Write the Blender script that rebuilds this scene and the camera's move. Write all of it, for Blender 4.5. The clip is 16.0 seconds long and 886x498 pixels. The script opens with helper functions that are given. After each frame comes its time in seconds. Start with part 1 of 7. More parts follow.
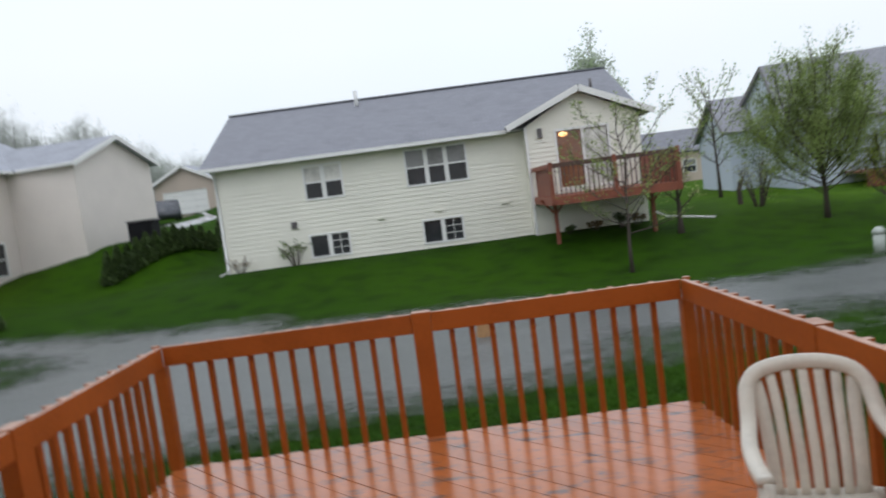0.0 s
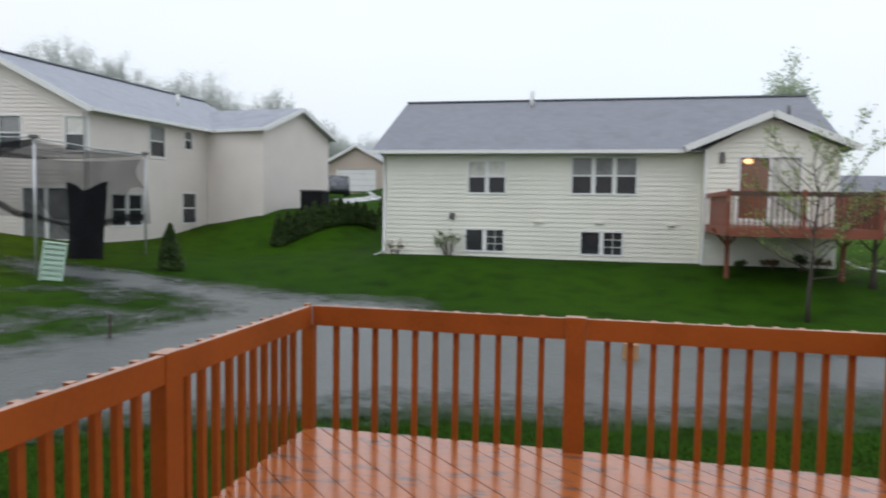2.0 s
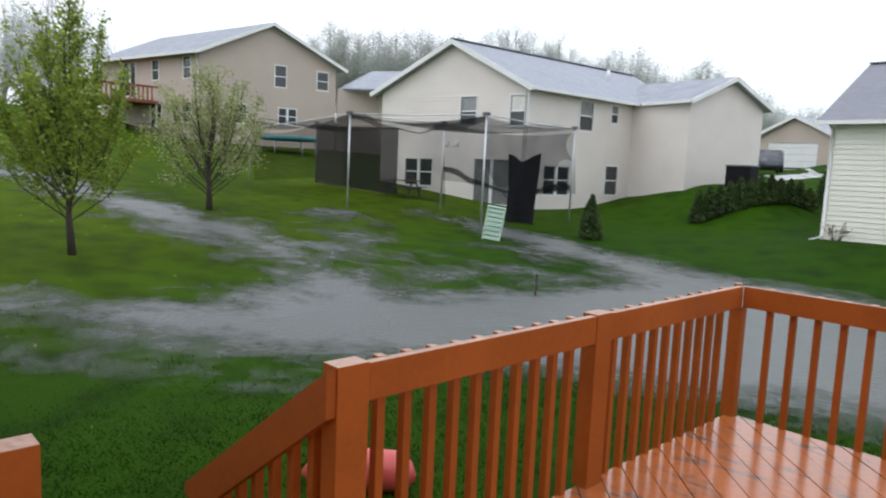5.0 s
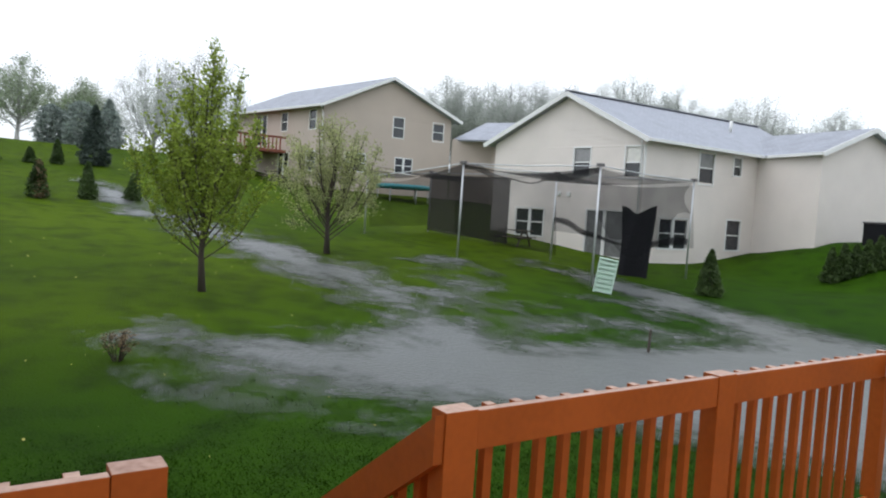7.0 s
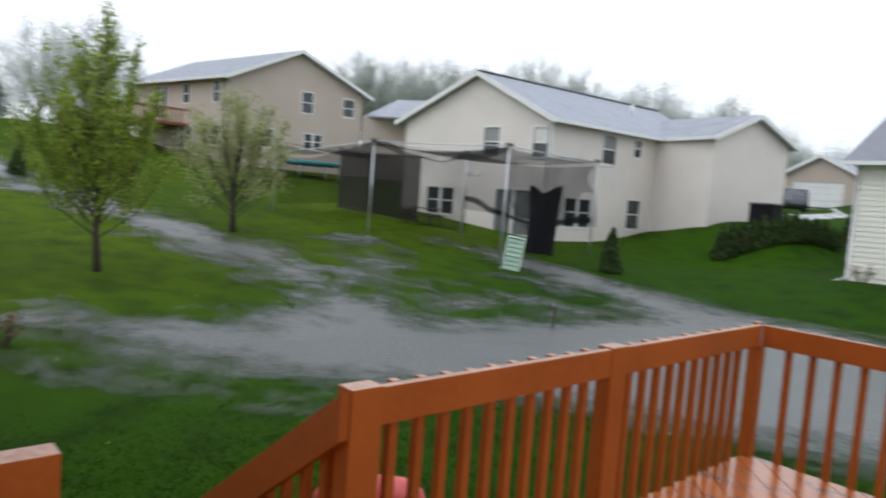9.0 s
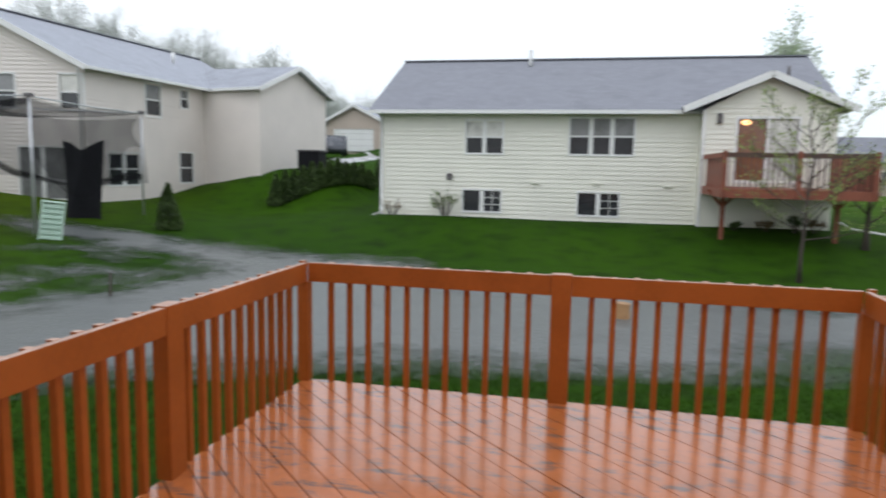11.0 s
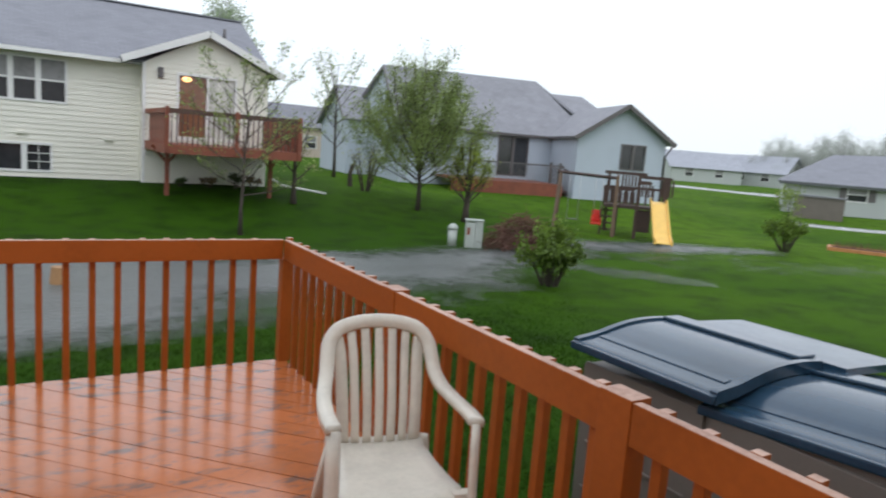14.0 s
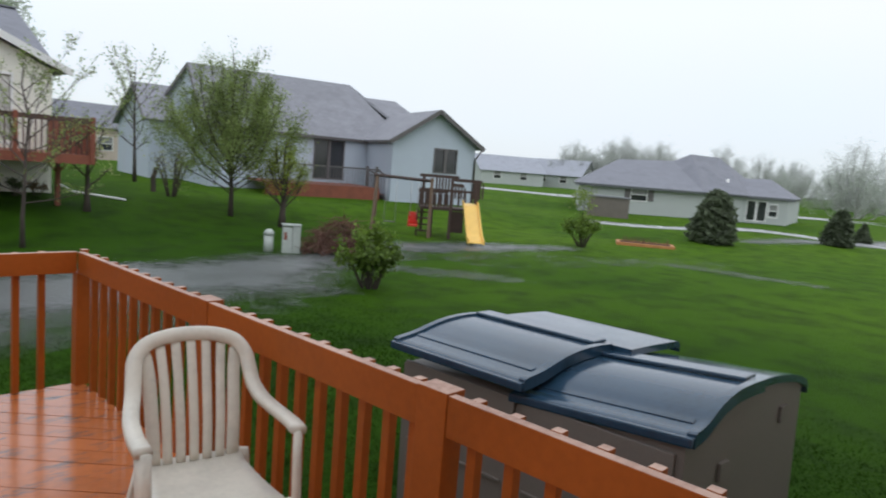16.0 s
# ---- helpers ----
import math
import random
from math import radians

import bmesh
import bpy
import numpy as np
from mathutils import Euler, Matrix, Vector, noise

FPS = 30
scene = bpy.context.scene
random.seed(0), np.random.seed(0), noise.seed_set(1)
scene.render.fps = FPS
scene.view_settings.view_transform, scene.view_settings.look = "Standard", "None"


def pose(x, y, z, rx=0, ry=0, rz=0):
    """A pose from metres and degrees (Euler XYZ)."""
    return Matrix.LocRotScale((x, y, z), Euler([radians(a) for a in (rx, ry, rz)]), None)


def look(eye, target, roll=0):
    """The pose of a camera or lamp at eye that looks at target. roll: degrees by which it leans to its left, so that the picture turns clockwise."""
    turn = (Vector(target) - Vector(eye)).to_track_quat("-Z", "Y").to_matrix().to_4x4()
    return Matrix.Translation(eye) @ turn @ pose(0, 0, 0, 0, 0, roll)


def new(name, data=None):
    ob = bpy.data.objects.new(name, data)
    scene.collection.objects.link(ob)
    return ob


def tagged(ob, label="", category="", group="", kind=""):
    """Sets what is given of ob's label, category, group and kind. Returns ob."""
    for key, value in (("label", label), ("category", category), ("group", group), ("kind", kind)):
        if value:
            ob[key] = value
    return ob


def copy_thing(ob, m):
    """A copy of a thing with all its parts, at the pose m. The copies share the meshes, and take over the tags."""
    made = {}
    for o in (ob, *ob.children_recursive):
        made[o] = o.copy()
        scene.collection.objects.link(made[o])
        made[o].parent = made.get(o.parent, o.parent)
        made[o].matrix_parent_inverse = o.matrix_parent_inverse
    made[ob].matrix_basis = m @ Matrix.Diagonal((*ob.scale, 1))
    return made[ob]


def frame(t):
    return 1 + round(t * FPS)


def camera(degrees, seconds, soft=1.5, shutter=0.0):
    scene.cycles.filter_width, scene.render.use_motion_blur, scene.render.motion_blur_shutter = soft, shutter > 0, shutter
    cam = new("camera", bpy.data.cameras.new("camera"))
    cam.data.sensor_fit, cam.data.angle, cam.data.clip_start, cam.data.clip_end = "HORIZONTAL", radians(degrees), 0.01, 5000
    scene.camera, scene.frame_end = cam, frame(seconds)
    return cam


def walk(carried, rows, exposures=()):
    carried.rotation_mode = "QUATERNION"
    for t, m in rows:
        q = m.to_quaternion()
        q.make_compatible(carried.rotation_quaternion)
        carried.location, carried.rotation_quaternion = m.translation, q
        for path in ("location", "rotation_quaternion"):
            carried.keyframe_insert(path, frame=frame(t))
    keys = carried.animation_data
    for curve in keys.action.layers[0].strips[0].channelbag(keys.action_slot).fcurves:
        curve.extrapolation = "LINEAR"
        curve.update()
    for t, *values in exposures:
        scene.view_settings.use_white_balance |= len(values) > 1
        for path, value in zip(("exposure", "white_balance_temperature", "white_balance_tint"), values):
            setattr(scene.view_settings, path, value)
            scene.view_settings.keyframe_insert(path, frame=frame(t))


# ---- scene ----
cam = camera(66.2, 16.0, soft=2.0, shutter=0.5)
PATH = [
    (0, (0.17, -0.754, 1.714), (0.169, 1.24, 1.554), -7.5),
    (0.5, (0.171, -0.698, 1.657), (0.293, 1.289, 1.463), -0.9),
    (1, (0.094, -0.646, 1.703), (0.086, 1.351, 1.608), -3.1),
    (1.5, (0.123, -0.615, 1.661), (-0.125, 1.362, 1.489), -0.5),
    (2, (0.052, -0.496, 1.618), (-0.383, 1.452, 1.494), 0.9),
    (2.5, (0.06, -0.515, 1.611), (-0.672, 1.342, 1.478), 1.9),
    (3, (0.004, -0.484, 1.595), (-0.968, 1.253, 1.407), 2.0),
    (3.5, (-0.017, -0.484, 1.584), (-1.185, 1.129, 1.393), 2.2),
    (4, (-0.051, -0.5, 1.589), (-1.339, 1.01, 1.346), 2.6),
    (6.5, (-0.053, -0.537, 1.585), (-1.661, 0.645, 1.456), 2.7),
    (7, (-0.062, -0.541, 1.58), (-1.714, 0.581, 1.472), 3.7),
    (7.5, (-0.063, -0.541, 1.577), (-1.733, 0.555, 1.474), 3.8),
    (8, (-0.07, -0.539, 1.571), (-1.754, 0.533, 1.463), 3.5),
    (8.5, (-0.058, -0.545, 1.576), (-1.727, 0.551, 1.45), 3.4),
    (9, (-0.018, -0.548, 1.591), (-1.505, 0.78, 1.436), 4.2),
    (9.5, (0.047, -0.501, 1.576), (-1.19, 1.062, 1.413), 1.6),
    (12, (0.156, -0.691, 1.636), (0.309, 1.286, 1.373), 2.7),
    (12.5, (0.174, -0.664, 1.631), (0.619, 1.26, 1.314), 2.7),
    (13, (0.191, -0.658, 1.619), (0.893, 1.193, 1.332), 3.9),
    (13.5, (0.213, -0.639, 1.622), (1.067, 1.146, 1.332), 3.0),
    (14, (0.22, -0.652, 1.619), (1.272, 1.025, 1.331), 4.5),
    (14.5, (0.21, -0.675, 1.63), (1.359, 0.943, 1.382), 4.4),
    (15, (0.205, -0.683, 1.634), (1.416, 0.89, 1.39), 4.1),
    (15.5, (0.213, -0.689, 1.627), (1.557, 0.773, 1.39), 4.3),
    (16, (0.204, -0.69, 1.629), (1.663, 0.657, 1.392), 4.6),
]
walk(cam, [(t, look(eye, target, roll)) for t, eye, target, roll in PATH], exposures=[(0.0, -0.2, 6250, 10), (3.0, -0.2, 6250, 10), (4.2, 0.02, 6250, 10), (6.3, 0.17, 6250, 10), (7.5, 0.05, 6250, 10), (9.7, 0.0, 6250, 10), (14.8, 0.0, 6250, 10), (16.0, -0.19, 6250, 10)])

# ---- sky and daylight: rain overcast, brighter overhead ----
world = bpy.data.worlds.new("overcast")
scene.world = world
world.use_nodes = True
wn, wl = world.node_tree.nodes, world.node_tree.links
wn.clear()
w_out = wn.new("ShaderNodeOutputWorld")
w_bg = wn.new("ShaderNodeBackground")
w_sky = wn.new("ShaderNodeTexSky")
w_sky.sky_type = "NISHITA"
w_sky.sun_disc = False
w_sky.sun_elevation, w_sky.sun_rotation = radians(40), radians(200)
w_tc = wn.new("ShaderNodeTexCoord")
w_sep = wn.new("ShaderNodeSeparateXYZ")
w_ramp = wn.new("ShaderNodeValToRGB")
w_ramp.color_ramp.elements[0].position, w_ramp.color_ramp.elements[0].color = 0.0, (0.88, 0.93, 0.98, 1)
w_ramp.color_ramp.elements[1].position, w_ramp.color_ramp.elements[1].color = 1.0, (1.25, 1.30, 1.38, 1)
w_mid = w_ramp.color_ramp.elements.new(0.22)
w_mid.color = (1.10, 1.12, 1.15, 1)
w_top = w_ramp.color_ramp.elements.new(0.5)
w_top.color = (1.18, 1.22, 1.28, 1)
w_noise = wn.new("ShaderNodeTexNoise")
w_noise.inputs["Scale"].default_value = 2.2
w_noise.inputs["Detail"].default_value = 3
w_mixn = wn.new("ShaderNodeMix")
w_mixn.data_type, w_mixn.blend_type = "RGBA", "MULTIPLY"
w_mixn.inputs["Factor"].default_value = 0.10
w_add = wn.new("ShaderNodeMix")
w_add.data_type, w_add.blend_type = "RGBA", "ADD"
w_add.inputs["Factor"].default_value = 0.02
wl.new(w_tc.outputs["Generated"], w_sep.inputs[0])
wl.new(w_sep.outputs["Z"], w_ramp.inputs["Fac"])
wl.new(w_tc.outputs["Generated"], w_noise.inputs["Vector"])
wl.new(w_ramp.outputs["Color"], w_mixn.inputs["A"])
wl.new(w_noise.outputs["Color"], w_mixn.inputs["B"])
wl.new(w_mixn.outputs["Result"], w_add.inputs["A"])
wl.new(w_sky.outputs["Color"], w_add.inputs["B"])
wl.new(w_add.outputs["Result"], w_bg.inputs["Color"])
w_bg.inputs["Strength"].default_value = 1.0
wl.new(w_bg.outputs[0], w_out.inputs["Surface"])

sun = bpy.data.lights.new("sun", "SUN")
sun.energy, sun.angle, sun.color = 0.35, radians(40), (1.0, 0.97, 0.93)
sun_ob = new("sun", sun)
sun_ob.matrix_world = look((0, 0, 60), (10, 28, 20))


# ---- materials ----
def material(name, base, rough=0.6, metal=0.0, var=0.15, scale=3.0, fine=40.0, bump=0.1, bump_dist=0.01, second=None, coat=0.0, stretch=(1, 1, 1), spec=0.5):
    """A surface with colour variation at two scales and fine relief."""
    m = bpy.data.materials.new(name)
    m.use_nodes = True
    nt, N, L = m.node_tree, m.node_tree.nodes, m.node_tree.links
    p = N["Principled BSDF"]
    tc, mp = N.new("ShaderNodeTexCoord"), N.new("ShaderNodeMapping")
    mp.inputs["Scale"].default_value = stretch
    L.new(tc.outputs["Object"], mp.inputs["Vector"])
    n1, n2 = N.new("ShaderNodeTexNoise"), N.new("ShaderNodeTexNoise")
    n1.inputs["Scale"].default_value, n1.inputs["Detail"].default_value = scale, 4
    n2.inputs["Scale"].default_value, n2.inputs["Detail"].default_value = fine, 3
    L.new(mp.outputs[0], n1.inputs["Vector"])
    L.new(mp.outputs[0], n2.inputs["Vector"])
    oi = N.new("ShaderNodeObjectInfo")
    mix = N.new("ShaderNodeMath")
    mix.operation = "MULTIPLY_ADD"
    L.new(n2.outputs["Fac"], mix.inputs[0])
    mix.inputs[1].default_value = 0.5
    L.new(n1.outputs["Fac"], mix.inputs[2])
    rnd = N.new("ShaderNodeMath")
    rnd.operation = "MULTIPLY_ADD"
    L.new(oi.outputs["Random"], rnd.inputs[0])
    rnd.inputs[1].default_value = 0.25
    L.new(mix.outputs[0], rnd.inputs[2])
    ramp = N.new("ShaderNodeValToRGB")
    b = Vector(base)
    lo = b * (1 - var)
    hi = Vector(second) if second else b * (1 + var)
    ramp.color_ramp.elements[0].position, ramp.color_ramp.elements[0].color = 0.45, (*lo, 1)
    ramp.color_ramp.elements[1].position, ramp.color_ramp.elements[1].color = 1.0, (*[min(v, 0.95) for v in hi], 1)
    L.new(rnd.outputs[0], ramp.inputs["Fac"])
    L.new(ramp.outputs["Color"], p.inputs["Base Color"])
    p.inputs["Metallic"].default_value = metal
    p.inputs["Coat Weight"].default_value = coat
    p.inputs["Coat Roughness"].default_value = 0.12
    p.inputs["Specular IOR Level"].default_value = spec
    rr = N.new("ShaderNodeMapRange")
    rr.inputs["To Min"].default_value, rr.inputs["To Max"].default_value = max(rough - 0.12, 0.02), min(rough + 0.12, 1)
    L.new(n1.outputs["Fac"], rr.inputs["Value"])
    L.new(rr.outputs[0], p.inputs["Roughness"])
    if bump:
        bp = N.new("ShaderNodeBump")
        bp.inputs["Strength"].default_value, bp.inputs["Distance"].default_value = bump, bump_dist
        L.new(n2.outputs["Fac"], bp.inputs["Height"])
        L.new(bp.outputs[0], p.inputs["Normal"])
    return m


def nodes_of(m):
    return m.node_tree.nodes, m.node_tree.links, m.node_tree.nodes["Principled BSDF"]


RAIL = material("stained_rail_wood", (0.315, 0.078, 0.010), 0.5, var=0.2, scale=2.5, fine=30, bump=0.12, bump_dist=0.004, stretch=(1, 1, 1), coat=0.0, spec=0.28)
# pale rail tops: worn wood, plus reflected sky painted into the colour
WORN_SHEEN = material("worn_sheen_rail_top", (0.34, 0.11, 0.04), 0.45, var=0.3, scale=5, fine=45, bump=0.12, bump_dist=0.004, second=(0.58, 0.36, 0.26), coat=0.1)
SIDING_CREAM = material("cream_vinyl", (0.80, 0.785, 0.69), 0.5, var=0.05, scale=0.7, fine=25, bump=0.05)
SIDING_BEIGE = material("beige_vinyl", (0.75, 0.69, 0.635), 0.5, var=0.06, scale=0.7, fine=25, bump=0.05)
SIDING_TAUPE = material("taupe_vinyl", (0.49, 0.41, 0.34), 0.5, var=0.06, scale=0.7, fine=25, bump=0.05)
SIDING_BLUE = material("blue_grey_vinyl", (0.47, 0.53, 0.60), 0.5, var=0.05, scale=0.7, fine=25, bump=0.05)
SIDING_SAGE = material("grey_green_vinyl", (0.44, 0.47, 0.45), 0.5, var=0.05, scale=0.7, fine=25, bump=0.05)
TRIM = material("white_trim", (0.80, 0.80, 0.78), 0.4, var=0.05, scale=2, fine=30, bump=0.03)
DARK_TRIM = material("dark_trim", (0.12, 0.11, 0.11), 0.4, var=0.1, scale=2, fine=30, bump=0.03)
BARK = material("grey_bark", (0.055, 0.043, 0.035), 0.9, var=0.35, scale=6, fine=40, bump=0.6, bump_dist=0.02, stretch=(1, 1, 0.3))
# bark of far trees, lightened in colour as rain haze
FAR_BARK = material("hazed_bark", (0.40, 0.39, 0.39), 0.9, var=0.25, scale=3, fine=20, bump=0.3)
METAL = material("galvanised_steel", (0.55, 0.56, 0.57), 0.4, metal=0.6, var=0.15, scale=4, fine=30, bump=0.05)


def roof_material(name, base):
    """Asphalt shingles: courses and tabs laid over the roof's own metres."""
    m = material(name, base, 0.75, var=0.2, scale=1.2, fine=60, bump=0.0)
    N, L, p = nodes_of(m)
    uv, br, bp = N.new("ShaderNodeUVMap"), N.new("ShaderNodeTexBrick"), N.new("ShaderNodeBump")
    br.inputs["Scale"].default_value = 1.0
    br.inputs["Brick Width"].default_value, br.inputs["Row Height"].default_value = 0.30, 0.145
    br.inputs["Mortar Size"].default_value = 0.012
    br.inputs["Color1"].default_value, br.inputs["Color2"].default_value = (1.0, 1.0, 1.0, 1), (0.78, 0.78, 0.80, 1)
    br.inputs["Mortar"].default_value = (0.6, 0.6, 0.6, 1)
    mx = N.new("ShaderNodeMix")
    mx.data_type, mx.blend_type = "RGBA", "MULTIPLY"
    mx.inputs["Factor"].default_value = 0.6
    L.new(uv.outputs[0], br.inputs["Vector"])
    old = p.inputs["Base Color"].links[0].from_socket
    L.new(old, mx.inputs["A"])
    L.new(br.outputs["Color"], mx.inputs["B"])
    L.new(mx.outputs["Result"], p.inputs["Base Color"])
    bp.inputs["Strength"].default_value, bp.inputs["Distance"].default_value = 0.5, 0.01
    bp.invert = True
    L.new(br.outputs["Fac"], bp.inputs["Height"])
    L.new(bp.outputs[0], p.inputs["Normal"])
    p.inputs["Specular IOR Level"].default_value = 0.6
    return m


ROOF_SLATE = roof_material("slate_grey_shingle", (0.215, 0.220, 0.246))
ROOF_LIGHT = roof_material("wet_light_grey_shingle", (0.34, 0.355, 0.395))
ROOF_BROWN = roof_material("grey_brown_shingle", (0.265, 0.267, 0.29))


def pane_material(name, tint, rough=0.06):
    m = material(name, tint, rough, var=0.4, scale=1.1, fine=6, bump=0.0, spec=0.7)
    return m


GLASS_DARK = pane_material("dark_window_glass", (0.028, 0.030, 0.034))
GLASS_BLIND = pane_material("window_glass_over_blind", (0.20, 0.20, 0.20), 0.15)
GLASS_CURTAIN = pane_material("window_glass_over_curtain", (0.55, 0.54, 0.50), 0.25)


def leaf_material(name, base, second, rough=0.55, spread_v=(0.65, 1.3), through_light=0.42, spec=0.35):
    m = material(name, base, rough, var=0.45, scale=1.5, fine=9, bump=0.0, second=second)
    N, L, p = nodes_of(m)
    gi = N.new("ShaderNodeNewGeometry")
    hs = N.new("ShaderNodeHueSaturation")
    mr = N.new("ShaderNodeMapRange")
    mr.inputs["To Min"].default_value, mr.inputs["To Max"].default_value = spread_v
    L.new(gi.outputs["Random Per Island"], mr.inputs["Value"])
    L.new(mr.outputs[0], hs.inputs["Value"])
    old = p.inputs["Base Color"].links[0].from_socket
    L.new(old, hs.inputs["Color"])
    L.new(hs.outputs[0], p.inputs["Base Color"])
    p.inputs["Specular IOR Level"].default_value = spec
    tl, ms, out = N.new("ShaderNodeBsdfTranslucent"), N.new("ShaderNodeMixShader"), N["Material Output"]
    ms.inputs["Fac"].default_value = through_light
    L.new(hs.outputs[0], tl.inputs["Color"])
    L.new(p.outputs[0], ms.inputs[1])
    L.new(tl.outputs[0], ms.inputs[2])
    L.new(ms.outputs[0], out.inputs["Surface"])
    return m


LEAF_SPRING = leaf_material("fresh_maple_leaf", (0.16, 0.235, 0.022), (0.30, 0.385, 0.055))
LEAF_BUD = leaf_material("yellow_green_buds", (0.34, 0.38, 0.13), (0.54, 0.57, 0.27))
LEAF_PALE = leaf_material("pale_spring_leaf", (0.18, 0.265, 0.065), (0.33, 0.42, 0.13))
LEAF_SHRUB = leaf_material("shrub_leaf", (0.075, 0.14, 0.025), (0.17, 0.26, 0.04))
LEAF_CEDAR = leaf_material("cedar_foliage", (0.050, 0.088, 0.028), (0.095, 0.150, 0.045))
LEAF_BROWN = leaf_material("winter_burnt_foliage", (0.20, 0.14, 0.07), (0.30, 0.22, 0.12))
LEAF_SPRUCE = leaf_material("spruce_needles", (0.05, 0.075, 0.06), (0.09, 0.12, 0.10))
LEAF_JUNIPER = leaf_material("juniper_foliage", (0.085, 0.115, 0.065), (0.155, 0.19, 0.115))
# far foliage: rain haze is painted in as a paler base colour
LEAF_FAR_SPRUCE = leaf_material("hazed_spruce", (0.27, 0.32, 0.29), (0.36, 0.42, 0.38))
LEAF_FAR = leaf_material("hazed_budding_crown", (0.46, 0.49, 0.45), (0.60, 0.64, 0.57))
LEAF_FAR_GREEN = leaf_material("hazed_green_crown", (0.30, 0.37, 0.23), (0.43, 0.52, 0.33))
# part transparency lets the sky wash out far trees, standing in for haze
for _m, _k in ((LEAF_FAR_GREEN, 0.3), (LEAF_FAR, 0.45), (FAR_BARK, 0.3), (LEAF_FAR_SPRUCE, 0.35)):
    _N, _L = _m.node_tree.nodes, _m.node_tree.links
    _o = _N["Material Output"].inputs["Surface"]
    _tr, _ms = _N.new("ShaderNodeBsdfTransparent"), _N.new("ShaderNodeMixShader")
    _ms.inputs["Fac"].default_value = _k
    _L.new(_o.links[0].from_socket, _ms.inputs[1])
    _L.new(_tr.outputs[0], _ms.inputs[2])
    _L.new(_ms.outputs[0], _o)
GRASS_BLADE = leaf_material("grass_blade", (0.006, 0.020, 0.0008), (0.019, 0.050, 0.0020), 0.85, (0.75, 1.25), 0.45, 0.03)

# grass: patchy lawn; the base is darkened for shade near the deck
GRASS = material("wet_lawn", (0.0055, 0.0185, 0.0008), 0.85, var=0.35, scale=1.3, fine=30, bump=0.9, bump_dist=0.05, second=(0.026, 0.073, 0.0028), spec=0.05)
_N, _L, _p = nodes_of(GRASS)
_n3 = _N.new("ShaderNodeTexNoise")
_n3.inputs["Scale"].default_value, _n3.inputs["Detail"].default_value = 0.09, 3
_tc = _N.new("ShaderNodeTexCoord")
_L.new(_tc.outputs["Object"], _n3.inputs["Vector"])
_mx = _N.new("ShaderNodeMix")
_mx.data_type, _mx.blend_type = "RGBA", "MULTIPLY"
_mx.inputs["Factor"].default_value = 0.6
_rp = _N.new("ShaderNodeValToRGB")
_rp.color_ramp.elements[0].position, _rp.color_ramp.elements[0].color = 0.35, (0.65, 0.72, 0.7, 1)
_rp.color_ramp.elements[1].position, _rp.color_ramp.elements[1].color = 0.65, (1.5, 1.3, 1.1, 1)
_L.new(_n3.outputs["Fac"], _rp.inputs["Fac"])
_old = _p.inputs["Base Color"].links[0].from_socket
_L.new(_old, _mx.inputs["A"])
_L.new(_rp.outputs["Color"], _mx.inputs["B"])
# yellower lawn on the western slope; its brighter light is painted in too
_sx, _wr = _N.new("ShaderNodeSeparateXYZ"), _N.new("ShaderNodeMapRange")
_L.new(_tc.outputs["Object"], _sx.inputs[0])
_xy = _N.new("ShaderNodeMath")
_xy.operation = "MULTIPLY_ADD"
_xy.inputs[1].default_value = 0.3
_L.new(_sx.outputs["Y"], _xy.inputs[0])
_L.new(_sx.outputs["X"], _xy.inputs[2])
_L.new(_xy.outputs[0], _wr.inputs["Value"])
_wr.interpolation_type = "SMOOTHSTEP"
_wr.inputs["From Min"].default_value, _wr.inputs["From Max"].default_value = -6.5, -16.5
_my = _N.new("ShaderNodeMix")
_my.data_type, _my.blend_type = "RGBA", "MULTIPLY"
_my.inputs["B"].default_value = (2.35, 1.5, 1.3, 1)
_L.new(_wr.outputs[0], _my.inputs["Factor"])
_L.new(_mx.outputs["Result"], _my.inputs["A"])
# the eastern field's far sheen and haze are painted in as paler colour
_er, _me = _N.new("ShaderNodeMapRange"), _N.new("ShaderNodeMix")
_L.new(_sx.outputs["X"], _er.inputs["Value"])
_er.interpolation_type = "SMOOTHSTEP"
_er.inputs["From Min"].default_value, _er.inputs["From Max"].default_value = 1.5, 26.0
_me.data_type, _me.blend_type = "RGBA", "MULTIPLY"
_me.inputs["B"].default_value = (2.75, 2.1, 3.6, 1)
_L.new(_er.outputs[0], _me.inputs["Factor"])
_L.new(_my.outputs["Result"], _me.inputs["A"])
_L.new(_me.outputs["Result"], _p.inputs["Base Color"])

# flood water: silty, pocked by rain
WATER = material("silty_flood_water", (0.105, 0.112, 0.108), 0.34, var=0.22, scale=1.1, fine=13, bump=0.5, bump_dist=0.05, spec=0.42)
_N, _L, _p = nodes_of(WATER)
_at, _nz, _ad, _mr = _N.new("ShaderNodeAttribute"), _N.new("ShaderNodeTexNoise"), _N.new("ShaderNodeMath"), _N.new("ShaderNodeMapRange")
_at.attribute_name = "depth"
_tc = _N.new("ShaderNodeTexCoord")
_L.new(_tc.outputs["Object"], _nz.inputs["Vector"])
_nz.inputs["Scale"].default_value, _nz.inputs["Detail"].default_value, _nz.inputs["Roughness"].default_value = 2.6, 6, 0.7
_ad.operation = "MULTIPLY_ADD"
_L.new(_nz.outputs["Fac"], _ad.inputs[0])
_ad.inputs[1].default_value = 2.8
_L.new(_at.outputs["Fac"], _ad.inputs[2])
_mr.inputs["From Min"].default_value, _mr.inputs["From Max"].default_value = 0.85, 2.75
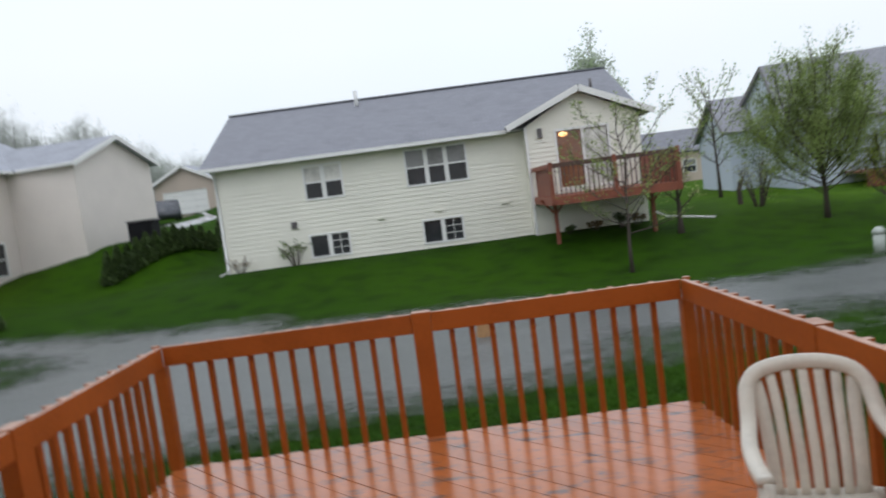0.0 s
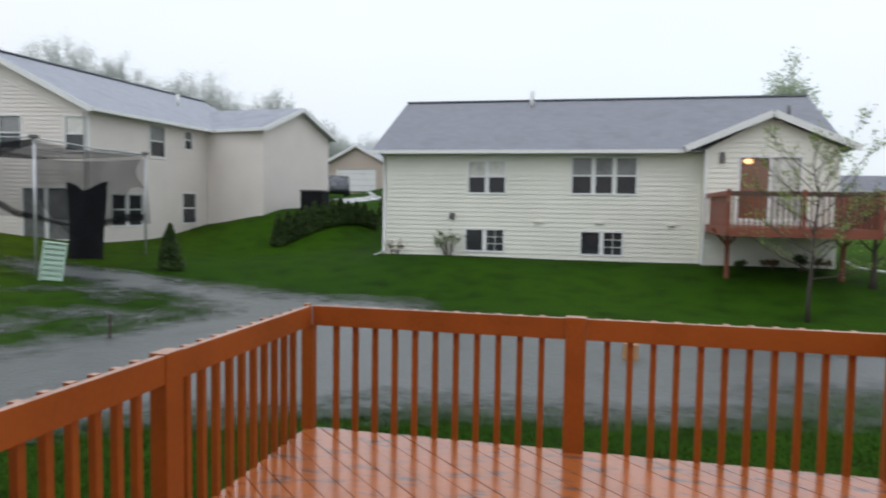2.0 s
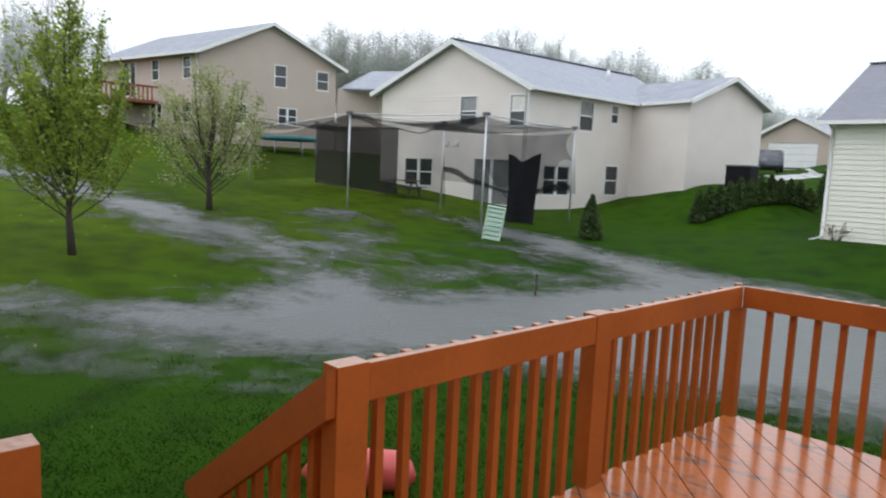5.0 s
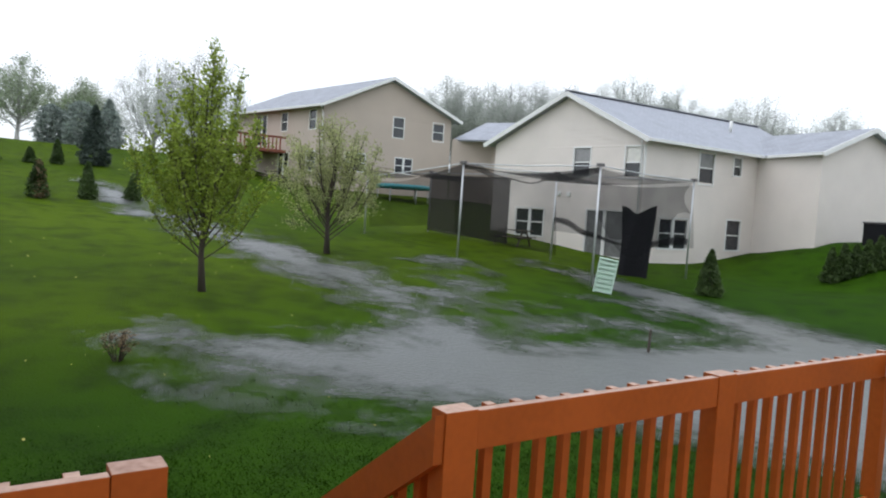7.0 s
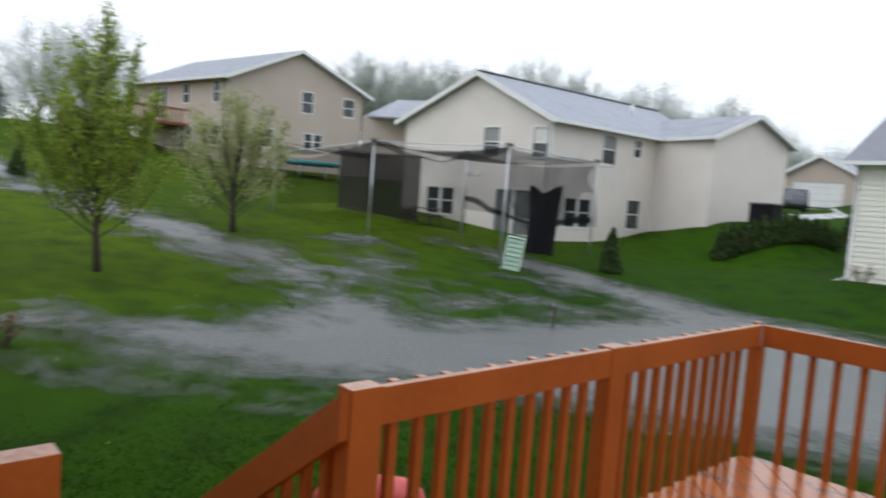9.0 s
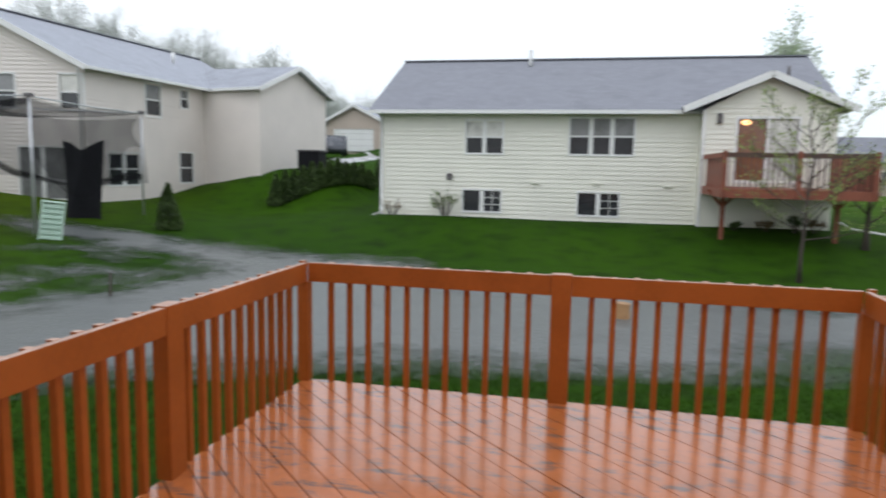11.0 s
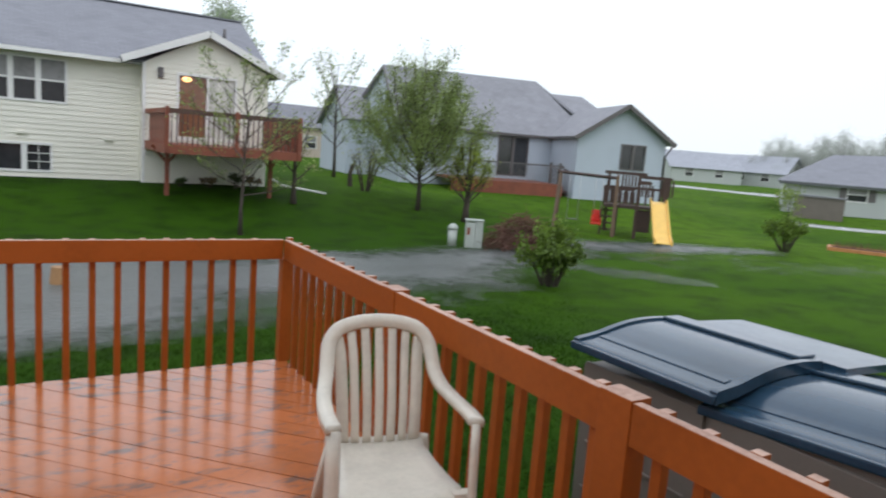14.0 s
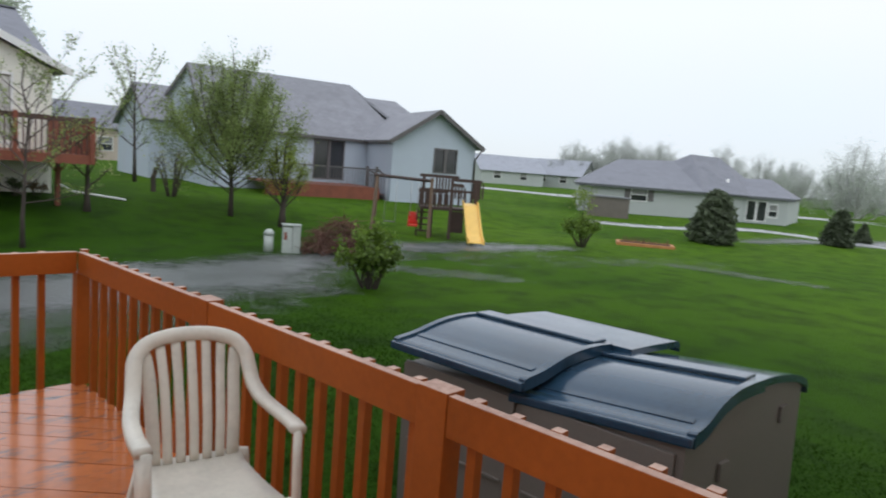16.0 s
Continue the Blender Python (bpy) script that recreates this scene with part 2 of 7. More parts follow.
_mr.inputs["To Max"].default_value = 0.97
_L.new(_ad.outputs[0], _mr.inputs["Value"])
_tr, _ms = _N.new("ShaderNodeBsdfTransparent"), _N.new("ShaderNodeMixShader")
_L.new(_mr.outputs[0], _ms.inputs["Fac"])
_L.new(_tr.outputs[0], _ms.inputs[1])
_L.new(_p.outputs[0], _ms.inputs[2])
_L.new(_ms.outputs[0], _N["Material Output"].inputs["Surface"])

# deck boards: stained, wet, worn bare in places
DECKING = material("wet_stained_decking", (0.42, 0.125, 0.034), 0.22, var=0.22, scale=1.6, fine=18, bump=0.10, bump_dist=0.004, coat=0.55)
_N, _L, _p = nodes_of(DECKING)
_tc = _N.new("ShaderNodeTexCoord")
_mp = _N.new("ShaderNodeMapping")
_mp.inputs["Rotation"].default_value = (0, 0, radians(45))
_mp.inputs["Scale"].default_value = (1.0, 3.0, 1)
_L.new(_tc.outputs["Object"], _mp.inputs["Vector"])
_w = _N.new("ShaderNodeTexNoise")
_w.inputs["Scale"].default_value, _w.inputs["Detail"].default_value, _w.inputs["Roughness"].default_value = 3.4, 7, 0.72
_L.new(_mp.outputs[0], _w.inputs["Vector"])
_wr = _N.new("ShaderNodeValToRGB")
_wr.color_ramp.elements[0].position, _wr.color_ramp.elements[0].color = 0.525, (0, 0, 0, 1)
_wr.color_ramp.elements[1].position, _wr.color_ramp.elements[1].color = 0.625, (0.85, 0.85, 0.85, 1)
_L.new(_w.outputs["Fac"], _wr.inputs["Fac"])
_mx = _N.new("ShaderNodeMix")
_mx.data_type = "RGBA"
_mx.inputs["B"].default_value = (0.115, 0.085, 0.072, 1)
_old = _p.inputs["Base Color"].links[0].from_socket
_L.new(_old, _mx.inputs["A"])
_L.new(_wr.outputs["Color"], _mx.inputs["Factor"])
_L.new(_mx.outputs["Result"], _p.inputs["Base Color"])


# ---- building helpers ----
def box(bm, x0, x1, y0, y1, z0, z1, m=None, bev=0.0):
    vs = [bm.verts.new(Vector((x, y, z))) for z in (z0, z1) for y in (y0, y1) for x in (x0, x1)]
    fs = [(0, 2, 3, 1), (4, 5, 7, 6), (0, 1, 5, 4), (2, 6, 7, 3), (0, 4, 6, 2), (1, 3, 7, 5)]
    faces = [bm.faces.new([vs[i] for i in f]) for f in fs]
    if bev:
        edges = list({e for f in faces for e in f.edges})
        got = bmesh.ops.bevel(bm, geom=edges, offset=bev, segments=2, affect="EDGES", profile=0.6)
        vs = list({v for f in got["faces"] for v in f.verts} | {v for v in vs if v.is_valid})
    if m is not None:
        bmesh.ops.transform(bm, matrix=m, verts=vs)
    return vs


def prism(bm, pts, depth, m=None):
    """A flat outline (x, z) given thickness along y from 0 to depth."""
    a = [bm.verts.new((x, 0, z)) for x, z in pts]
    b = [bm.verts.new((x, depth, z)) for x, z in pts]
    n = len(pts)
    bm.faces.new(a)
    bm.faces.new(b[::-1])
    for i in range(n):
        bm.faces.new((a[i], b[i], b[(i + 1) % n], a[(i + 1) % n]))
    if m is not None:
        bmesh.ops.transform(bm, matrix=m, verts=a + b)


def tube(bm, pts, radii, n=6, caps=True):
    """A tapered tube along points."""
    rings = []
    pts = [Vector(p) for p in pts]
    for i, p in enumerate(pts):
        d = (pts[min(i + 1, len(pts) - 1)] - pts[max(i - 1, 0)])
        d = d.normalized() if d.length > 1e-6 else Vector((0, 0, 1))
        a = d.orthogonal().normalized() if abs(d.z) > 0.95 else d.cross(Vector((0, 0, 1))).normalized()
        b = d.cross(a)
        r = radii[i] if isinstance(radii, (list, tuple)) else radii
        rings.append([bm.verts.new(p + (a * math.cos(2 * math.pi * k / n) + b * math.sin(2 * math.pi * k / n)) * r) for k in range(n)])
    for r0, r1 in zip(rings, rings[1:]):
        for k in range(n):
            bm.faces.new((r0[k], r0[(k + 1) % n], r1[(k + 1) % n], r1[k]))
    if caps:
        bm.faces.new(rings[0][::-1])
        bm.faces.new(rings[-1])


def mesh_from(name, bm, mat, smooth=False):
    bmesh.ops.recalc_face_normals(bm, faces=bm.faces)
    me = bpy.data.meshes.new(name)
    bm.to_mesh(me)
    bm.free()
    for mm in (mat if isinstance(mat, (list, tuple)) else [mat]):
        me.materials.append(mm)
    if smooth:
        for f in me.polygons:
            f.use_smooth = True
    return me


def fixed(ob, parent):
    """Parent an object whose mesh is in world metres."""
    ob.parent = parent
    root = parent
    inv = Matrix.Identity(4)
    while root is not None:
        inv = root.matrix_basis.inverted() @ inv if root.parent is None else inv
        root = root.parent
    ob.matrix_parent_inverse = inv if parent.parent is None else Matrix.Identity(4)
    return ob


def part(name, bm, mat, parent, label="", smooth=False):
    ob = new(name, mesh_from(name, bm, mat, smooth))
    fixed(ob, parent)
    if label:
        ob["label"] = label
    return ob


def thing(name, loc, label, category, group="", kind=""):
    ob = new(name)
    ob.empty_display_size = 0.2
    ob.matrix_basis = Matrix.Translation(loc)
    return tagged(ob, label, category, group, kind)


def setting(name, bm, mat, label="", smooth=False):
    ob = new(name, mesh_from(name, bm, mat, smooth))
    return tagged(ob, label, "", "", "structure")


def repeat(name, me, parent, x, y, z, rz=0.0):
    ob = new(name, me)
    fixed(ob, parent)
    ob.matrix_basis = pose(x, y, z, 0, 0, rz)
    return ob


def mesh_quads(name, verts, mat, parent=None, per=4):
    """Many loose quads or triangles at once: verts is (n * per, 3)."""
    n = len(verts) // per
    me = bpy.data.meshes.new(name)
    me.vertices.add(n * per)
    me.vertices.foreach_set("co", np.asarray(verts, dtype=np.float32).ravel())
    me.loops.add(n * per)
    me.loops.foreach_set("vertex_index", np.arange(n * per, dtype=np.int32))
    me.polygons.add(n)
    me.polygons.foreach_set("loop_start", np.arange(0, n * per, per, dtype=np.int32))
    me.update(calc_edges=True)
    me.materials.append(mat)
    return me


# ---- lie of the land ----
def ss(a, b, v):
    t = np.clip((np.asarray(v, dtype=float) - a) / (b - a), 0, 1)
    return t * t * (3 - 2 * t)


def land(x, y):
    x, y = np.asarray(x, dtype=float), np.asarray(y, dtype=float)
    dx = np.maximum(np.abs(x) - 4.0, 0)
    dy = np.maximum(y - 3.0, 0)
    near = np.hypot(dx, dy)
    z = -1.04 + 0.40 * (1 - ss(0.5, 6.5, near)) * (1 - ss(3.5, 9, -x))
    u = np.clip(-x - 10, 0, 53)
    z = z + 0.085 * u + 0.0006 * u * u + np.clip(-x - 63, 0, 200) * 0.01
    z = z + 0.80 * ss(17.2, 24.3, y) * ss(-15.5, -9, x) * (1 - 0.2 * ss(12, 20, x)) * (1 - ss(27, 42, x))
    z = z + 0.095 * np.clip(y - 34, 0, 24) * (1 - ss(-13, -6, x))
    z = z + 2.0 * ss(25.5, 33, y) * (1 - ss(-13, -9, x)) * (1 - ss(15, 21, -x)) + 0.7 * ss(27, 34, y) * ss(15, 21, -x) * (1 - ss(26, 34, -x))
    z = z + 0.35 * ss(24, 40, y) * ss(12, 24, x)
    z = z + 0.45 * ss(30, 46, x) * ss(6, 16, y)
    z = z + 0.03 * np.sin(x * 0.55 + 1.3) * np.sin(y * 0.47) * ss(3, 8, near)
    return z


def land_at(x, y):
    return float(land(x, y))


def vnoise(x, y, seed=0):
    """Smooth value noise over arrays."""
    rng = np.random.RandomState(seed)
    tab = rng.rand(64, 64)
    xi, yi = np.floor(x).astype(int), np.floor(y).astype(int)
    fx, fy = x - xi, y - yi
    fx, fy = fx * fx * (3 - 2 * fx), fy * fy * (3 - 2 * fy)
    g = lambda a, b: tab[a % 64, b % 64]
    return (g(xi, yi) * (1 - fx) + g(xi + 1, yi) * fx) * (1 - fy) + (g(xi, yi + 1) * (1 - fx) + g(xi + 1, yi + 1) * fx) * fy


def grid_mesh(name, xs, ys, zf, mat):
    X, Y = np.meshgrid(xs, ys)
    V = np.stack([X.ravel(), Y.ravel(), zf(X, Y).ravel()], 1)
    nx, ny = len(xs), len(ys)
    i, j = np.meshgrid(np.arange(nx - 1), np.arange(ny - 1))
    a = (j * nx + i).ravel()
    F = np.stack([a, a + 1, a + nx + 1, a + nx], 1)
    me = bpy.data.meshes.new(name)
    me.from_pydata(V.tolist(), [], F.tolist())
    me.materials.append(mat)
    for p in me.polygons:
        p.use_smooth = True
    return me


def spread(n, inner, outer):
    s = np.linspace(-1, 1, n)
    return inner * s + (outer - inner) * np.sign(s) * np.abs(s) ** 9


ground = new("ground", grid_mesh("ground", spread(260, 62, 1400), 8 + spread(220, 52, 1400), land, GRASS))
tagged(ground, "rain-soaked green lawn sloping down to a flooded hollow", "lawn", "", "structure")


# flood water lying in the hollow and running down the swale
RUNS = [  # x0, y0, r0, x1, y1, r1
    (-11.8, 1.9, 0.55, -9.6, 5.2, 2.3), (-9.6, 5.6, 2.3, -5, 10.6, 4.2), (-7.4, 9.2, 3.2, -5, 11.8, 4.6), (-5, 11.8, 4.7, 0, 11.9, 3.9),
    (0, 11.9, 3.8, 3.3, 12.3, 2.3), (3.3, 12.3, 2.3, 7.5, 12.2, 2.2), (7.5, 12.3, 2.15, 10.5, 13.6, 1.35), (10.5, 13.7, 1.3, 13.5, 14.1, 0.75),
    (14.6, 15.4, 1.2, 18, 14.6, 1.6), (18, 14.6, 1.6, 22.2, 13.2, 0.35), (12.3, 11.8, 0.15, 13.8, 10.0, 0.2),
    (21.5, 10.6, 0.1, 22.7, 8.9, 0.3), (22.7, 8.9, 0.3, 22.6, 4.8, 0.15), (37, 11.6, 0.5, 60, 5.0, 2.2),
    (-40, 4.0, 0.5, -29, 4.6, 0.7), (-29, 4.8, 0.7, -21.5, 7.3, 1.45), (-21.5, 7.3, 1.4, -17.4, 7.6, 0.95), (-17.4, 7.6, 0.9, -13.8, 7.9, 0.6), (-13.8, 7.9, 0.6, -10, 7.0, 1.4),
    (-13.7, 10.3, 0.45, -13.3, 12.3, 0.5), (-20, 16.8, 0.7, -14.5, 17.5, 1.0), (-14.5, 17.5, 1.0, -10.5, 16.6, 1.7), (-10.5, 16.6, 1.7, -6.5, 15.0, 3.0),
]

SHALLOWS = [  # x0, y0, x1, y1, reach, depth: sodden grass with a skin of water
    (-13.4, 8.8, -10.6, 13.2, 2.0, -0.05), (-15.2, 11.5, -12.6, 14.2, 1.0, -0.2), (-12.2, 2.6, -11.2, 5.6, 0.9, -0.15),
    (-10.4, 1.8, -6.8, 3.9, 0.5, -0.25), (-19.8, 13.2, -15.5, 12.0, 0.6, -0.25), (1.5, 9.6, 6.5, 9.9, 0.7, -0.2), (16, 12, 24, 9, 0.9, -0.35),
]


def wet(x, y):
    best = np.full(np.shape(x), -9.0)
    for x0, y0, r0, x1, y1, r1 in RUNS:
        dx, dy = x1 - x0, y1 - y0
        t = np.clip(((x - x0) * dx + (y - y0) * dy) / (dx * dx + dy * dy), 0, 1)
        best = np.maximum(best, r0 + (r1 - r0) * t - np.hypot(x - x0 - t * dx, y - y0 - t * dy))
    for x0, y0, x1, y1, r, most in SHALLOWS:
        dx, dy = x1 - x0, y1 - y0
        t = np.clip(((x - x0) * dx + (y - y0) * dy) / (dx * dx + dy * dy), 0, 1)
        best = np.maximum(best, np.minimum(r - np.hypot(x - x0 - t * dx, y - y0 - t * dy), most))
    patchy = 0.30 + 0.55 * ss(6, 13, -x) - 0.15 * ss(16, 24, x)
    n = (vnoise(x * 0.45, y * 0.45, 3) - 0.5) * 2.0 + (vnoise(x * 1.3, y * 1.6, 4) - 0.5) * 1.5 + (vnoise(x * 4.1, y * 4.6, 5) - 0.5) * 0.7
    return best + n * patchy


def water_sheet(xs, ys):
    X, Y = np.meshgrid(xs, ys)
    W = wet(X, Y)
    Z = land(X, Y) + 0.02
    V = np.stack([X.ravel(), Y.ravel(), Z.ravel()], 1)
    nx = len(xs)
    ok = (W[:-1, :-1] > -0.75) & (W[1:, 1:] > -0.75)
    j, i = np.nonzero(ok)
    a = j * nx + i
    F = np.stack([a, a + 1, a + nx + 1, a + nx], 1)
    used = np.unique(F)
    remap = np.zeros(len(V), dtype=int)
    remap[used] = np.arange(len(used))
    return V[used].tolist(), remap[F].tolist(), W.ravel()[used].tolist()


wv, wf, wd = water_sheet(np.arange(-42, 17, 0.14), np.arange(0.5, 23, 0.14))
wv2, wf2, wd2 = water_sheet(np.concatenate([np.arange(17.0, 62, 0.4)]), np.arange(-4, 20, 0.25))
off = len(wv)
me = bpy.data.meshes.new("water")
me.from_pydata(wv + wv2, [], wf + [[k + off for k in q] for q in wf2])
me.materials.append(WATER)
me.attributes.new("depth", "FLOAT", "POINT").data.foreach_set("value", wd + wd2)
for p in me.polygons:
    p.use_smooth = True
water = tagged(new("water", me), "shallow grey flood water pocked by rain on the lawn", "water", "", "structure")


# ---- the deck that the camera stands on ----
XL, XR, YF, RAIL_Z = -1.9, 1.80, 4.0, 0.90
DX0, DX1, DY0, DY1 = XL - 0.06, XR + 0.06, -2.2, YF + 0.06


def clip(poly, a, b, c):
    """Keep the side of a polygon with a*x + b*y <= c."""
    out = []
    for (x0, y0), (x1, y1) in zip(poly, poly[1:] + poly[:1]):
        d0, d1 = a * x0 + b * y0 - c, a * x1 + b * y1 - c
        if d0 <= 0:
            out.append((x0, y0))
        if (d0 < 0 < d1) or (d1 < 0 < d0):
            t = d0 / (d0 - d1)
            out.append((x0 + (x1 - x0) * t, y0 + (y1 - y0) * t))
    return out


deck = thing("deck", (0, 1, -1.0), "orange-stained wooden deck with wet diagonal boards", "deck", kind="structure")
joists = [(DX0 + 0.02, DX1 - 0.02, DY1 - 0.06, DY1 - 0.02), (DX0 + 0.02, DX0 + 0.06, DY0, DY1 - 0.062), (DX1 - 0.06, DX1 - 0.02, DY0, DY1 - 0.062)]
joists += [(DX0 + 0.062, DX1 - 0.062, DY0 + 0.2 + k * 0.45, DY0 + 0.24 + k * 0.45) for k in range(13)]
for x0, x1, y0, y1 in joists:
    bm = bmesh.new()
    box(bm, x0, x1, y0, y1, -0.27, -0.036)
    part("joist", bm, RAIL, deck)
for x in (DX0 + 0.15, 0, DX1 - 0.25):
    bm = bmesh.new()
    box(bm, x, x + 0.1, DY1 - 0.3, DY1 - 0.2, -1.1, -0.272)
    part("support_post", bm, RAIL, deck)


# ---- rails: boards on edge, posts flush with them, pickets outside ----
def worn_sheen_top(me):
    """Bare, weathered wood on the upward faces, its wet sky sheen painted pale."""
    me.materials.append(WORN_SHEEN)
    for f in me.polygons:
        if f.normal.z > 0.6:
            f.material_index = 1
    return me


def rail_frame(name, label):
    return thing(name, (0, 0, 0), label, "railing", "deck railings")


bm = bmesh.new()
box(bm, -0.019, 0.019, -0.019, 0.019, -0.24, RAIL_Z - 0.001, bev=0.002)
PICKET = worn_sheen_top(mesh_from("picket", bm, RAIL))
bm = bmesh.new()
box(bm, -0.068, 0.068, 0.0, 0.09, 0.0, RAIL_Z + 0.006, bev=0.003)
POST = worn_sheen_top(mesh_from("post", bm, RAIL))


def rail_run(parent, p0, p1, count, post_ends=(True, True), first=None, pitch=0.14):
    """A run of rail whose inner face goes from p0 to p1, with the outside on its left hand."""
    a, b = Vector(p0), Vector(p1)
    d = (b - a).normalized()
    ang = math.degrees(math.atan2(d.y, d.x))
    n = (b - a).length
    m = Matrix.Translation((a.x, a.y, 0)) @ pose(0, 0, 0, 0, 0, ang)
    bm = bmesh.new()
    box(bm, 0.070 if post_ends[0] else 0.0, n - (0.070 if post_ends[1] else 0.0), 0.002, 0.040, RAIL_Z - 0.14, RAIL_Z, m, bev=0.003)
    worn_sheen_top(part("rail_board", bm, RAIL, parent).data)
    for k in range(count):
        q = m @ Vector((n * (k + 1) / (count + 1) if first is None else first + pitch * k, 0.061, 0))
        repeat("picket", PICKET, parent, q.x, q.y, random.uniform(-0.004, 0.004), ang)


def rail_post(parent, x, y, ang):
    repeat("post", POST, parent, x, y, 0, ang)


far_rail = rail_frame("railing", "orange-stained deck railing facing the flooded lawn")
rail_post(far_rail, -0.052, YF - 0.002, 0)
rail_run(far_rail, (XL, YF), (-0.052, YF), 11, (False, True), 0.160, 0.1465)
rail_run(far_rail, (-0.052, YF), (XR, YF), 11, (True, False), 0.205, 0.1456)
for x, y, nm in ((XL - 0.0425, YF + 0.0425, "corner"), (XR + 0.0425, YF + 0.0425, "corner")):
    bm = bmesh.new()
    box(bm, x - 0.042, x + 0.042, y - 0.042, y + 0.042, 0.0, RAIL_Z - 0.142, bev=0.003)
    part("corner_post", bm, RAIL, far_rail)
    bm = bmesh.new()
    box(bm, x - 0.0425 * (1 if x < 0 else -0.05), x + 0.0425 * (1 if x > 0 else -0.05), y - 0.002, y + 0.042, RAIL_Z - 0.1, RAIL_Z + 0.006, bev=0.003)
    worn_sheen_top(part("corner_block", bm, RAIL, far_rail).data)

left_rail = rail_frame("railing", "orange-stained deck railing ending at the stairs")
rail_post(left_rail, XL + 0.002, 2.37, 90)
rail_post(left_rail, XL + 0.002, 0.833, 90)
rail_run(left_rail, (XL, 0.833), (XL, 2.37), 10, first=0.160, pitch=0.1305)
rail_run(left_rail, (XL, 2.37), (XL, YF), 10, (True, False), 0.183, 0.1400)
stub_rail = rail_frame("railing", "short orange-stained railing on the other side of the stairs")
rail_post(stub_rail, XL + 0.002, -0.24, 90)
rail_run(stub_rail, (XL, -2.2), (XL, -0.24), 12, (False, True))
stub_rail.matrix_basis = Matrix.Translation((0, 0.05, -0.04))
right_rail = rail_frame("railing", "long orange-stained deck railing with chipped paint on top")
rail_post(right_rail, XR - 0.002, 2.355, -90)
rail_post(right_rail, XR - 0.002, 0.78, -90)
rail_run(right_rail, (XR, YF), (XR, 2.355), 10, (False, True), 0.14, 0.148)
rail_run(right_rail, (XR, 2.355), (XR, 0.78), 10, first=0.219, pitch=0.1375)
rail_run(right_rail, (XR, 0.78), (XR, -0.9), 10)
rail_post(right_rail, XR - 0.002, -0.9, -90)
rail_run(right_rail, (XR, -0.9), (XR, -2.2), 8, (True, False))

# stairs going down to the lawn on the open side
stairs = thing("stairs", (-2.6, 0.25, -0.9), "orange-stained wooden steps from the deck to the lawn", "stairs")
for k in range(3):
    bm = bmesh.new()
    x1 = DX0 - 0.01 - 0.27 * k
    box(bm, x1 - 0.29, x1, -0.26, 0.74, -0.185 * (k + 1) - 0.038, -0.185 * (k + 1), bev=0.004)
    part("tread", bm, RAIL, stairs)
for y in (-0.305, 0.745):
    bm = bmesh.new()
    prism(bm, [(DX0 - 0.005, -0.05), (DX0 - 0.005, -0.32), (DX0 - 0.75, -0.82), (DX0 - 1.0, -0.80), (DX0 - 1.0, -0.70)], 0.04, Matrix.Translation((0, y, 0)))
    part("stringer", bm, RAIL, stairs)
for y in (-0.183, 0.725):
    bm = bmesh.new()
    top = RAIL_Z - (0.0 if y > 0 else 0.06)
    prism(bm, [(XL - 0.005, top), (XL - 0.005, RAIL_Z - 0.17), (XL - 1.02, RAIL_Z - 0.92), (XL - 1.16, RAIL_Z - 0.88), (XL - 1.16, RAIL_Z - 0.83)], 0.038, Matrix.Translation((0, y, 0)))
    part("hand_rail", bm, RAIL, stairs)
    bm = bmesh.new()
    box(bm, XL - 1.10, XL - 1.01, y + (0.042 if y > 0 else -0.092), y + (0.13 if y > 0 else -0.004), -0.85, RAIL_Z - 0.86, bev=0.003)
    part("stair_post", bm, RAIL, stairs)
    for k in range(6):
        x = XL - 0.16 - 0.14 * k
        bm = bmesh.new()
        box(bm, x - 0.019, x + 0.019, y + (0.042 if y > 0 else -0.042), y + (0.08 if y > 0 else -0.004), -0.3 - 0.69 * (0.16 + 0.14 * k), RAIL_Z - 0.06 - 0.735 * (0.16 + 0.14 * k))
        part("picket", bm, RAIL, stairs)

# unseen house of the deck, closing the place behind and enlarged to shade the lawn
bm = bmesh.new()
box(bm, -13, 9, -2.5, -2.25, -1.0, 5.6)
setting("wall_south", bm, SIDING_BEIGE, "beige siding of the unseen home behind the deck")
bm = bmesh.new()
box(bm, 8.75, 9.0, -12, -2.502, -1.0, 5.6)
setting("wall_east", bm, SIDING_BEIGE, "beige end wall added to the unseen home behind the deck")
bm = bmesh.new()
box(bm, -13, -12.75, -12, -2.502, -1.0, 5.6)
setting("wall_west", bm, SIDING_BEIGE, "beige end wall added to the unseen home behind the deck")
bm = bmesh.new()
prism(bm, [(-1.8, 5.605), (-7.3, 8.2), (-12.6, 5.605)], 22.8, Matrix.Translation((-13.4, 0, 0)) @ pose(0, 0, 0, 0, 0, -90) @ Matrix.Diagonal((-1, 1, 1, 1)))
setting("roof_home", bm, ROOF_SLATE, "grey roof added to the unseen home behind the deck")


# ---- houses ----
def frame_of(p0, p1):
    a, b = Vector((*p0, 0)), Vector((*p1, 0))
    u = (b - a).normalized()
    inward = Vector((-u.y, u.x, 0))
    m = Matrix(((u.x, inward.x, 0, a.x), (u.y, inward.y, 0, a.y), (0, 0, 1, 0), (0, 0, 0, 1)))
    return m, (b - a).length


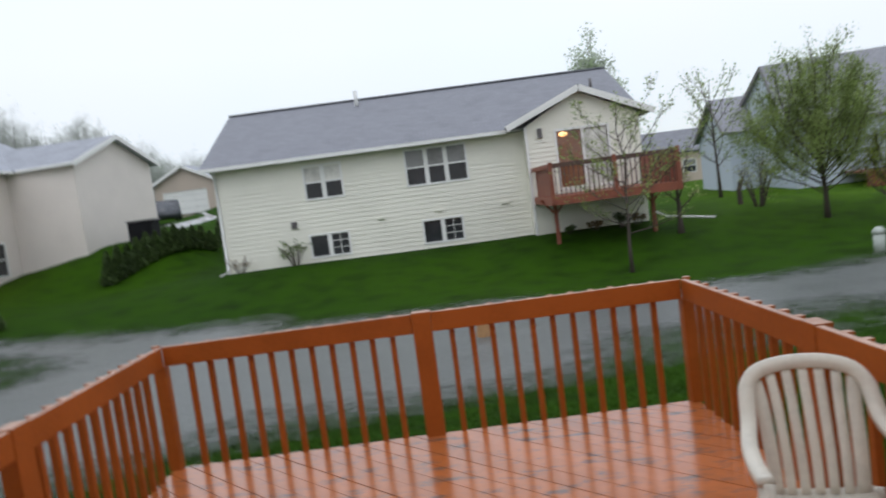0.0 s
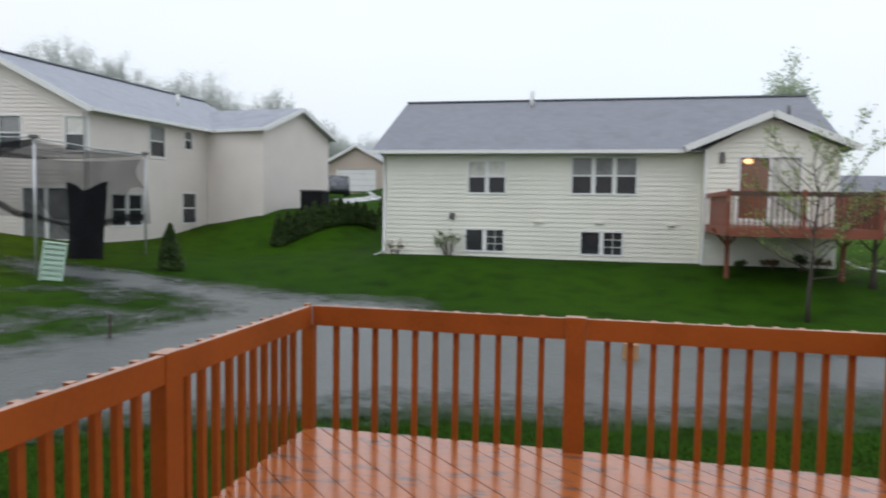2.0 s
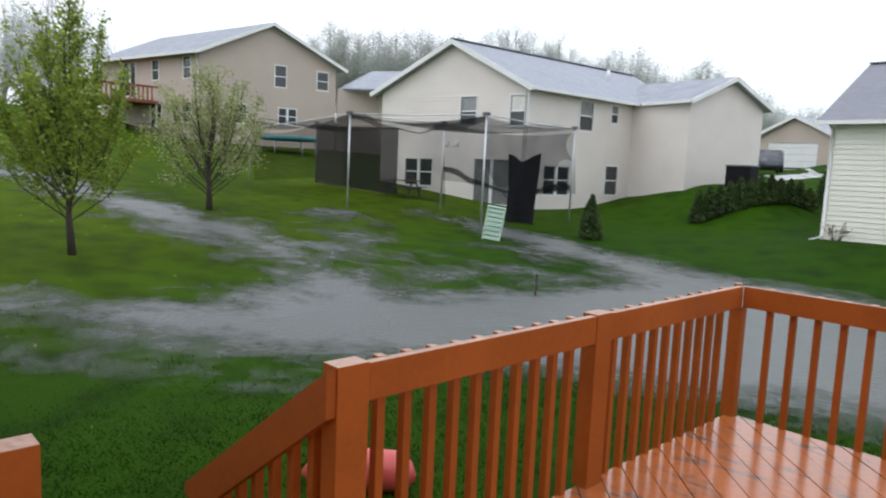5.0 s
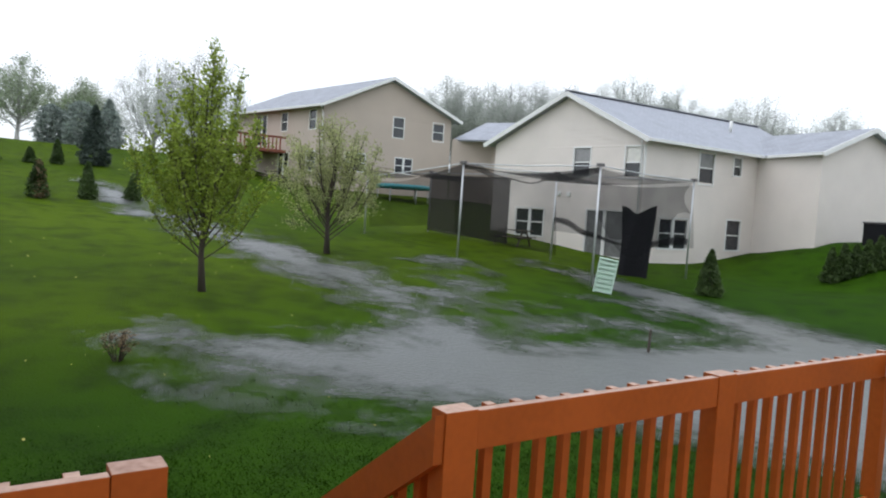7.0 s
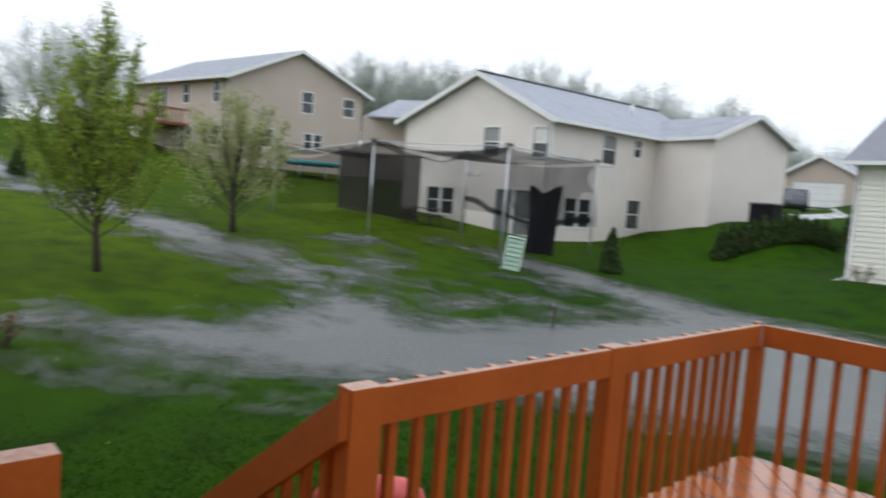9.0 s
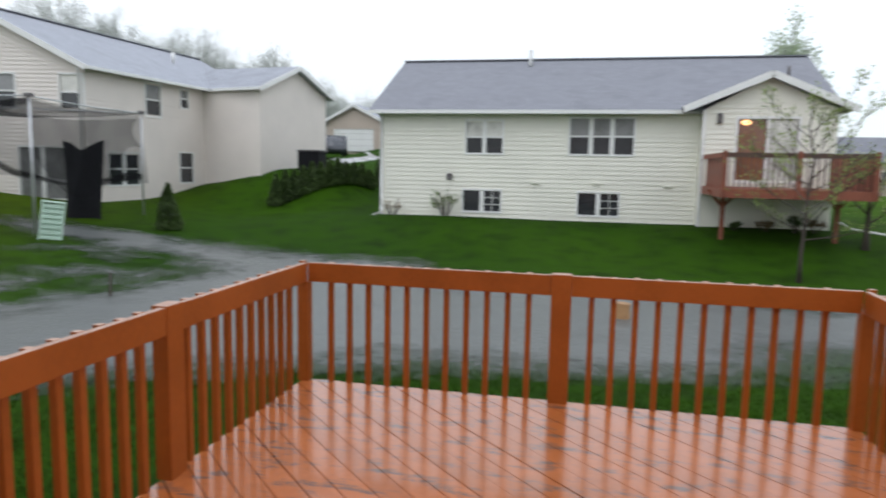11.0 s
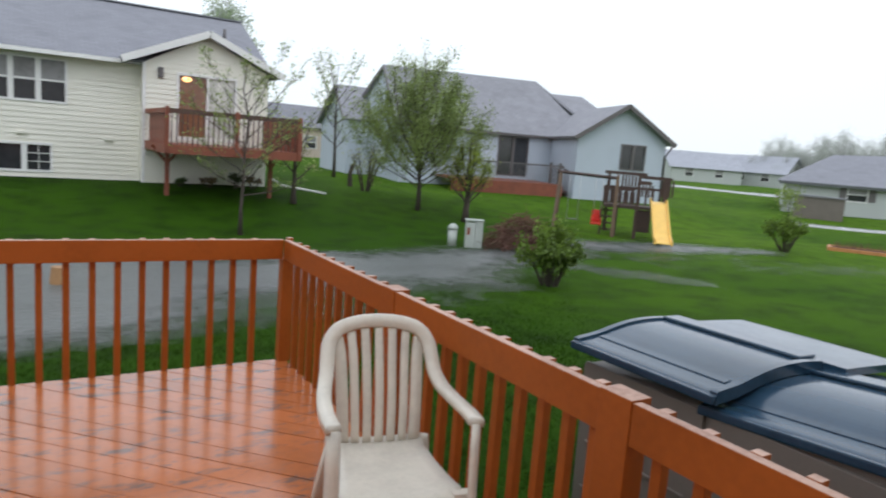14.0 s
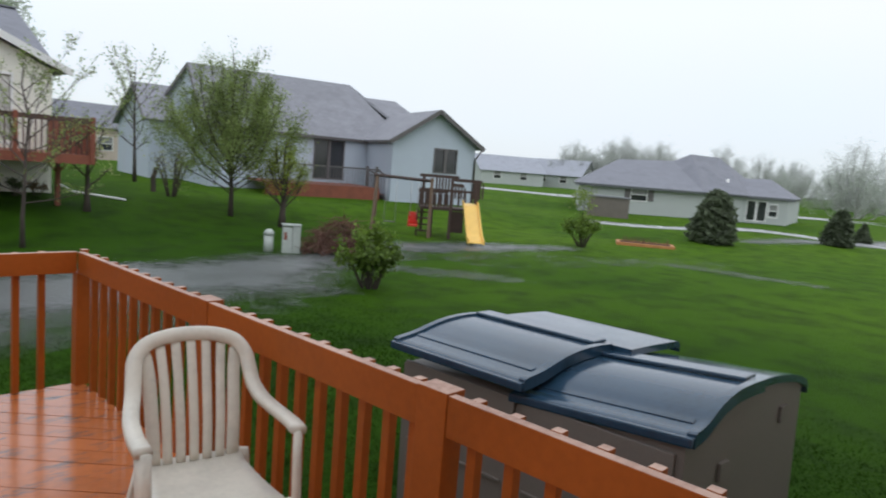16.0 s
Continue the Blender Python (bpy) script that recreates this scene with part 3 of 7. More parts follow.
def lap_wall(parent, p0, p1, z0, z1, mat, openings=(), gable=None, course=0.17, name="wall"):
    """Lapped siding, course by course, with the openings left out. gable: (place along, height) of its peak."""
    m, n = frame_of(p0, p1)
    bm = bmesh.new()
    z = z0
    top = gable[1] if gable else z1
    while z < top - 0.01:
        h = min(course, top - z)
        lo, hi, a1, b1 = 0.0, n, 0.0, 0.0
        if gable:
            t, t1 = (min(1, max(0, (q - z1) / (gable[1] - z1))) for q in (z, z + h))
            lo, hi = gable[0] * t, n - (n - gable[0]) * t
            a1, b1 = gable[0] * (t1 - t), (n - gable[0]) * (t1 - t)
        spans = [(lo, hi)]
        zc = z + h / 2
        for u0, u1, a, b in openings:
            if a < zc < b:
                nxt = []
                for s, e in spans:
                    if u0 > s:
                        nxt.append((s, min(e, u0)))
                    if u1 < e:
                        nxt.append((max(s, u1), e))
                spans = nxt
        last, kept = (kept if z > z0 else []), []
        for s, e in spans:
            if e - s > 0.02:
                c, d = s + (a1 if s == lo else 0), e - (b1 if e == hi else 0)
                pts = [(s, -0.024, z), (e, -0.024, z), (d, 0.0, z + h + 0.004), (c, 0.0, z + h + 0.004), (s, 0.16, z), (e, 0.16, z), (d, 0.16, z + h), (c, 0.16, z + h)]
                v = [bm.verts.new(m @ Vector(q)) for q in pts]
                below = [q for a, b, q in last if abs(a - s) < 1e-4 and abs(b - e) < 1e-4]
                for f in ((0, 1, 2, 3), (5, 4, 7, 6), (3, 2, 6, 7), (0, 3, 7, 4), (1, 5, 6, 2)):
                    bm.faces.new([v[k] for k in f])
                if below:
                    bm.faces.new((below[0][3], below[0][2], v[1], v[0]))
                else:
                    for a, b, q in last:
                        if a < e and b > s:
                            bm.faces.new((q[3], q[2], v[1], v[0]))
                    bm.faces.new((v[0], v[4], v[5], v[1]))
                kept.append((c, d, v))
        z += h
    return part(name, bm, mat, parent)


def ring(u0, u1, z0, z1, t, y0, y1, m):
    """A rectangular frame of width t round an opening."""
    bm = bmesh.new()
    loops = []
    for y in (y0, y1):
        for e in (t, 0.0):
            loops.append([bm.verts.new(m @ Vector((a, y, c))) for a, c in ((u0 - e, z0 - e), (u1 + e, z0 - e), (u1 + e, z1 + e), (u0 - e, z1 + e))])
    of, inf, ob_, inb = loops
    for i in range(4):
        j = (i + 1) % 4
        for q in ((of[i], of[j], inf[j], inf[i]), (ob_[i], inb[i], inb[j], ob_[j]), (of[i], ob_[i], ob_[j], of[j]), (inf[i], inf[j], inb[j], inb[i])):
            bm.faces.new(q)
    return bm


def window(parent, p0, p1, u0, u1, z0, z1, units=1, hung=True, upper=None, lower=None, grid=False, trim=None):
    """A window of so many sashes side by side: trim and bars, and each pane for itself."""
    m, _ = frame_of(p0, p1)
    trim = trim or TRIM
    t = 0.07
    fr = part("window", ring(u0, u1, z0, z1, t, -0.045, 0.10, m), trim, parent)
    w = (u1 - u0) / units

    def bar_part(name, a, b, y0, y1, c, d):
        bm = bmesh.new()
        box(bm, a, b, y0, y1, c, d, m)
        part(name, bm, trim, fr)

    for k in range(1, units):
        bar_part("mullion", u0 + w * k - 0.08, u0 + w * k + 0.08, -0.035, 0.10, z0, z1)
    for k in range(units):
        a, b = u0 + w * k + (0.082 if k else 0), u0 + w * (k + 1) - (0.082 if k < units - 1 else 0)
        if hung:
            bar_part("meeting_rail", a, b, -0.01, 0.07, (z0 + z1) / 2 - 0.03, (z0 + z1) / 2 + 0.03)
        if grid and (grid != "right" or k == units - 1):
            for j in range(1, 3):
                zz = z0 + (z1 - z0) * j / 3
                bar_part("glazing_bar", a, b, 0.008, 0.03, zz - 0.011, zz + 0.011)
            bar_part("glazing_bar", (a + b) / 2 - 0.011, (a + b) / 2 + 0.011, 0.006, 0.032, z0, z1)
    for k in range(units):
        a, b = u0 + w * k + (0.082 if k else 0), u0 + w * (k + 1) - (0.082 if k < units - 1 else 0)
        zs = ((z0, (z0 + z1) / 2 - 0.03, lower or GLASS_DARK), ((z0 + z1) / 2 + 0.03, z1, upper or GLASS_BLIND)) if hung else ((z0, z1, lower or GLASS_DARK),)
        for c, d, g in zs:
            bm = bmesh.new()
            box(bm, a, b, 0.035, 0.05, c, d, m)
            part("pane", bm, g, fr)
    return fr


def slab(parent, pts, mat, thick=0.14, name="roof"):
    """A roof plane: eave start, eave end, ridge end, ridge start (or three corners)."""
    bm = bmesh.new()
    P = [Vector(p) for p in pts]
    nrm = (P[1] - P[0]).cross(P[-1] - P[0]).normalized()
    if nrm.z < 0:
        nrm = -nrm
    a = [bm.verts.new(p) for p in P]
    b = [bm.verts.new(p - nrm * thick) for p in P]
    n = len(P)
    top = bm.faces.new(a)
    bm.faces.new(b[::-1])
    for i in range(n):
        bm.faces.new((a[i], b[i], b[(i + 1) % n], a[(i + 1) % n]))
    uv = bm.loops.layers.uv.new("UVMap")
    u = (P[1] - P[0]).normalized()
    v = nrm.cross(u)
    for f in bm.faces:
        for l in f.loops:
            d = l.vert.co - P[0]
            l[uv].uv = (d.dot(u), d.dot(v))
    return part(name, bm, mat, parent)


def bar(parent, name, a, b, w, h, mat, label=""):
    """A board or gutter from a to b, w wide and h high."""
    a, b = Vector(a), Vector(b)
    d = b - a
    m = Matrix.Translation(a) @ d.to_track_quat("X", "Z").to_matrix().to_4x4()
    bm = bmesh.new()
    box(bm, 0, d.length, -w / 2, w / 2, -h / 2, h / 2, m)
    return part(name, bm, mat, parent, label)


def pipe(parent, name, pts, r, mat, n=8, label=""):
    bm = bmesh.new()
    tube(bm, pts, r, n)
    return part(name, bm, mat, parent, label, True)


def fascia(parent, a, peak, b, mat=None):
    """White boards up both rakes of a gable."""
    for s, e in ((a, peak), (b, peak)):
        bar(parent, "rake_board", Vector(s) + Vector((0, 0, -0.10)), Vector(e) + Vector((0, 0, -0.10)), 0.05, 0.22, mat or TRIM)


# cream raised ranch straight ahead, with a lit patio door and a small deck
h1 = thing("house", (0, 24.8, -0.3), "cream-sided raised ranch house with slate grey roof and lit patio door", "house", "houses")
A, B = (-8.0, 24.8), (3.66, 24.8)
X0 = -8.0
W1 = (-4.62 - X0, -3.28 - X0, 2.18, 3.36)
W2 = (-0.80 - X0, 1.42 - X0, 2.19, 3.46)
B1 = (-4.70 - X0, -3.30 - X0, 0.0, 0.78)
B2 = (-0.43 - X0, 1.00 - X0, -0.02, 0.78)
lap_wall(h1, A, B, -0.25, 3.72, SIDING_CREAM, [W1, W2, B1, B2])
window(h1, A, B, *W1, units=2, upper=GLASS_CURTAIN)
window(h1, A, B, *W2, units=3)
window(h1, A, B, *B1, units=2, hung=False, grid="right")
window(h1, A, B, *B2, units=2, hung=False, grid="right")
G0, G1 = (3.66, 24.1), (7.80, 24.1)
D1 = (1.10, 2.95, 1.35, 3.42)
lap_wall(h1, G0, G1, -0.32, 3.72, SIDING_CREAM, [D1], gable=(2.0, 4.78))
lap_wall(h1, (3.66, 24.8), (3.66, 24.262), -0.30, 3.72, SIDING_CREAM)
lap_wall(h1, (-8.0, 34.0), (-8.0, 24.962), 0.0, 3.72, SIDING_CREAM, gable=(4.6, 6.1))
lap_wall(h1, (7.8, 24.262), (7.8, 34.0), -0.3, 3.72, SIDING_CREAM, gable=(5.0, 6.1))
lap_wall(h1, (7.8, 34.2), (-8.0, 34.2), 0.0, 3.72, SIDING_CREAM, course=0.5)
slab(h1, [(-8.35, 24.35, 3.74), (8.15, 24.35, 3.74), (8.15, 29.4, 6.25), (-8.35, 29.4, 6.25)], ROOF_SLATE)
slab(h1, [(8.15, 34.5, 3.74), (-8.35, 34.5, 3.74), (-8.35, 29.4, 6.25), (8.15, 29.4, 6.25)], ROOF_SLATE)
slab(h1, [(2.95, 26.4, 3.80), (2.95, 23.75, 3.80), (5.66, 23.75, 4.95), (5.66, 26.9, 4.95)], ROOF_SLATE)
slab(h1, [(8.30, 23.75, 3.80), (8.30, 26.4, 3.80), (5.66, 26.9, 4.95), (5.66, 23.75, 4.95)], ROOF_SLATE)
fascia(h1, (2.95, 23.74, 3.80), (5.66, 23.74, 4.95), (8.30, 23.74, 3.80))
bar(h1, "gutter", (-8.35, 24.30, 3.66), (2.98, 24.30, 3.66), 0.12, 0.13, TRIM)
bar(h1, "soffit", (-8.3, 24.58, 3.66), (3.6, 24.58, 3.66), 0.40, 0.03, TRIM)
bar(h1, "ridge_cap", (-8.35, 29.4, 6.27), (8.15, 29.4, 6.27), 0.28, 0.05, ROOF_SLATE)
pipe(h1, "downspout", [(-7.93, 24.32, 3.6), (-7.93, 24.74, 3.4), (-7.93, 24.74, -0.12), (-8.15, 24.2, -0.28)], 0.05, TRIM)
for x in (-7.95, 3.66):
    bar(h1, "corner_trim", (x, 24.77 if x < 0 else 24.07, -0.25), (x, 24.77 if x < 0 else 24.07, 3.7), 0.09, 0.09, TRIM)
pipe(h1, "roof_vent", [(-2.7, 28.7, 5.9), (-2.7, 28.7, 6.55)], 0.09, TRIM)
pipe(h1, "roof_vent", [(7.0, 27.4, 5.2), (7.0, 27.4, 5.6)], 0.06, DARK_TRIM)
for x, z in ((-5.25, 1.28), (-2.0, 1.12), (0.2, 1.14), (2.7, 1.1)):
    bm = bmesh.new()
    w = 0.10 if x < -5 else 0.14
    box(bm, x - w, x + w, 24.70, 24.80, z - (0.12 if x < -5 else 0.04), z + (0.12 if x < -5 else 0.04), bev=0.01)
    part("wall_vent", bm, DARK_TRIM if x < -5 else SIDING_CREAM, h1)
# patio door: open glass on a lit room, and a white fixed leaf
bm = bmesh.new()
mD, _ = frame_of(G0, G1)
box(bm, D1[0] - 0.08, D1[0], -0.04, 0.14, D1[2], D1[3], mD)
box(bm, D1[1], D1[1] + 0.08, -0.04, 0.14, D1[2], D1[3], mD)
box(bm, D1[0] - 0.08, D1[1] + 0.08, -0.04, 0.14, D1[3], D1[3] + 0.08, mD)
box(bm, D1[0] - 0.08, D1[1] + 0.08, -0.04, 0.14, D1[2] - 0.08, D1[2], mD)
box(bm, 2.0, 2.08, -0.03, 0.12, D1[2], D1[3], mD)
patio = part("patio_door", bm, TRIM, h1, "white sliding patio door, one side lit from inside")
bm = bmesh.new()
box(bm, D1[0], 2.0, 0.06, 0.08, D1[2], D1[3], mD)
GLASS_LIT = pane_material("glass_over_lit_room", (0.20, 0.085, 0.045))
part("pane", bm, GLASS_LIT, patio)
bm = bmesh.new()
box(bm, 2.08, D1[1], 0.05, 0.07, D1[2], D1[3], mD)
part("pane", bm, GLASS_CURTAIN, patio)
GLOW = bpy.data.materials.new("lamp_glow")
GLOW.use_nodes = True
_p = GLOW.node_tree.nodes["Principled BSDF"]
_p.inputs["Base Color"].default_value = (1, 0.8, 0.5, 1)
_p.inputs["Emission Color"].default_value = (1.0, 0.52, 0.18, 1)
_p.inputs["Emission Strength"].default_value = 1.8
bm = bmesh.new()
bmesh.ops.create_uvsphere(bm, u_segments=14, v_segments=8, radius=0.12, matrix=mD @ Matrix.Translation((1.35, 0.02, 3.30)) @ Matrix.Diagonal((1.4, 0.3, 0.75, 1)))
part("ceiling_lamp", bm, GLOW, patio, "glowing ceiling lamp behind the glass", True)
bm = bmesh.new()
box(bm, 0.42, 0.58, -0.14, 0.0, 3.25, 3.60, mD, bev=0.03)
part("wall_lantern", bm, DARK_TRIM, h1)
# its deck on posts
DARK_RAIL = material("dark_brown_rail_wood", (0.085, 0.045, 0.032), 0.6, var=0.25, scale=3, fine=25, bump=0.15)
REDWOOD = material("weathered_red_wood", (0.21, 0.062, 0.034), 0.6, var=0.25, scale=3, fine=25, bump=0.15)
bm = bmesh.new()
box(bm, 3.75, 7.75, 20.4, 24.05, 1.10, 1.16)
box(bm, 3.70, 7.80, 20.33, 20.40, 0.90, 1.16)
box(bm, 3.70, 3.75, 20.4, 24.05, 0.90, 1.16)
box(bm, 7.75, 7.80, 20.4, 24.05, 0.90, 1.16)
small_deck = part("raised_deck", bm, REDWOOD, h1, "raised reddish wooden deck on posts")
bm = bmesh.new()
box(bm, 3.83, 7.65, 20.33, 20.38, 2.06, 2.20)
part("deck_rail", bm, DARK_RAIL, small_deck)
for x in (3.70, 7.75):
    bm = bmesh.new()
    box(bm, x, x + 0.05, 20.38, 24.05, 2.06, 2.20)
    part("deck_rail", bm, REDWOOD, small_deck)
for x, y in ((4.05, 21.9), (7.3, 21.9)):
    bm = bmesh.new()
    box(bm, x - 0.06, x + 0.06, y - 0.06, y + 0.06, land_at(x, y) - 0.1, 1.10)
    part("deck_post", bm, REDWOOD, small_deck)
    for s in (-1, 1):
        bm = bmesh.new()
        tube(bm, [(x, y, 0.55), (x + 0.45 * s, y, 1.08)], 0.04, 4)
        part("brace", bm, REDWOOD, small_deck)
for x in (3.76, 5.75, 7.72):
    bm = bmesh.new()
    box(bm, x - 0.06, x + 0.06, 20.29, 20.329, 0.95, 2.25)
    part("rail_post", bm, REDWOOD, small_deck)
bm = bmesh.new()
box(bm, -0.016, 0.016, -0.016, 0.016, 0, 0.91)
SP = mesh_from("deck_picket", bm, DARK_RAIL)
for k in range(26):
    repeat("deck_picket", SP, small_deck, 3.9 + k * 0.148, 20.41, 1.16)
bm = bmesh.new()
box(bm, -0.012, 0.012, -0.068, 0.068, 0, 1.06)
SB = mesh_from("side_board", bm, REDWOOD)
for k in range(25):
    for x in (3.83, 7.67):
        repeat("side_board", SB, small_deck, x, 20.47 + k * 0.142, 1.162)

# beige two-storey house with walk-out lower level
C0 = (-20.3, 23.7)
CL, CR, C2 = (-29.1, 22.2), (-19.9, 31.8), (-16.4, 31.2)
h2 = thing("house", (-23, 27, 0.0), "beige two-storey house with pale wet roof and walk-out patio door", "house", "houses")
E2 = 5.40


def along(p0, p1, az):
    """How far along p0-p1 a bearing from the deck's middle (0, -0.55) falls."""
    s, c = math.sin(radians(az)), math.cos(radians(az))
    dx, dy = p1[0] - p0[0], p1[1] - p0[1]
    ex, ey = p0[0], p0[1] + 0.55
    t = (ex * c - ey * s) / (dy * s - dx * c)
    return t * math.hypot(dx, dy)


def spot(p0, p1, az0, az1, s_low, s_high, eye=1.58):
    """An opening on a wall from bearings and slopes: along, along, height, height."""
    a, b = along(p0, p1, az0), along(p0, p1, az1)
    n = math.hypot(p1[0] - p0[0], p1[1] - p0[1])
    t = (a + b) / 2 / n
    d = math.hypot(p0[0] + (p1[0] - p0[0]) * t, p0[1] + (p1[1] - p0[1]) * t + 0.55)
    return (a, b, eye + s_low * d, eye + s_high * d)


O = [spot(CL, C0, -45.48, -44.21, 0.0640, 0.1045), spot(CL, C0, -41.40, -40.0, 0.0655, 0.1095), spot(CL, C0, -49.89, -47.67, -0.0245, 0.0140), spot(CL, C0, -44.14, -41.24, -0.0478, 0.0166)]
lap_wall(h2, CL, C0, -0.35, E2, SIDING_BEIGE, O, gable=(along(CL, C0, -46.0), 7.62))
window(h2, CL, C0, *O[0]), window(h2, CL, C0, *O[1], upper=GLASS_CURTAIN), window(h2, CL, C0, *O[2], units=2, upper=GLASS_DARK)
window(h2, CL, C0, *O[3], units=2, hung=False, lower=GLASS_BLIND)
S = [spot(C0, CR, -35.78, -34.75, 0.0614, 0.1047), spot(C0, CR, -33.29, -32.78, 0.0744, 0.0983), spot(C0, CR, -38.45, -36.38, -0.0299, 0.0116), spot(C0, CR, -33.46, -32.51, -0.0260, 0.0134)]
lap_wall(h2, C0, CR, -0.30, E2, SIDING_BEIGE, S)
window(h2, C0, CR, *S[0], upper=GLASS_BLIND), window(h2, C0, CR, *S[1]), window(h2, C0, CR, *S[2], units=2, upper=GLASS_DARK), window(h2, C0, CR, *S[3], upper=GLASS_DARK)
lap_wall(h2, CR, C2, -0.2, E2, SIDING_BEIGE)
C4 = (-15.1, 36.6)
n4 = math.hypot(C4[0] - C2[0], C4[1] - C2[1])
lap_wall(h2, C2, C4, -0.2, E2, SIDING_BEIGE, gable=(n4 / 2, 6.65))
lap_wall(h2, (-31.0, 32.0), CL, -0.2, E2, SIDING_BEIGE)
u2 = Vector((C0[0] - CL[0], C0[1] - CL[1], 0)).normalized()
b2 = Vector((CR[0] - C0[0], CR[1] - C0[1], 0)).normalized()
pL, p0 = Vector((*CL, E2)) - u2 * 0.45 - b2 * 0.4, Vector((*C0, E2)) + u2 * 0.45 - b2 * 0.4
pk = Vector((CL[0] + u2.x * along(CL, C0, -46.0), CL[1] + u2.y * along(CL, C0, -46.0), 7.78)) - b2 * 0.4
pR = Vector((*CR, E2)) + u2 * 0.45 + b2 * 0.3
slab(h2, [p0, pR + b2 * 5, pk + b2 * 15 + Vector((0, 0, 0.05)), pk], ROOF_LIGHT)
slab(h2, [pL + b2 * 13.8, pL, pk, pk + b2 * 15 + Vector((0, 0, 0.05))], ROOF_LIGHT)
bar(h2, "ridge_cap", pk + Vector((0, 0, 0.03)), pk + b2 * 15 + Vector((0, 0, 0.08)), 0.28, 0.05, ROOF_SLATE)
fascia(h2, pL, pk, p0)
bar(h2, "gutter", p0 + Vector((0.05, 0, -0.07)), pR + Vector((0.05, 0, -0.07)), 0.12, 0.13, TRIM)
ug = Vector((C4[0] - C2[0], C4[1] - C2[1], 0)).normalized()
bg = Vector((-ug.y, ug.x, 0))
e0, e1 = Vector((*C2, E2)) - ug * 0.4 - bg * 0.4, Vector((*C4, E2)) + ug * 0.4 - bg * 0.4
gp = (e0 + e1) / 2 + Vector((0, 0, 1.38))
slab(h2, [e0 + bg * 4.2, e0, gp, gp + bg * 9 + Vector((0, 0, 0.2))], ROOF_LIGHT)
slab(h2, [e1, e1 + bg * 5, gp + bg * 6, gp], ROOF_LIGHT)
fascia(h2, e0, gp, e1)
bar(h2, "gutter", e0 + bg * 3.2 - Vector((0, 0, 0.07)), e0 - Vector((0, 0, 0.07)), 0.12, 0.13, TRIM)
dsp = Vector((*C0, 0)) - b2 * 0.08 - u2 * 0.1
pipe(h2, "downspout", [p0 + Vector((-0.4, 0, -0.1)), dsp + Vector((0, 0, 5.0)), dsp + Vector((0, 0, -0.1))], 0.05, TRIM)
pipe(h2, "roof_vent", [(-20.6, 30.3, 6.5), (-20.6, 30.3, 7.05)], 0.08, TRIM)
for az, s in ((-46.5, 0.035), (-45.7, 0.034)):
    a = along(CL, C0, az)
    bm = bmesh.new()
    mm, _ = frame_of(CL, C0)
    box(bm, a - 0.1, a + 0.1, -0.12, 0.0, 1.58 + s * 34, 1.58 + s * 34 + 0.22, mm, bev=0.02)
    part("wall_lamp", bm, TRIM, h2)

# taupe two-storey house further up the slope
A3, B3 = (-45.6, 19.4), (-44.4, 29.6)
h3 = thing("house", (-50, 24, 2.4), "taupe two-storey house with white-trimmed windows and wooden balcony", "house", "houses")
E3 = 8.75
O3 = [spot(A3, B3, -60.63, -59.78, 0.1036, 0.1322), spot(A3, B3, -57.31, -56.46, 0.1023, 0.1277), spot(A3, B3, -64.46, -62.82, 0.0512, 0.0765), spot(A3, B3, -60.31, -58.94, 0.0532, 0.0738)]
lap_wall(h3, A3, B3, 1.9, E3, SIDING_TAUPE, O3, gable=(5.0, 11.1), course=0.2)
for o in O3[:2]:
    window(h3, A3, B3, *o, upper=GLASS_DARK)
for o in O3[2:]:
    window(h3, A3, B3, *o, units=2, upper=GLASS_DARK)
F3 = (-58.0, 17.0)
O3b = [spot(F3, A3, -67.46, -66.96, 0.1070, 0.1343), spot(F3, A3, -69.68, -69.23, 0.1006, 0.1253), spot(F3, A3, -69.81, -69.03, 0.0305, 0.0691), spot(F3, A3, -71.60, -70.84, 0.0772, 0.1185), spot(F3, A3, -67.57, -66.92, 0.0477, 0.0744)]
lap_wall(h3, F3, A3, 2.0, E3, SIDING_TAUPE, O3b, course=0.2)
for o in O3b[:2] + O3b[4:]:
    window(h3, F3, A3, *o, upper=GLASS_DARK)
for o in O3b[2:4]:
    window(h3, F3, A3, *o, units=2, hung=False)
pk3 = Vector((-45.0 + 0.5, 24.4, 11.3))
slab(h3, [(-58.4, 16.2, E3 - 0.1), (-44.9, 18.9, E3 - 0.1), pk3, pk3 + Vector((-14, -2.6, 0))], ROOF_LIGHT)
slab(h3, [(-43.7, 30.2, E3 - 0.1), (-58, 28, E3 - 0.1), pk3 + Vector((-14, -2.6, 0)), pk3], ROOF_LIGHT)
fascia(h3, (-44.9, 18.9, E3 - 0.1), pk3, (-43.7, 30.2, E3 - 0.1))
bar(h3, "gutter", (-58.4, 16.15, E3 - 0.2), (-44.9, 18.85, E3 - 0.2), 0.14, 0.15, TRIM)
pipe(h3, "downspout", [(-45.2, 19.0, E3 - 0.2), (-45.5, 19.3, E3 - 0.7), (-45.5, 19.3, 2.4)], 0.07, TRIM)
lap_wall(h3, (-43.5, 33.0), (-36.5, 36.5), 2.0, E3 - 1.4, SIDING_TAUPE, course=0.2)
lap_wall(h3, (-44.4, 29.8), (-43.5, 33.0), 2.0, E3 - 1.4, SIDING_TAUPE, course=0.2)
slab(h3, [(-44.6, 30.0, E3 - 1.4), (-35.5, 36.0, E3 - 1.4), (-38.5, 40.0, 9.45), (-47, 35, 9.45)], ROOF_LIGHT)
bm = bmesh.new()
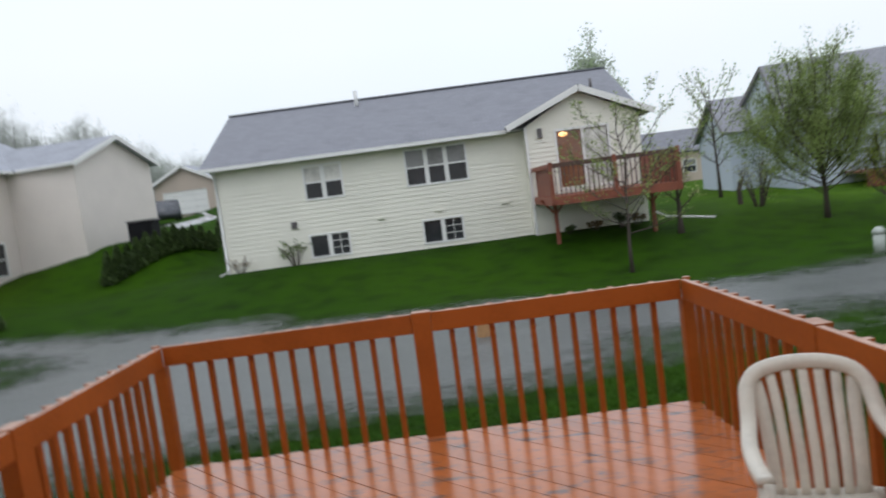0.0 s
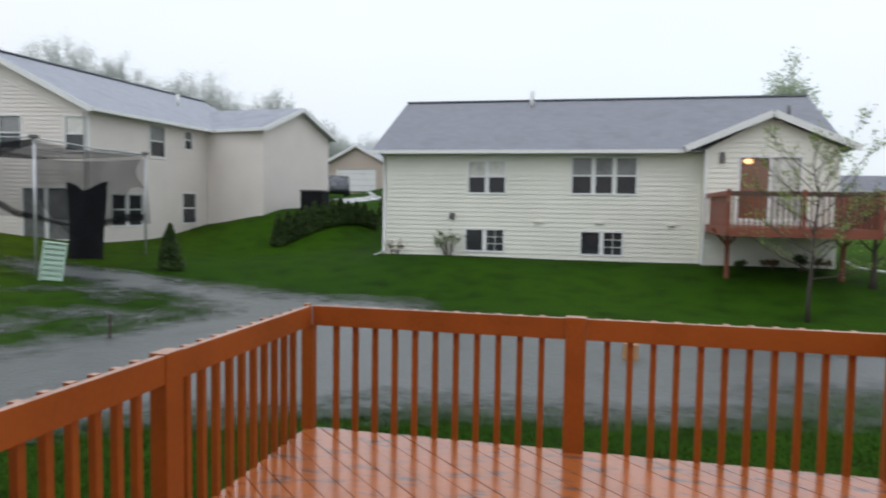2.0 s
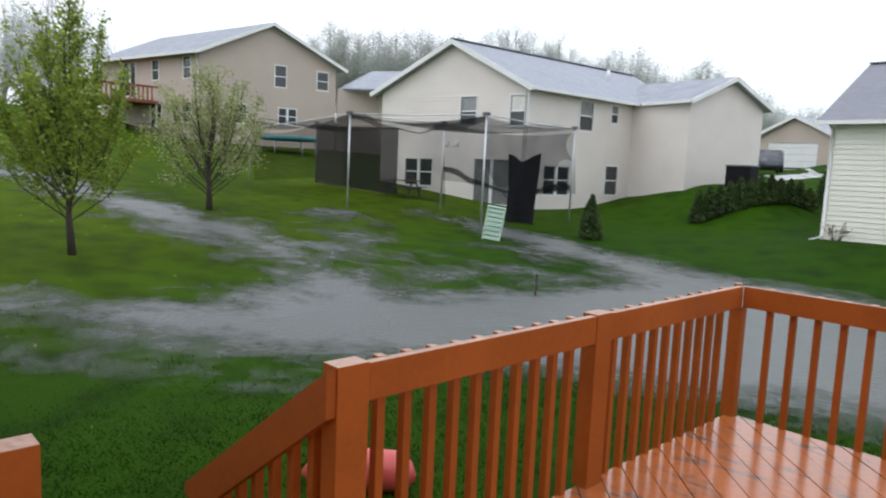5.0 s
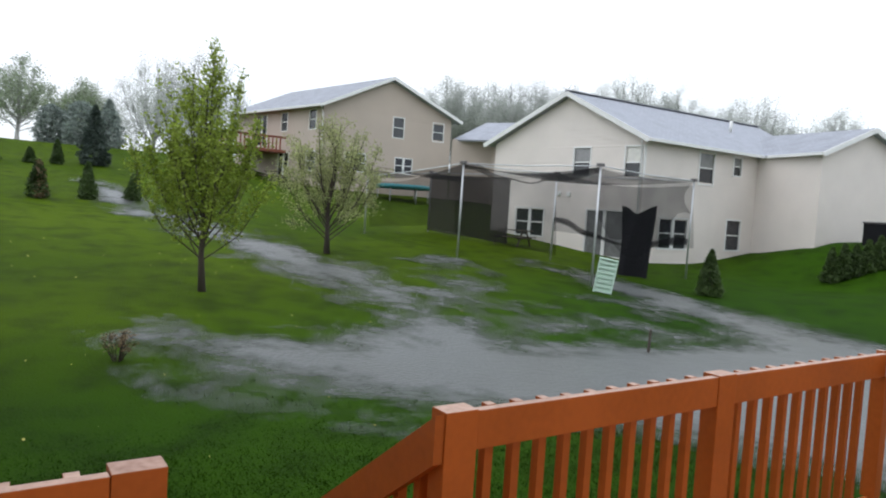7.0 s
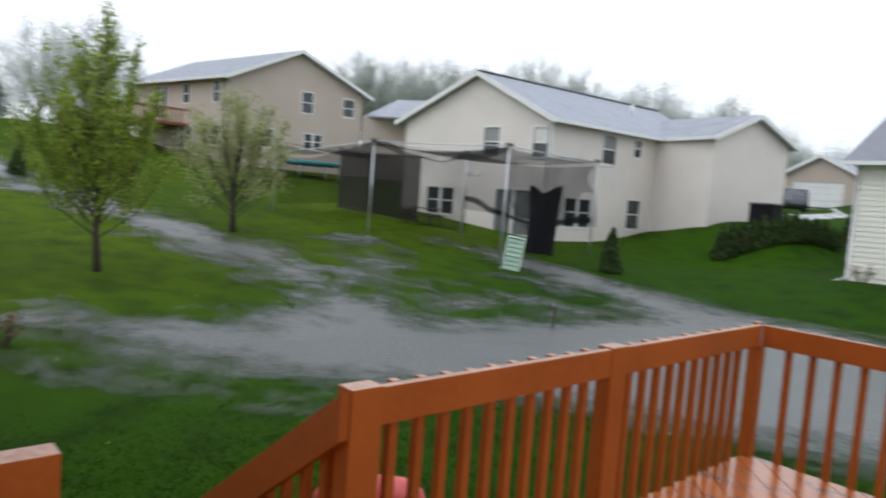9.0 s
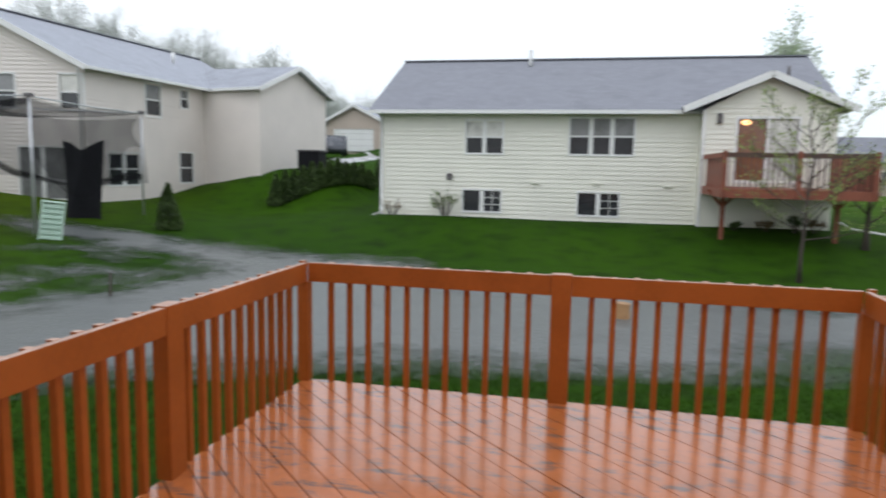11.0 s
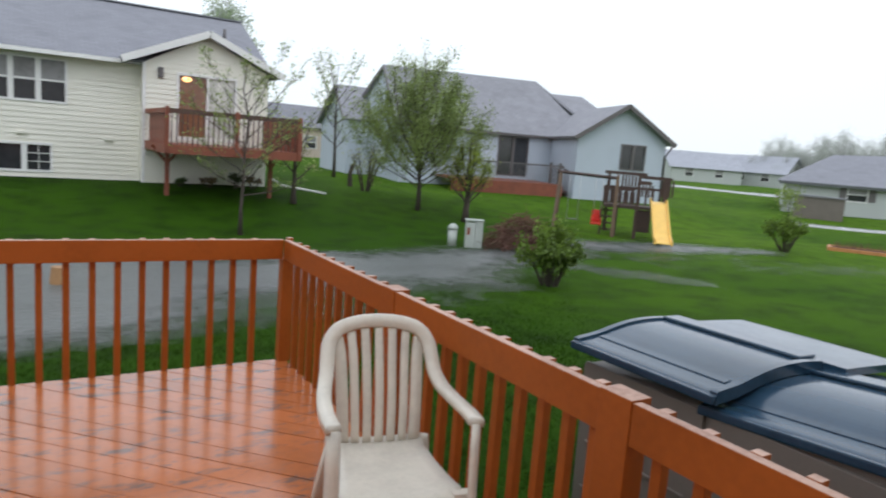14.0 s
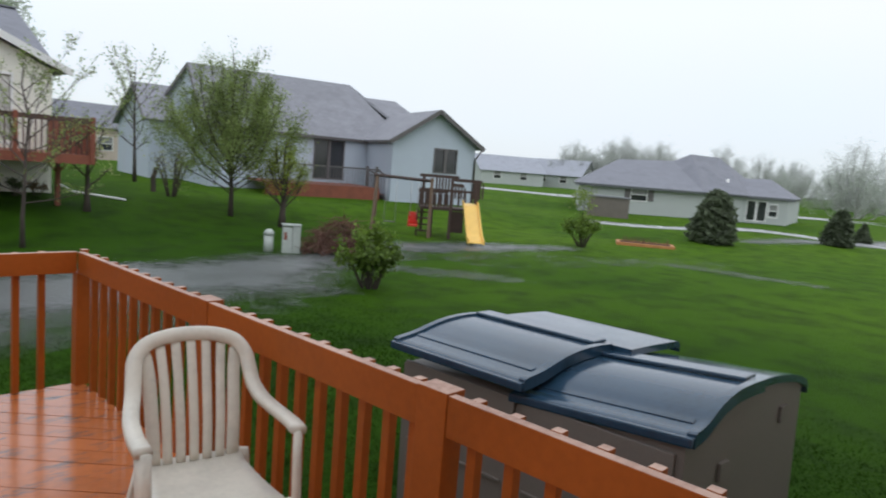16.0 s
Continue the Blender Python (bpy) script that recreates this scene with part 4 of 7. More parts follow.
box(bm, -55.6, -49.5, 13.9, 18.2, 5.25, 5.45)
balcony = part("balcony", bm, REDWOOD, h3, "reddish wooden balcony on posts")
pieces = [("balcony_rail", -55.6, -49.5, 13.85, 13.95, 6.3, 6.45), ("balcony_rail", -49.55, -49.45, 13.952, 18.2, 6.3, 6.45)]
pieces += [("balcony_picket", -55.6 + k * 0.29, -55.5 + k * 0.29, 13.92, 13.96, 5.45, 6.3) for k in range(21)]
pieces += [("balcony_picket", -49.56, -49.52, 14.1 + k * 0.3, 14.2 + k * 0.3, 5.45, 6.3) for k in range(13)]
pieces += [("balcony_post", x - 0.1, x + 0.1, 14.0, 14.2, 1.8, 5.25) for x in (-55.3, -49.7)]
for nm, x0, x1, y0, y1, z0, z1 in pieces:
    bm = bmesh.new()
    box(bm, x0, x1, y0, y1, z0, z1)
    part(nm, bm, REDWOOD, balcony)

# blue-grey ranch house beyond the trees
h4 = thing("house", (24, 32, -0.2), "blue-grey ranch house with grey roof and dark patio door", "house", "houses")
E4 = 2.85
L4, R4 = (24.9, 26.3), (29.5, 24.5)
O4 = [spot(L4, R4, 46.35, 48.12, -0.0068, 0.0254, 1.63)]
lap_wall(h4, L4, R4, -0.4, E4, SIDING_BLUE, O4, gable=(2.45, 4.55))
window(h4, L4, R4, *O4[0], units=2, hung=False, trim=DARK_TRIM)
u4 = Vector((R4[0] - L4[0], R4[1] - L4[1], 0)).normalized()
b4 = Vector((-u4.y, u4.x, 0))
K4 = (L4[0] + b4.x * 4.2, L4[1] + b4.y * 4.2)
lap_wall(h4, K4, L4, -0.4, E4, SIDING_BLUE)
M4 = (17.7, 32.41)
O4b = [spot(M4, K4, 36.43, 38.75, -0.028, 0.0249, 1.63)]
lap_wall(h4, M4, K4, -0.4, E4, SIDING_BLUE, O4b)
window(h4, M4, K4, *O4b[0], units=2, hung=False, trim=DARK_TRIM)
lap_wall(h4, R4, (R4[0] + b4.x * 9, R4[1] + b4.y * 9), -0.4, E4, SIDING_BLUE)
lap_wall(h4, (18.9, 42.0), M4, -0.4, E4, SIDING_BLUE, gable=(6.4, 6.05))
e0, e1 = Vector((*L4, E4)) - u4 * 0.35 - b4 * 0.45, Vector((*R4, E4)) + u4 * 0.35 - b4 * 0.45
gp = (e0 + e1) / 2 + Vector((0, 0, 1.85))
slab(h4, [e0 + b4 * 5.2, e0, gp, gp + b4 * 9], ROOF_BROWN)
slab(h4, [e1, e1 + b4 * 9, gp + b4 * 9, gp], ROOF_BROWN)
fascia(h4, e0, gp, e1, DARK_TRIM)
r0, r1 = Vector((18.0, 35.6, 6.2)), Vector((27.4, 33.4, 6.25))
slab(h4, [(17.2, 32.1, E4), (K4[0] + 0.6, K4[1] - 0.3, E4), (29.5, 30.5, E4 + 0.4), r1, r0], ROOF_BROWN)
slab(h4, [(31, 36, E4), (18.6, 42.4, E4), r0, r1], ROOF_BROWN)
slab(h4, [(30.6, 30.0, E4 + 0.2), (32.0, 35.5, E4 + 0.2), r1], ROOF_BROWN)
bar(h4, "gutter", (17.2, 32.0, E4 - 0.08), (K4[0] + 0.5, K4[1] - 0.35, E4 - 0.08), 0.12, 0.13, DARK_TRIM)
pipe(h4, "downspout", [e1 + Vector((-0.1, 0.1, -0.1)), Vector((*R4, E4 - 0.7)) - b4 * 0.06, Vector((*R4, -0.2)) - b4 * 0.06], 0.06, DARK_TRIM)
fascia(h4, Vector((18.55, 42.4, E4)), r0 - Vector((0.05, 0, 0)), Vector((17.15, 32.1, E4)), DARK_TRIM)
# garage wing seen past the trees on its other side


def bearing(az, d):
    return (0.2 + d * math.sin(radians(az)), -0.69 + d * math.cos(radians(az)))


lap_wall(h4, (18.1, 45.0), (16.6, 37.0), -0.4, 2.95, SIDING_BLUE, gable=(4.9, 4.95))
lap_wall(h4, (16.6, 37.0), (18.3, 36.7), -0.4, 3.0, SIDING_BLUE)
wr0, wr1 = Vector((16.9, 40.1, 5.15)), Vector((20.4, 39.6, 5.15))
slab(h4, [(16.2, 36.7, 3.0), (19.2, 36.2, 3.0), wr1, wr0], ROOF_BROWN)
slab(h4, [(21.5, 44.9, 2.9), (17.9, 45.4, 2.9), wr0, wr1], ROOF_BROWN)
fascia(h4, Vector((17.85, 45.4, 2.9)), wr0 - Vector((0.04, 0, 0)), Vector((16.15, 36.7, 3.0)), DARK_TRIM)
slab(h4, [(27.6, 36.0, 4.6), (34.5, 33.5, 4.5), (34.6, 37.0, 6.15), (28.0, 39.0, 6.15)], ROOF_BROWN)
# its low deck
bm = bmesh.new()
dm, dn = frame_of((18.6, 28.4), (24.4, 26.6))
box(bm, 0, dn, 0, 4.0, 0.2, 0.28, dm)
box(bm, 0, dn, -0.03, 0.0, -0.55, 0.28, dm)
low_deck = part("low_deck", bm, REDWOOD, h4, "low reddish wooden deck with dark rail")
bm = bmesh.new()
box(bm, 0, dn, -0.02, 0.05, 1.2, 1.27, dm)
part("deck_rail", bm, DARK_TRIM, low_deck)
for k in range(int(dn / 0.15)):
    bm = bmesh.new()
    box(bm, k * 0.15, k * 0.15 + 0.03, 0.0, 0.03, 0.28, 1.2, dm)
    part("deck_picket", bm, DARK_TRIM, low_deck)

for y in (0.6, 1.9):
    for k, (u, top) in enumerate(((dn + 0.05, 1.27), (dn + 1.25, 0.62))):
        bm = bmesh.new()
        box(bm, u - 0.06, u + 0.06, y - 0.06, y + 0.06, -0.7, top + 0.12, dm)
        part("stair_post", bm, DARK_TRIM, low_deck)
    bar(low_deck, "stair_rail", dm @ Vector((dn + 0.05, y, 1.24)), dm @ Vector((dn + 1.3, y, 0.60)), 0.06, 0.09, DARK_TRIM)
    for k in range(7):
        bm = bmesh.new()
        u = dn + 0.2 + k * 0.15
        box(bm, u, u + 0.03, y - 0.015, y + 0.015, 0.0 - 0.5 * (u - dn), 1.12 - 0.52 * (u - dn), dm)
        part("stair_picket", bm, DARK_TRIM, low_deck)
for k in range(3):
    bm = bmesh.new()
    box(bm, dn + 0.05 + k * 0.28, dn + 0.36 + k * 0.28, 0.67, 1.83, 0.06 - 0.18 * k, 0.10 - 0.18 * k, dm)
    part("stair_tread", bm, REDWOOD, low_deck)

# grey-green hip-roofed house across the open lawn
h5 = thing("house", (50, 23, -1.0), "grey-green house with dark hip roof across the lawn", "house", "houses")
E5 = 1.38


L5, M5, R5 = bearing(58.2, 50), bearing(70.6, 55.0), bearing(73.8, 56)
O5 = [spot(L5, M5, 62.55, 63.75, -0.0239, -0.0075, 1.63)]
lap_wall(h5, L5, M5, -1.4, E5, SIDING_SAGE, O5, course=0.2)
window(h5, L5, M5, *O5[0])
O5b = [spot(M5, R5, 71.2, 72.5, -0.0365, -0.0115, 1.63), spot(M5, R5, 72.72, 73.28, -0.0306, -0.0140, 1.63)]
lap_wall(h5, M5, R5, -1.4, E5, SIDING_SAGE, O5b, course=0.2)
window(h5, M5, R5, *O5b[0], units=2, hung=False)
window(h5, M5, R5, *O5b[1])
lap_wall(h5, bearing(58.0, 62), L5, -1.4, E5, SIDING_SAGE, course=0.2)
lap_wall(h5, R5, bearing(74.5, 66), -1.4, E5, SIDING_SAGE, course=0.2)
for az in (62.25, 64.05):
    a = along(L5, M5, az)
    bm = bmesh.new()
    mm, _ = frame_of(L5, M5)
    box(bm, a - 0.22, a + 0.22, -0.06, -0.02, O5[0][2], O5[0][3], mm)
    part("shutter", bm, DARK_TRIM, h5)
u5 = Vector((M5[0] - L5[0], M5[1] - L5[1], 0)).normalized()
b5 = Vector((-u5.y, u5.x, 0))
el, er = Vector((*L5, E5)) - u5 * 0.5 - b5 * 0.5, Vector((*M5, E5)) + u5 * 0.2 - b5 * 0.5
ra, rb = Vector((*bearing(61.0, 56), 3.4)), Vector((*bearing(65.3, 58), 3.65))
rc, rd = Vector((*bearing(66.5, 58), 4.25)), Vector((*bearing(68.6, 62), 4.28))
vl = Vector((*L5, E5)) + u5 * along(L5, M5, 67.8) - b5 * 0.5
slab(h5, [el, vl, rb, ra], ROOF_SLATE, 0.2)
slab(h5, [rb, vl, rc], ROOF_SLATE, 0.2)
slab(h5, [Vector((*bearing(57.6, 62), E5)), el, ra], ROOF_SLATE, 0.2)
slab(h5, [vl, er, rd, rc], ROOF_SLATE, 0.2)
slab(h5, [er, Vector((*bearing(72.4, 66), E5)), rd], ROOF_SLATE, 0.2)
ee = Vector((*R5, E5)) + u5 * 0.3 - b5 * 0.3
slab(h5, [er, ee, Vector((*bearing(72.4, 60), 2.76)), Vector((*bearing(69.9, 60), 2.68))], ROOF_SLATE, 0.2)
slab(h5, [ee, Vector((*bearing(74.6, 64), E5)), Vector((*bearing(72.4, 60), 2.76))], ROOF_SLATE, 0.2)
for az, z in ((65.3, 2.3), (69.4, 2.2)):
    x, y = bearing(az, 56.2)
    pipe(h5, "roof_vent", [(x, y, z - 0.4), (x, y, z + 0.3)], 0.12, TRIM)


# ---- trees and shrubs ----
def leaves_mesh(name, P, size, mat, flat=0.0, long=1.0, rng=None):
    """Small leaf quads at the points P with random turns."""
    n = len(P)
    a = rng.normal(size=(n, 3))
    a[:, 2] *= 1 - flat
    a /= np.linalg.norm(a, axis=1)[:, None] + 1e-9
    b = np.cross(a, rng.normal(size=(n, 3)))
    b /= np.linalg.norm(b, axis=1)[:, None] + 1e-9
    s = size * rng.uniform(0.6, 1.3, n)[:, None]
    a, b = a * s * 0.5 * long, b * s * 0.5
    V = np.stack([P - a, P - b * 0.8, P + a, P + b * 0.8], 1).reshape(-1, 3)
    return mesh_quads(name, V, mat)


def tree(name, x, y, h, w, label, leaf_mat, bark_mat, seed, r=0.06, clear=0.2, limbs=11, angle=38, leaves=5000, leaf=0.06, low_leaf=0.25, profile=0.45, jitter=0.10, group="yard trees", sink=0.06, category="tree", vase=False, subs=6, up=0.25):
    rng = np.random.RandomState(seed)
    z0 = land_at(x, y) - sink
    t = thing(name, (x, y, z0), label, category, group)
    bm = bmesh.new()
    trunk = [Vector((x + rng.normal() * 0.02 * h * k / 6, y + rng.normal() * 0.02 * h * k / 6, z0 + h * 0.93 * k / 6)) for k in range(7)]
    tube(bm, trunk, [r * (1 - 0.88 * k / 6) * (1.25 if k == 0 else 1) for k in range(7)], 7)
    pts = []

    def on_trunk(f):
        f = f * 6
        k = min(int(f), 5)
        return trunk[k].lerp(trunk[k + 1], f - k)

    for i in range(limbs):
        f = clear + (0.86 - clear) * (i + rng.uniform(0, 0.6)) / limbs
        p = on_trunk(f)
        az = i * 2.4 + rng.uniform(-0.4, 0.4)
        rise = max(1 - abs(f - profile) * 1.15, 0.18)
        reach = w / 2 * rise * rng.uniform(0.75, 1.1)
        an = radians(angle * rng.uniform(0.75, 1.2) * (1.15 - 0.5 * f))
        L = min(reach / math.sin(an), (z0 + h - p.z) / max(math.cos(an), 0.2))
        d = Vector((math.cos(az) * math.sin(an), math.sin(az) * math.sin(an), math.cos(an)))
        bend = Vector((d.x * 0.25, d.y * 0.25, -0.12)) * L
        q = [p + d * L * s + bend * (s * (1 - s)) for s in (0, 0.33, 0.66, 1.0)]
        if vase:
            p = on_trunk(clear + 0.26 * (1 - (i + 1) / limbs))
            out = math.sqrt((i + 0.6) / limbs) * (w / 2) * rng.uniform(0.85, 1.0)
            tip = Vector((x + out * math.cos(az), y + out * math.sin(az), z0 + h * (1.0 - (1 - profile) * (2 * out / w) ** 1.6) * rng.uniform(0.88, 1.0)))
            L = (tip - p).length
            side = Vector((tip.x - p.x, tip.y - p.y, 0)) * 0.32
            q = [p, p.lerp(tip, 0.33) + side * 0.8, p.lerp(tip, 0.66) + side * 0.6, tip]
            d = (tip - q[1]).normalized()
        rr = r * 0.45 * (1 - 0.6 * f)
        tube(bm, q, [rr, rr * 0.7, rr * 0.42, rr * 0.15], 5, False)
        for s in range(subs):
            u = rng.uniform(0.12 if vase else 0.25, 0.95)
            k = min(int(u * 3), 2)
            sp = q[k].lerp(q[k + 1], u * 3 - k)
            sd = (d + Vector(rng.normal(size=3) * 0.55) + Vector((0, 0, up))).normalized()
            sl = min(L, w * 0.75) * rng.uniform(0.22, 0.45) * (1.1 - 0.6 * u)
            e = sp + sd * sl
            tube(bm, [sp, sp.lerp(e, 0.5) + Vector(rng.normal(size=3) * 0.03 * sl), e], [rr * 0.35, rr * 0.22, rr * 0.08], 4, False)
            pts.append((sp, e, 1.0))
            for _ in range(2):
                v = rng.uniform(0.3, 0.9)
                tp = sp.lerp(e, v)
                te = tp + (sd + Vector(rng.normal(size=3) * 0.7)).normalized() * sl * 0.5
                tube(bm, [tp, te], [rr * 0.16, rr * 0.05], 3, False)
                pts.append((tp, te, 0.8))
        pts.append((q[1], q[3], 1.2))
    pts.append((on_trunk(0.75), trunk[6] + Vector((0, 0, h * 0.05)), 1.0))
    part("trunk", bm, bark_mat, t, smooth=True)
    if leaves:
        wts = np.array([(b - a).length * g for a, b, g in pts])
        pick = rng.choice(len(pts), leaves, p=wts / wts.sum())
        A = np.array([tuple(pts[k][0]) for k in pick])
        Bv = np.array([tuple(pts[k][1]) for k in pick])
        u = rng.uniform(low_leaf, 1.05, leaves)[:, None]
        P = A + (Bv - A) * u + rng.normal(size=(leaves, 3)) * jitter
        ob = new("crown", leaves_mesh("crown", P, leaf, leaf_mat, 0.2, 1.4, rng))
        fixed(ob, t)
    return t


def conifer(name, x, y, h, w, label, mat, seed, n=1500, leaf=0.10, skirt=0.05, tiers=0, group="evergreens", second=None, round_top=False, z=None, taper=0.8):
    """A dense evergreen: sprays set over a cone, with a dark heart of the same foliage."""
    rng = np.random.RandomState(seed)
    z0 = (land_at(x, y) if z is None else z) - 0.04
    t = thing(name, (x, y, z0), label, "shrub" if h < 3 else "tree", group)
    bm = bmesh.new()
    tube(bm, [(x, y, z0), (x, y, z0 + h * 0.9)], [0.05 * w, 0.01], 6)
    part("trunk", bm, BARK, t)
    f = rng.uniform(skirt, 1, n) ** 1.25
    if round_top:
        rad = np.sqrt(np.clip(1 - (np.abs(f - 0.42) / 0.60) ** 2.2, 0.02, 1))
    else:
        rad = (1 - f) ** taper * (0.55 + 0.45 * np.minimum(f / 0.12, 1)) + 0.03
    if tiers:
        rad *= 0.72 + 0.28 * np.abs(((f * tiers) % 1) - 1) * 1.2
    az = rng.uniform(0, 2 * np.pi, n)
    lump = 0.86 + 0.28 * np.sin(az * 5 + f * 17 + seed) * np.sin(f * 23 + az * 2)
    rr = w / 2 * rad * lump * np.sqrt(rng.uniform(0.35, 1.0, n))
    P = np.stack([x + rr * np.cos(az), y + rr * np.sin(az), z0 + f * h], 1)
    ob = new("foliage", leaves_mesh("foliage", P, leaf, mat, 0.0, 2.0, rng))
    fixed(ob, t)
    if second is not None:
        sel = rng.rand(n) < 0.5
        P2 = P[sel & (np.sin(az) + np.cos(az * 2) > 0.2)] * 1.0
        ob = new("burnt_foliage", leaves_mesh("burnt_foliage", P2 + rng.normal(size=P2.shape) * 0.03, leaf * 1.1, second, 0.0, 2.0, rng))
        fixed(ob, t)
        ob["label"] = "dry brown winter-burnt sprays"
    return t


def shrub(name, x, y, h, w, label, mat, seed, stems=14, leaves=1400, leaf=0.07, group="", low=0.3):
    rng = np.random.RandomState(seed)
    z0 = land_at(x, y) - 0.03
    t = thing(name, (x, y, z0), label, "shrub", group)
    bm = bmesh.new()
    A, Bv = [], []
    for i in range(stems):
        az, an = rng.uniform(0, 6.28), rng.uniform(0.05, 0.75)
        L = h * rng.uniform(0.7, 1.0)
        p = Vector((x + 0.10 * w * math.cos(az), y + 0.10 * w * math.sin(az), z0))
        e = p + Vector((math.cos(az) * min(math.sin(an) * L, w / 2), math.sin(az) * min(math.sin(an) * L, w / 2), max(math.cos(an), 0.75) * L))
        m = p.lerp(e, 0.5) + Vector((0, 0, 0.08 * L))
        tube(bm, [p, m, e], [0.012 * h + 0.004, 0.008 * h + 0.003, 0.003], 4, False)
        A.append(tuple(m.lerp(p, 0.5 - low))), Bv.append(tuple(e))
        for _ in range(3):
            s = m.lerp(e, rng.uniform(0, 0.8))
            q = s + Vector(rng.normal(size=3)).normalized() * 0.22 * L + Vector((0, 0, 0.08 * L))
            tube(bm, [s, q], [0.005 * h + 0.002, 0.002], 3, False)
            A.append(tuple(s)), Bv.append(tuple(q))
    part("woody_base", bm, BARK, t)
    A, Bv = np.array(A), np.array(Bv)
    k = rng.choice(len(A), leaves)
    P = A[k] + (Bv[k] - A[k]) * rng.uniform(0.1, 1.05, leaves)[:, None] + rng.normal(size=(leaves, 3)) * 0.05 * h
    ob = new("foliage", leaves_mesh("foliage", P, leaf, mat, 0.2, 1.3, rng))
    fixed(ob, t)
    return t


tree("maple_tree", -15.75, 3.6, 5.75, 3.35, "young maple in fresh yellow-green leaf on the sloping lawn", LEAF_SPRING, BARK, 11, r=0.075, clear=0.13, limbs=26, leaves=15000, leaf=0.066, profile=0.42, jitter=0.06, low_leaf=0.0, vase=True, subs=9, up=1.3)
tree("crabapple_tree", -21.0, 9.0, 4.75, 4.1, "vase-shaped tree with yellowish spring buds and bare lower limbs", LEAF_BUD, BARK, 12, r=0.095, clear=0.10, limbs=20, leaves=15000, leaf=0.056, low_leaf=0.35, profile=0.58, jitter=0.09, vase=True, subs=7)
tree("young_tree", 5.18, 17.53, 5.0, 4.4, "sparse young tree with few opening leaves before the raised deck", LEAF_PALE, BARK, 13, r=0.055, clear=0.24, limbs=20, angle=62, leaves=2600, leaf=0.050, profile=0.42, jitter=0.05, subs=8, up=0.6)
tree("pear_tree", 12.51, 20.89, 6.1, 5.5, "round-crowned tree in pale green spring leaf", LEAF_PALE, BARK, 14, r=0.085, clear=0.14, limbs=34, leaves=46000, leaf=0.049, profile=0.46, jitter=0.11, low_leaf=0.1, vase=True, subs=10)
tree("small_tree", 13.65, 19.42, 3.3, 2.0, "small dark-limbed tree with green leaf tufts on top", LEAF_SPRING, BARK, 15, r=0.13, clear=0.2, limbs=12, leaves=4200, leaf=0.048, profile=0.6, jitter=0.10, low_leaf=0.4, vase=True)
tree("budding_tree", 14.2, 33.0, 6.3, 3.4, "bare budding tree beside the blue-grey house", LEAF_PALE, BARK, 16, r=0.09, clear=0.25, limbs=15, angle=40, leaves=900, leaf=0.09, profile=0.6, jitter=0.12)
tree("pruned_tree", 7.93, 21.28, 2.8, 2.0, "small pruned dark tree beside the raised deck", LEAF_BUD, BARK, 17, r=0.10, clear=0.30, limbs=8, angle=44, leaves=350, leaf=0.07, profile=0.6, jitter=0.10)
tree("tall_tree", 12.9, 52.0, 13.2, 5.6, "tall green tree rising behind the cream house, paled by haze", LEAF_FAR_GREEN, FAR_BARK, 18, r=0.2, clear=0.2, limbs=22, leaves=9000, leaf=0.19, profile=0.55, jitter=0.3, vase=True)
bm = bmesh.new()
tube(bm, [(12.24, 26.45, -0.35), (12.22, 26.45, 0.3), (12.30, 26.4, 0.72)], [0.12, 0.10, 0.08], 8)
tube(bm, [(12.22, 26.45, 0.3), (12.42, 26.4, 0.85)], [0.07, 0.05], 6)
snag = thing("tree_stump", (12.24, 26.45, -0.3), "cut dark trunk standing in the lawn", "stump")
part("trunk", bm, BARK, snag)
shrub("shrub", 12.04, 24.45, 2.2, 1.3, "thin twiggy shrub with reddish buds", LEAF_BUD, 21, stems=16, leaves=500, leaf=0.06)
conifer("arborvitae", -13.9, 19.8, 1.6, 1.1, "dense dark green cone-shaped arborvitae", LEAF_CEDAR, 31, n=2600, leaf=0.07)
for k in range(12):
    f = k / 11
    conifer("arborvitae", -13.75 + 2.9 * f, 27.5 + 4.4 * f, 1.42 - 0.42 * f + 0.08 * math.sin(k * 2.1), 0.92, "arborvitae standing in a hedge row", LEAF_CEDAR, 40 + k, n=1500, leaf=0.085, group="hedge row", taper=0.72)
conifer("arborvitae", -10.9, 34.0, 1.75, 0.95, "taller arborvitae past the end of the hedge row", LEAF_CEDAR, 55, n=1500, leaf=0.09, group="hedge row", taper=0.55)
for k, (x, y, h, w) in enumerate(((-32.27, 3.07, 1.55, 0.9), (-47.3, 3.06, 1.5, 0.9), (-46.8, 1.63, 0.95, 0.8), (-32.7, 4.93, 1.2, 0.85), (-46.97, -0.22, 1.2, 1.05), (-32.6, -0.47, 1.15, 0.85))):
    conifer("arborvitae", x, y, h, w, "small cone-shaped arborvitae on the rising lawn", LEAF_CEDAR, 60 + k, n=1500, leaf=0.09, group="arborvitae on the slope", taper=0.62)
conifer("arborvitae", -31.9, 1.25, 1.55, 1.0, "half-brown winter-burnt arborvitae on the rising lawn", LEAF_CEDAR, 70, n=1500, leaf=0.09, group="arborvitae on the slope", second=LEAF_BROWN, taper=0.6)
conifer("spruce_tree", -48.1, 5.13, 3.8, 2.5, "blue-green spruce with tiered branches", LEAF_SPRUCE, 71, n=4200, leaf=0.13, tiers=7)
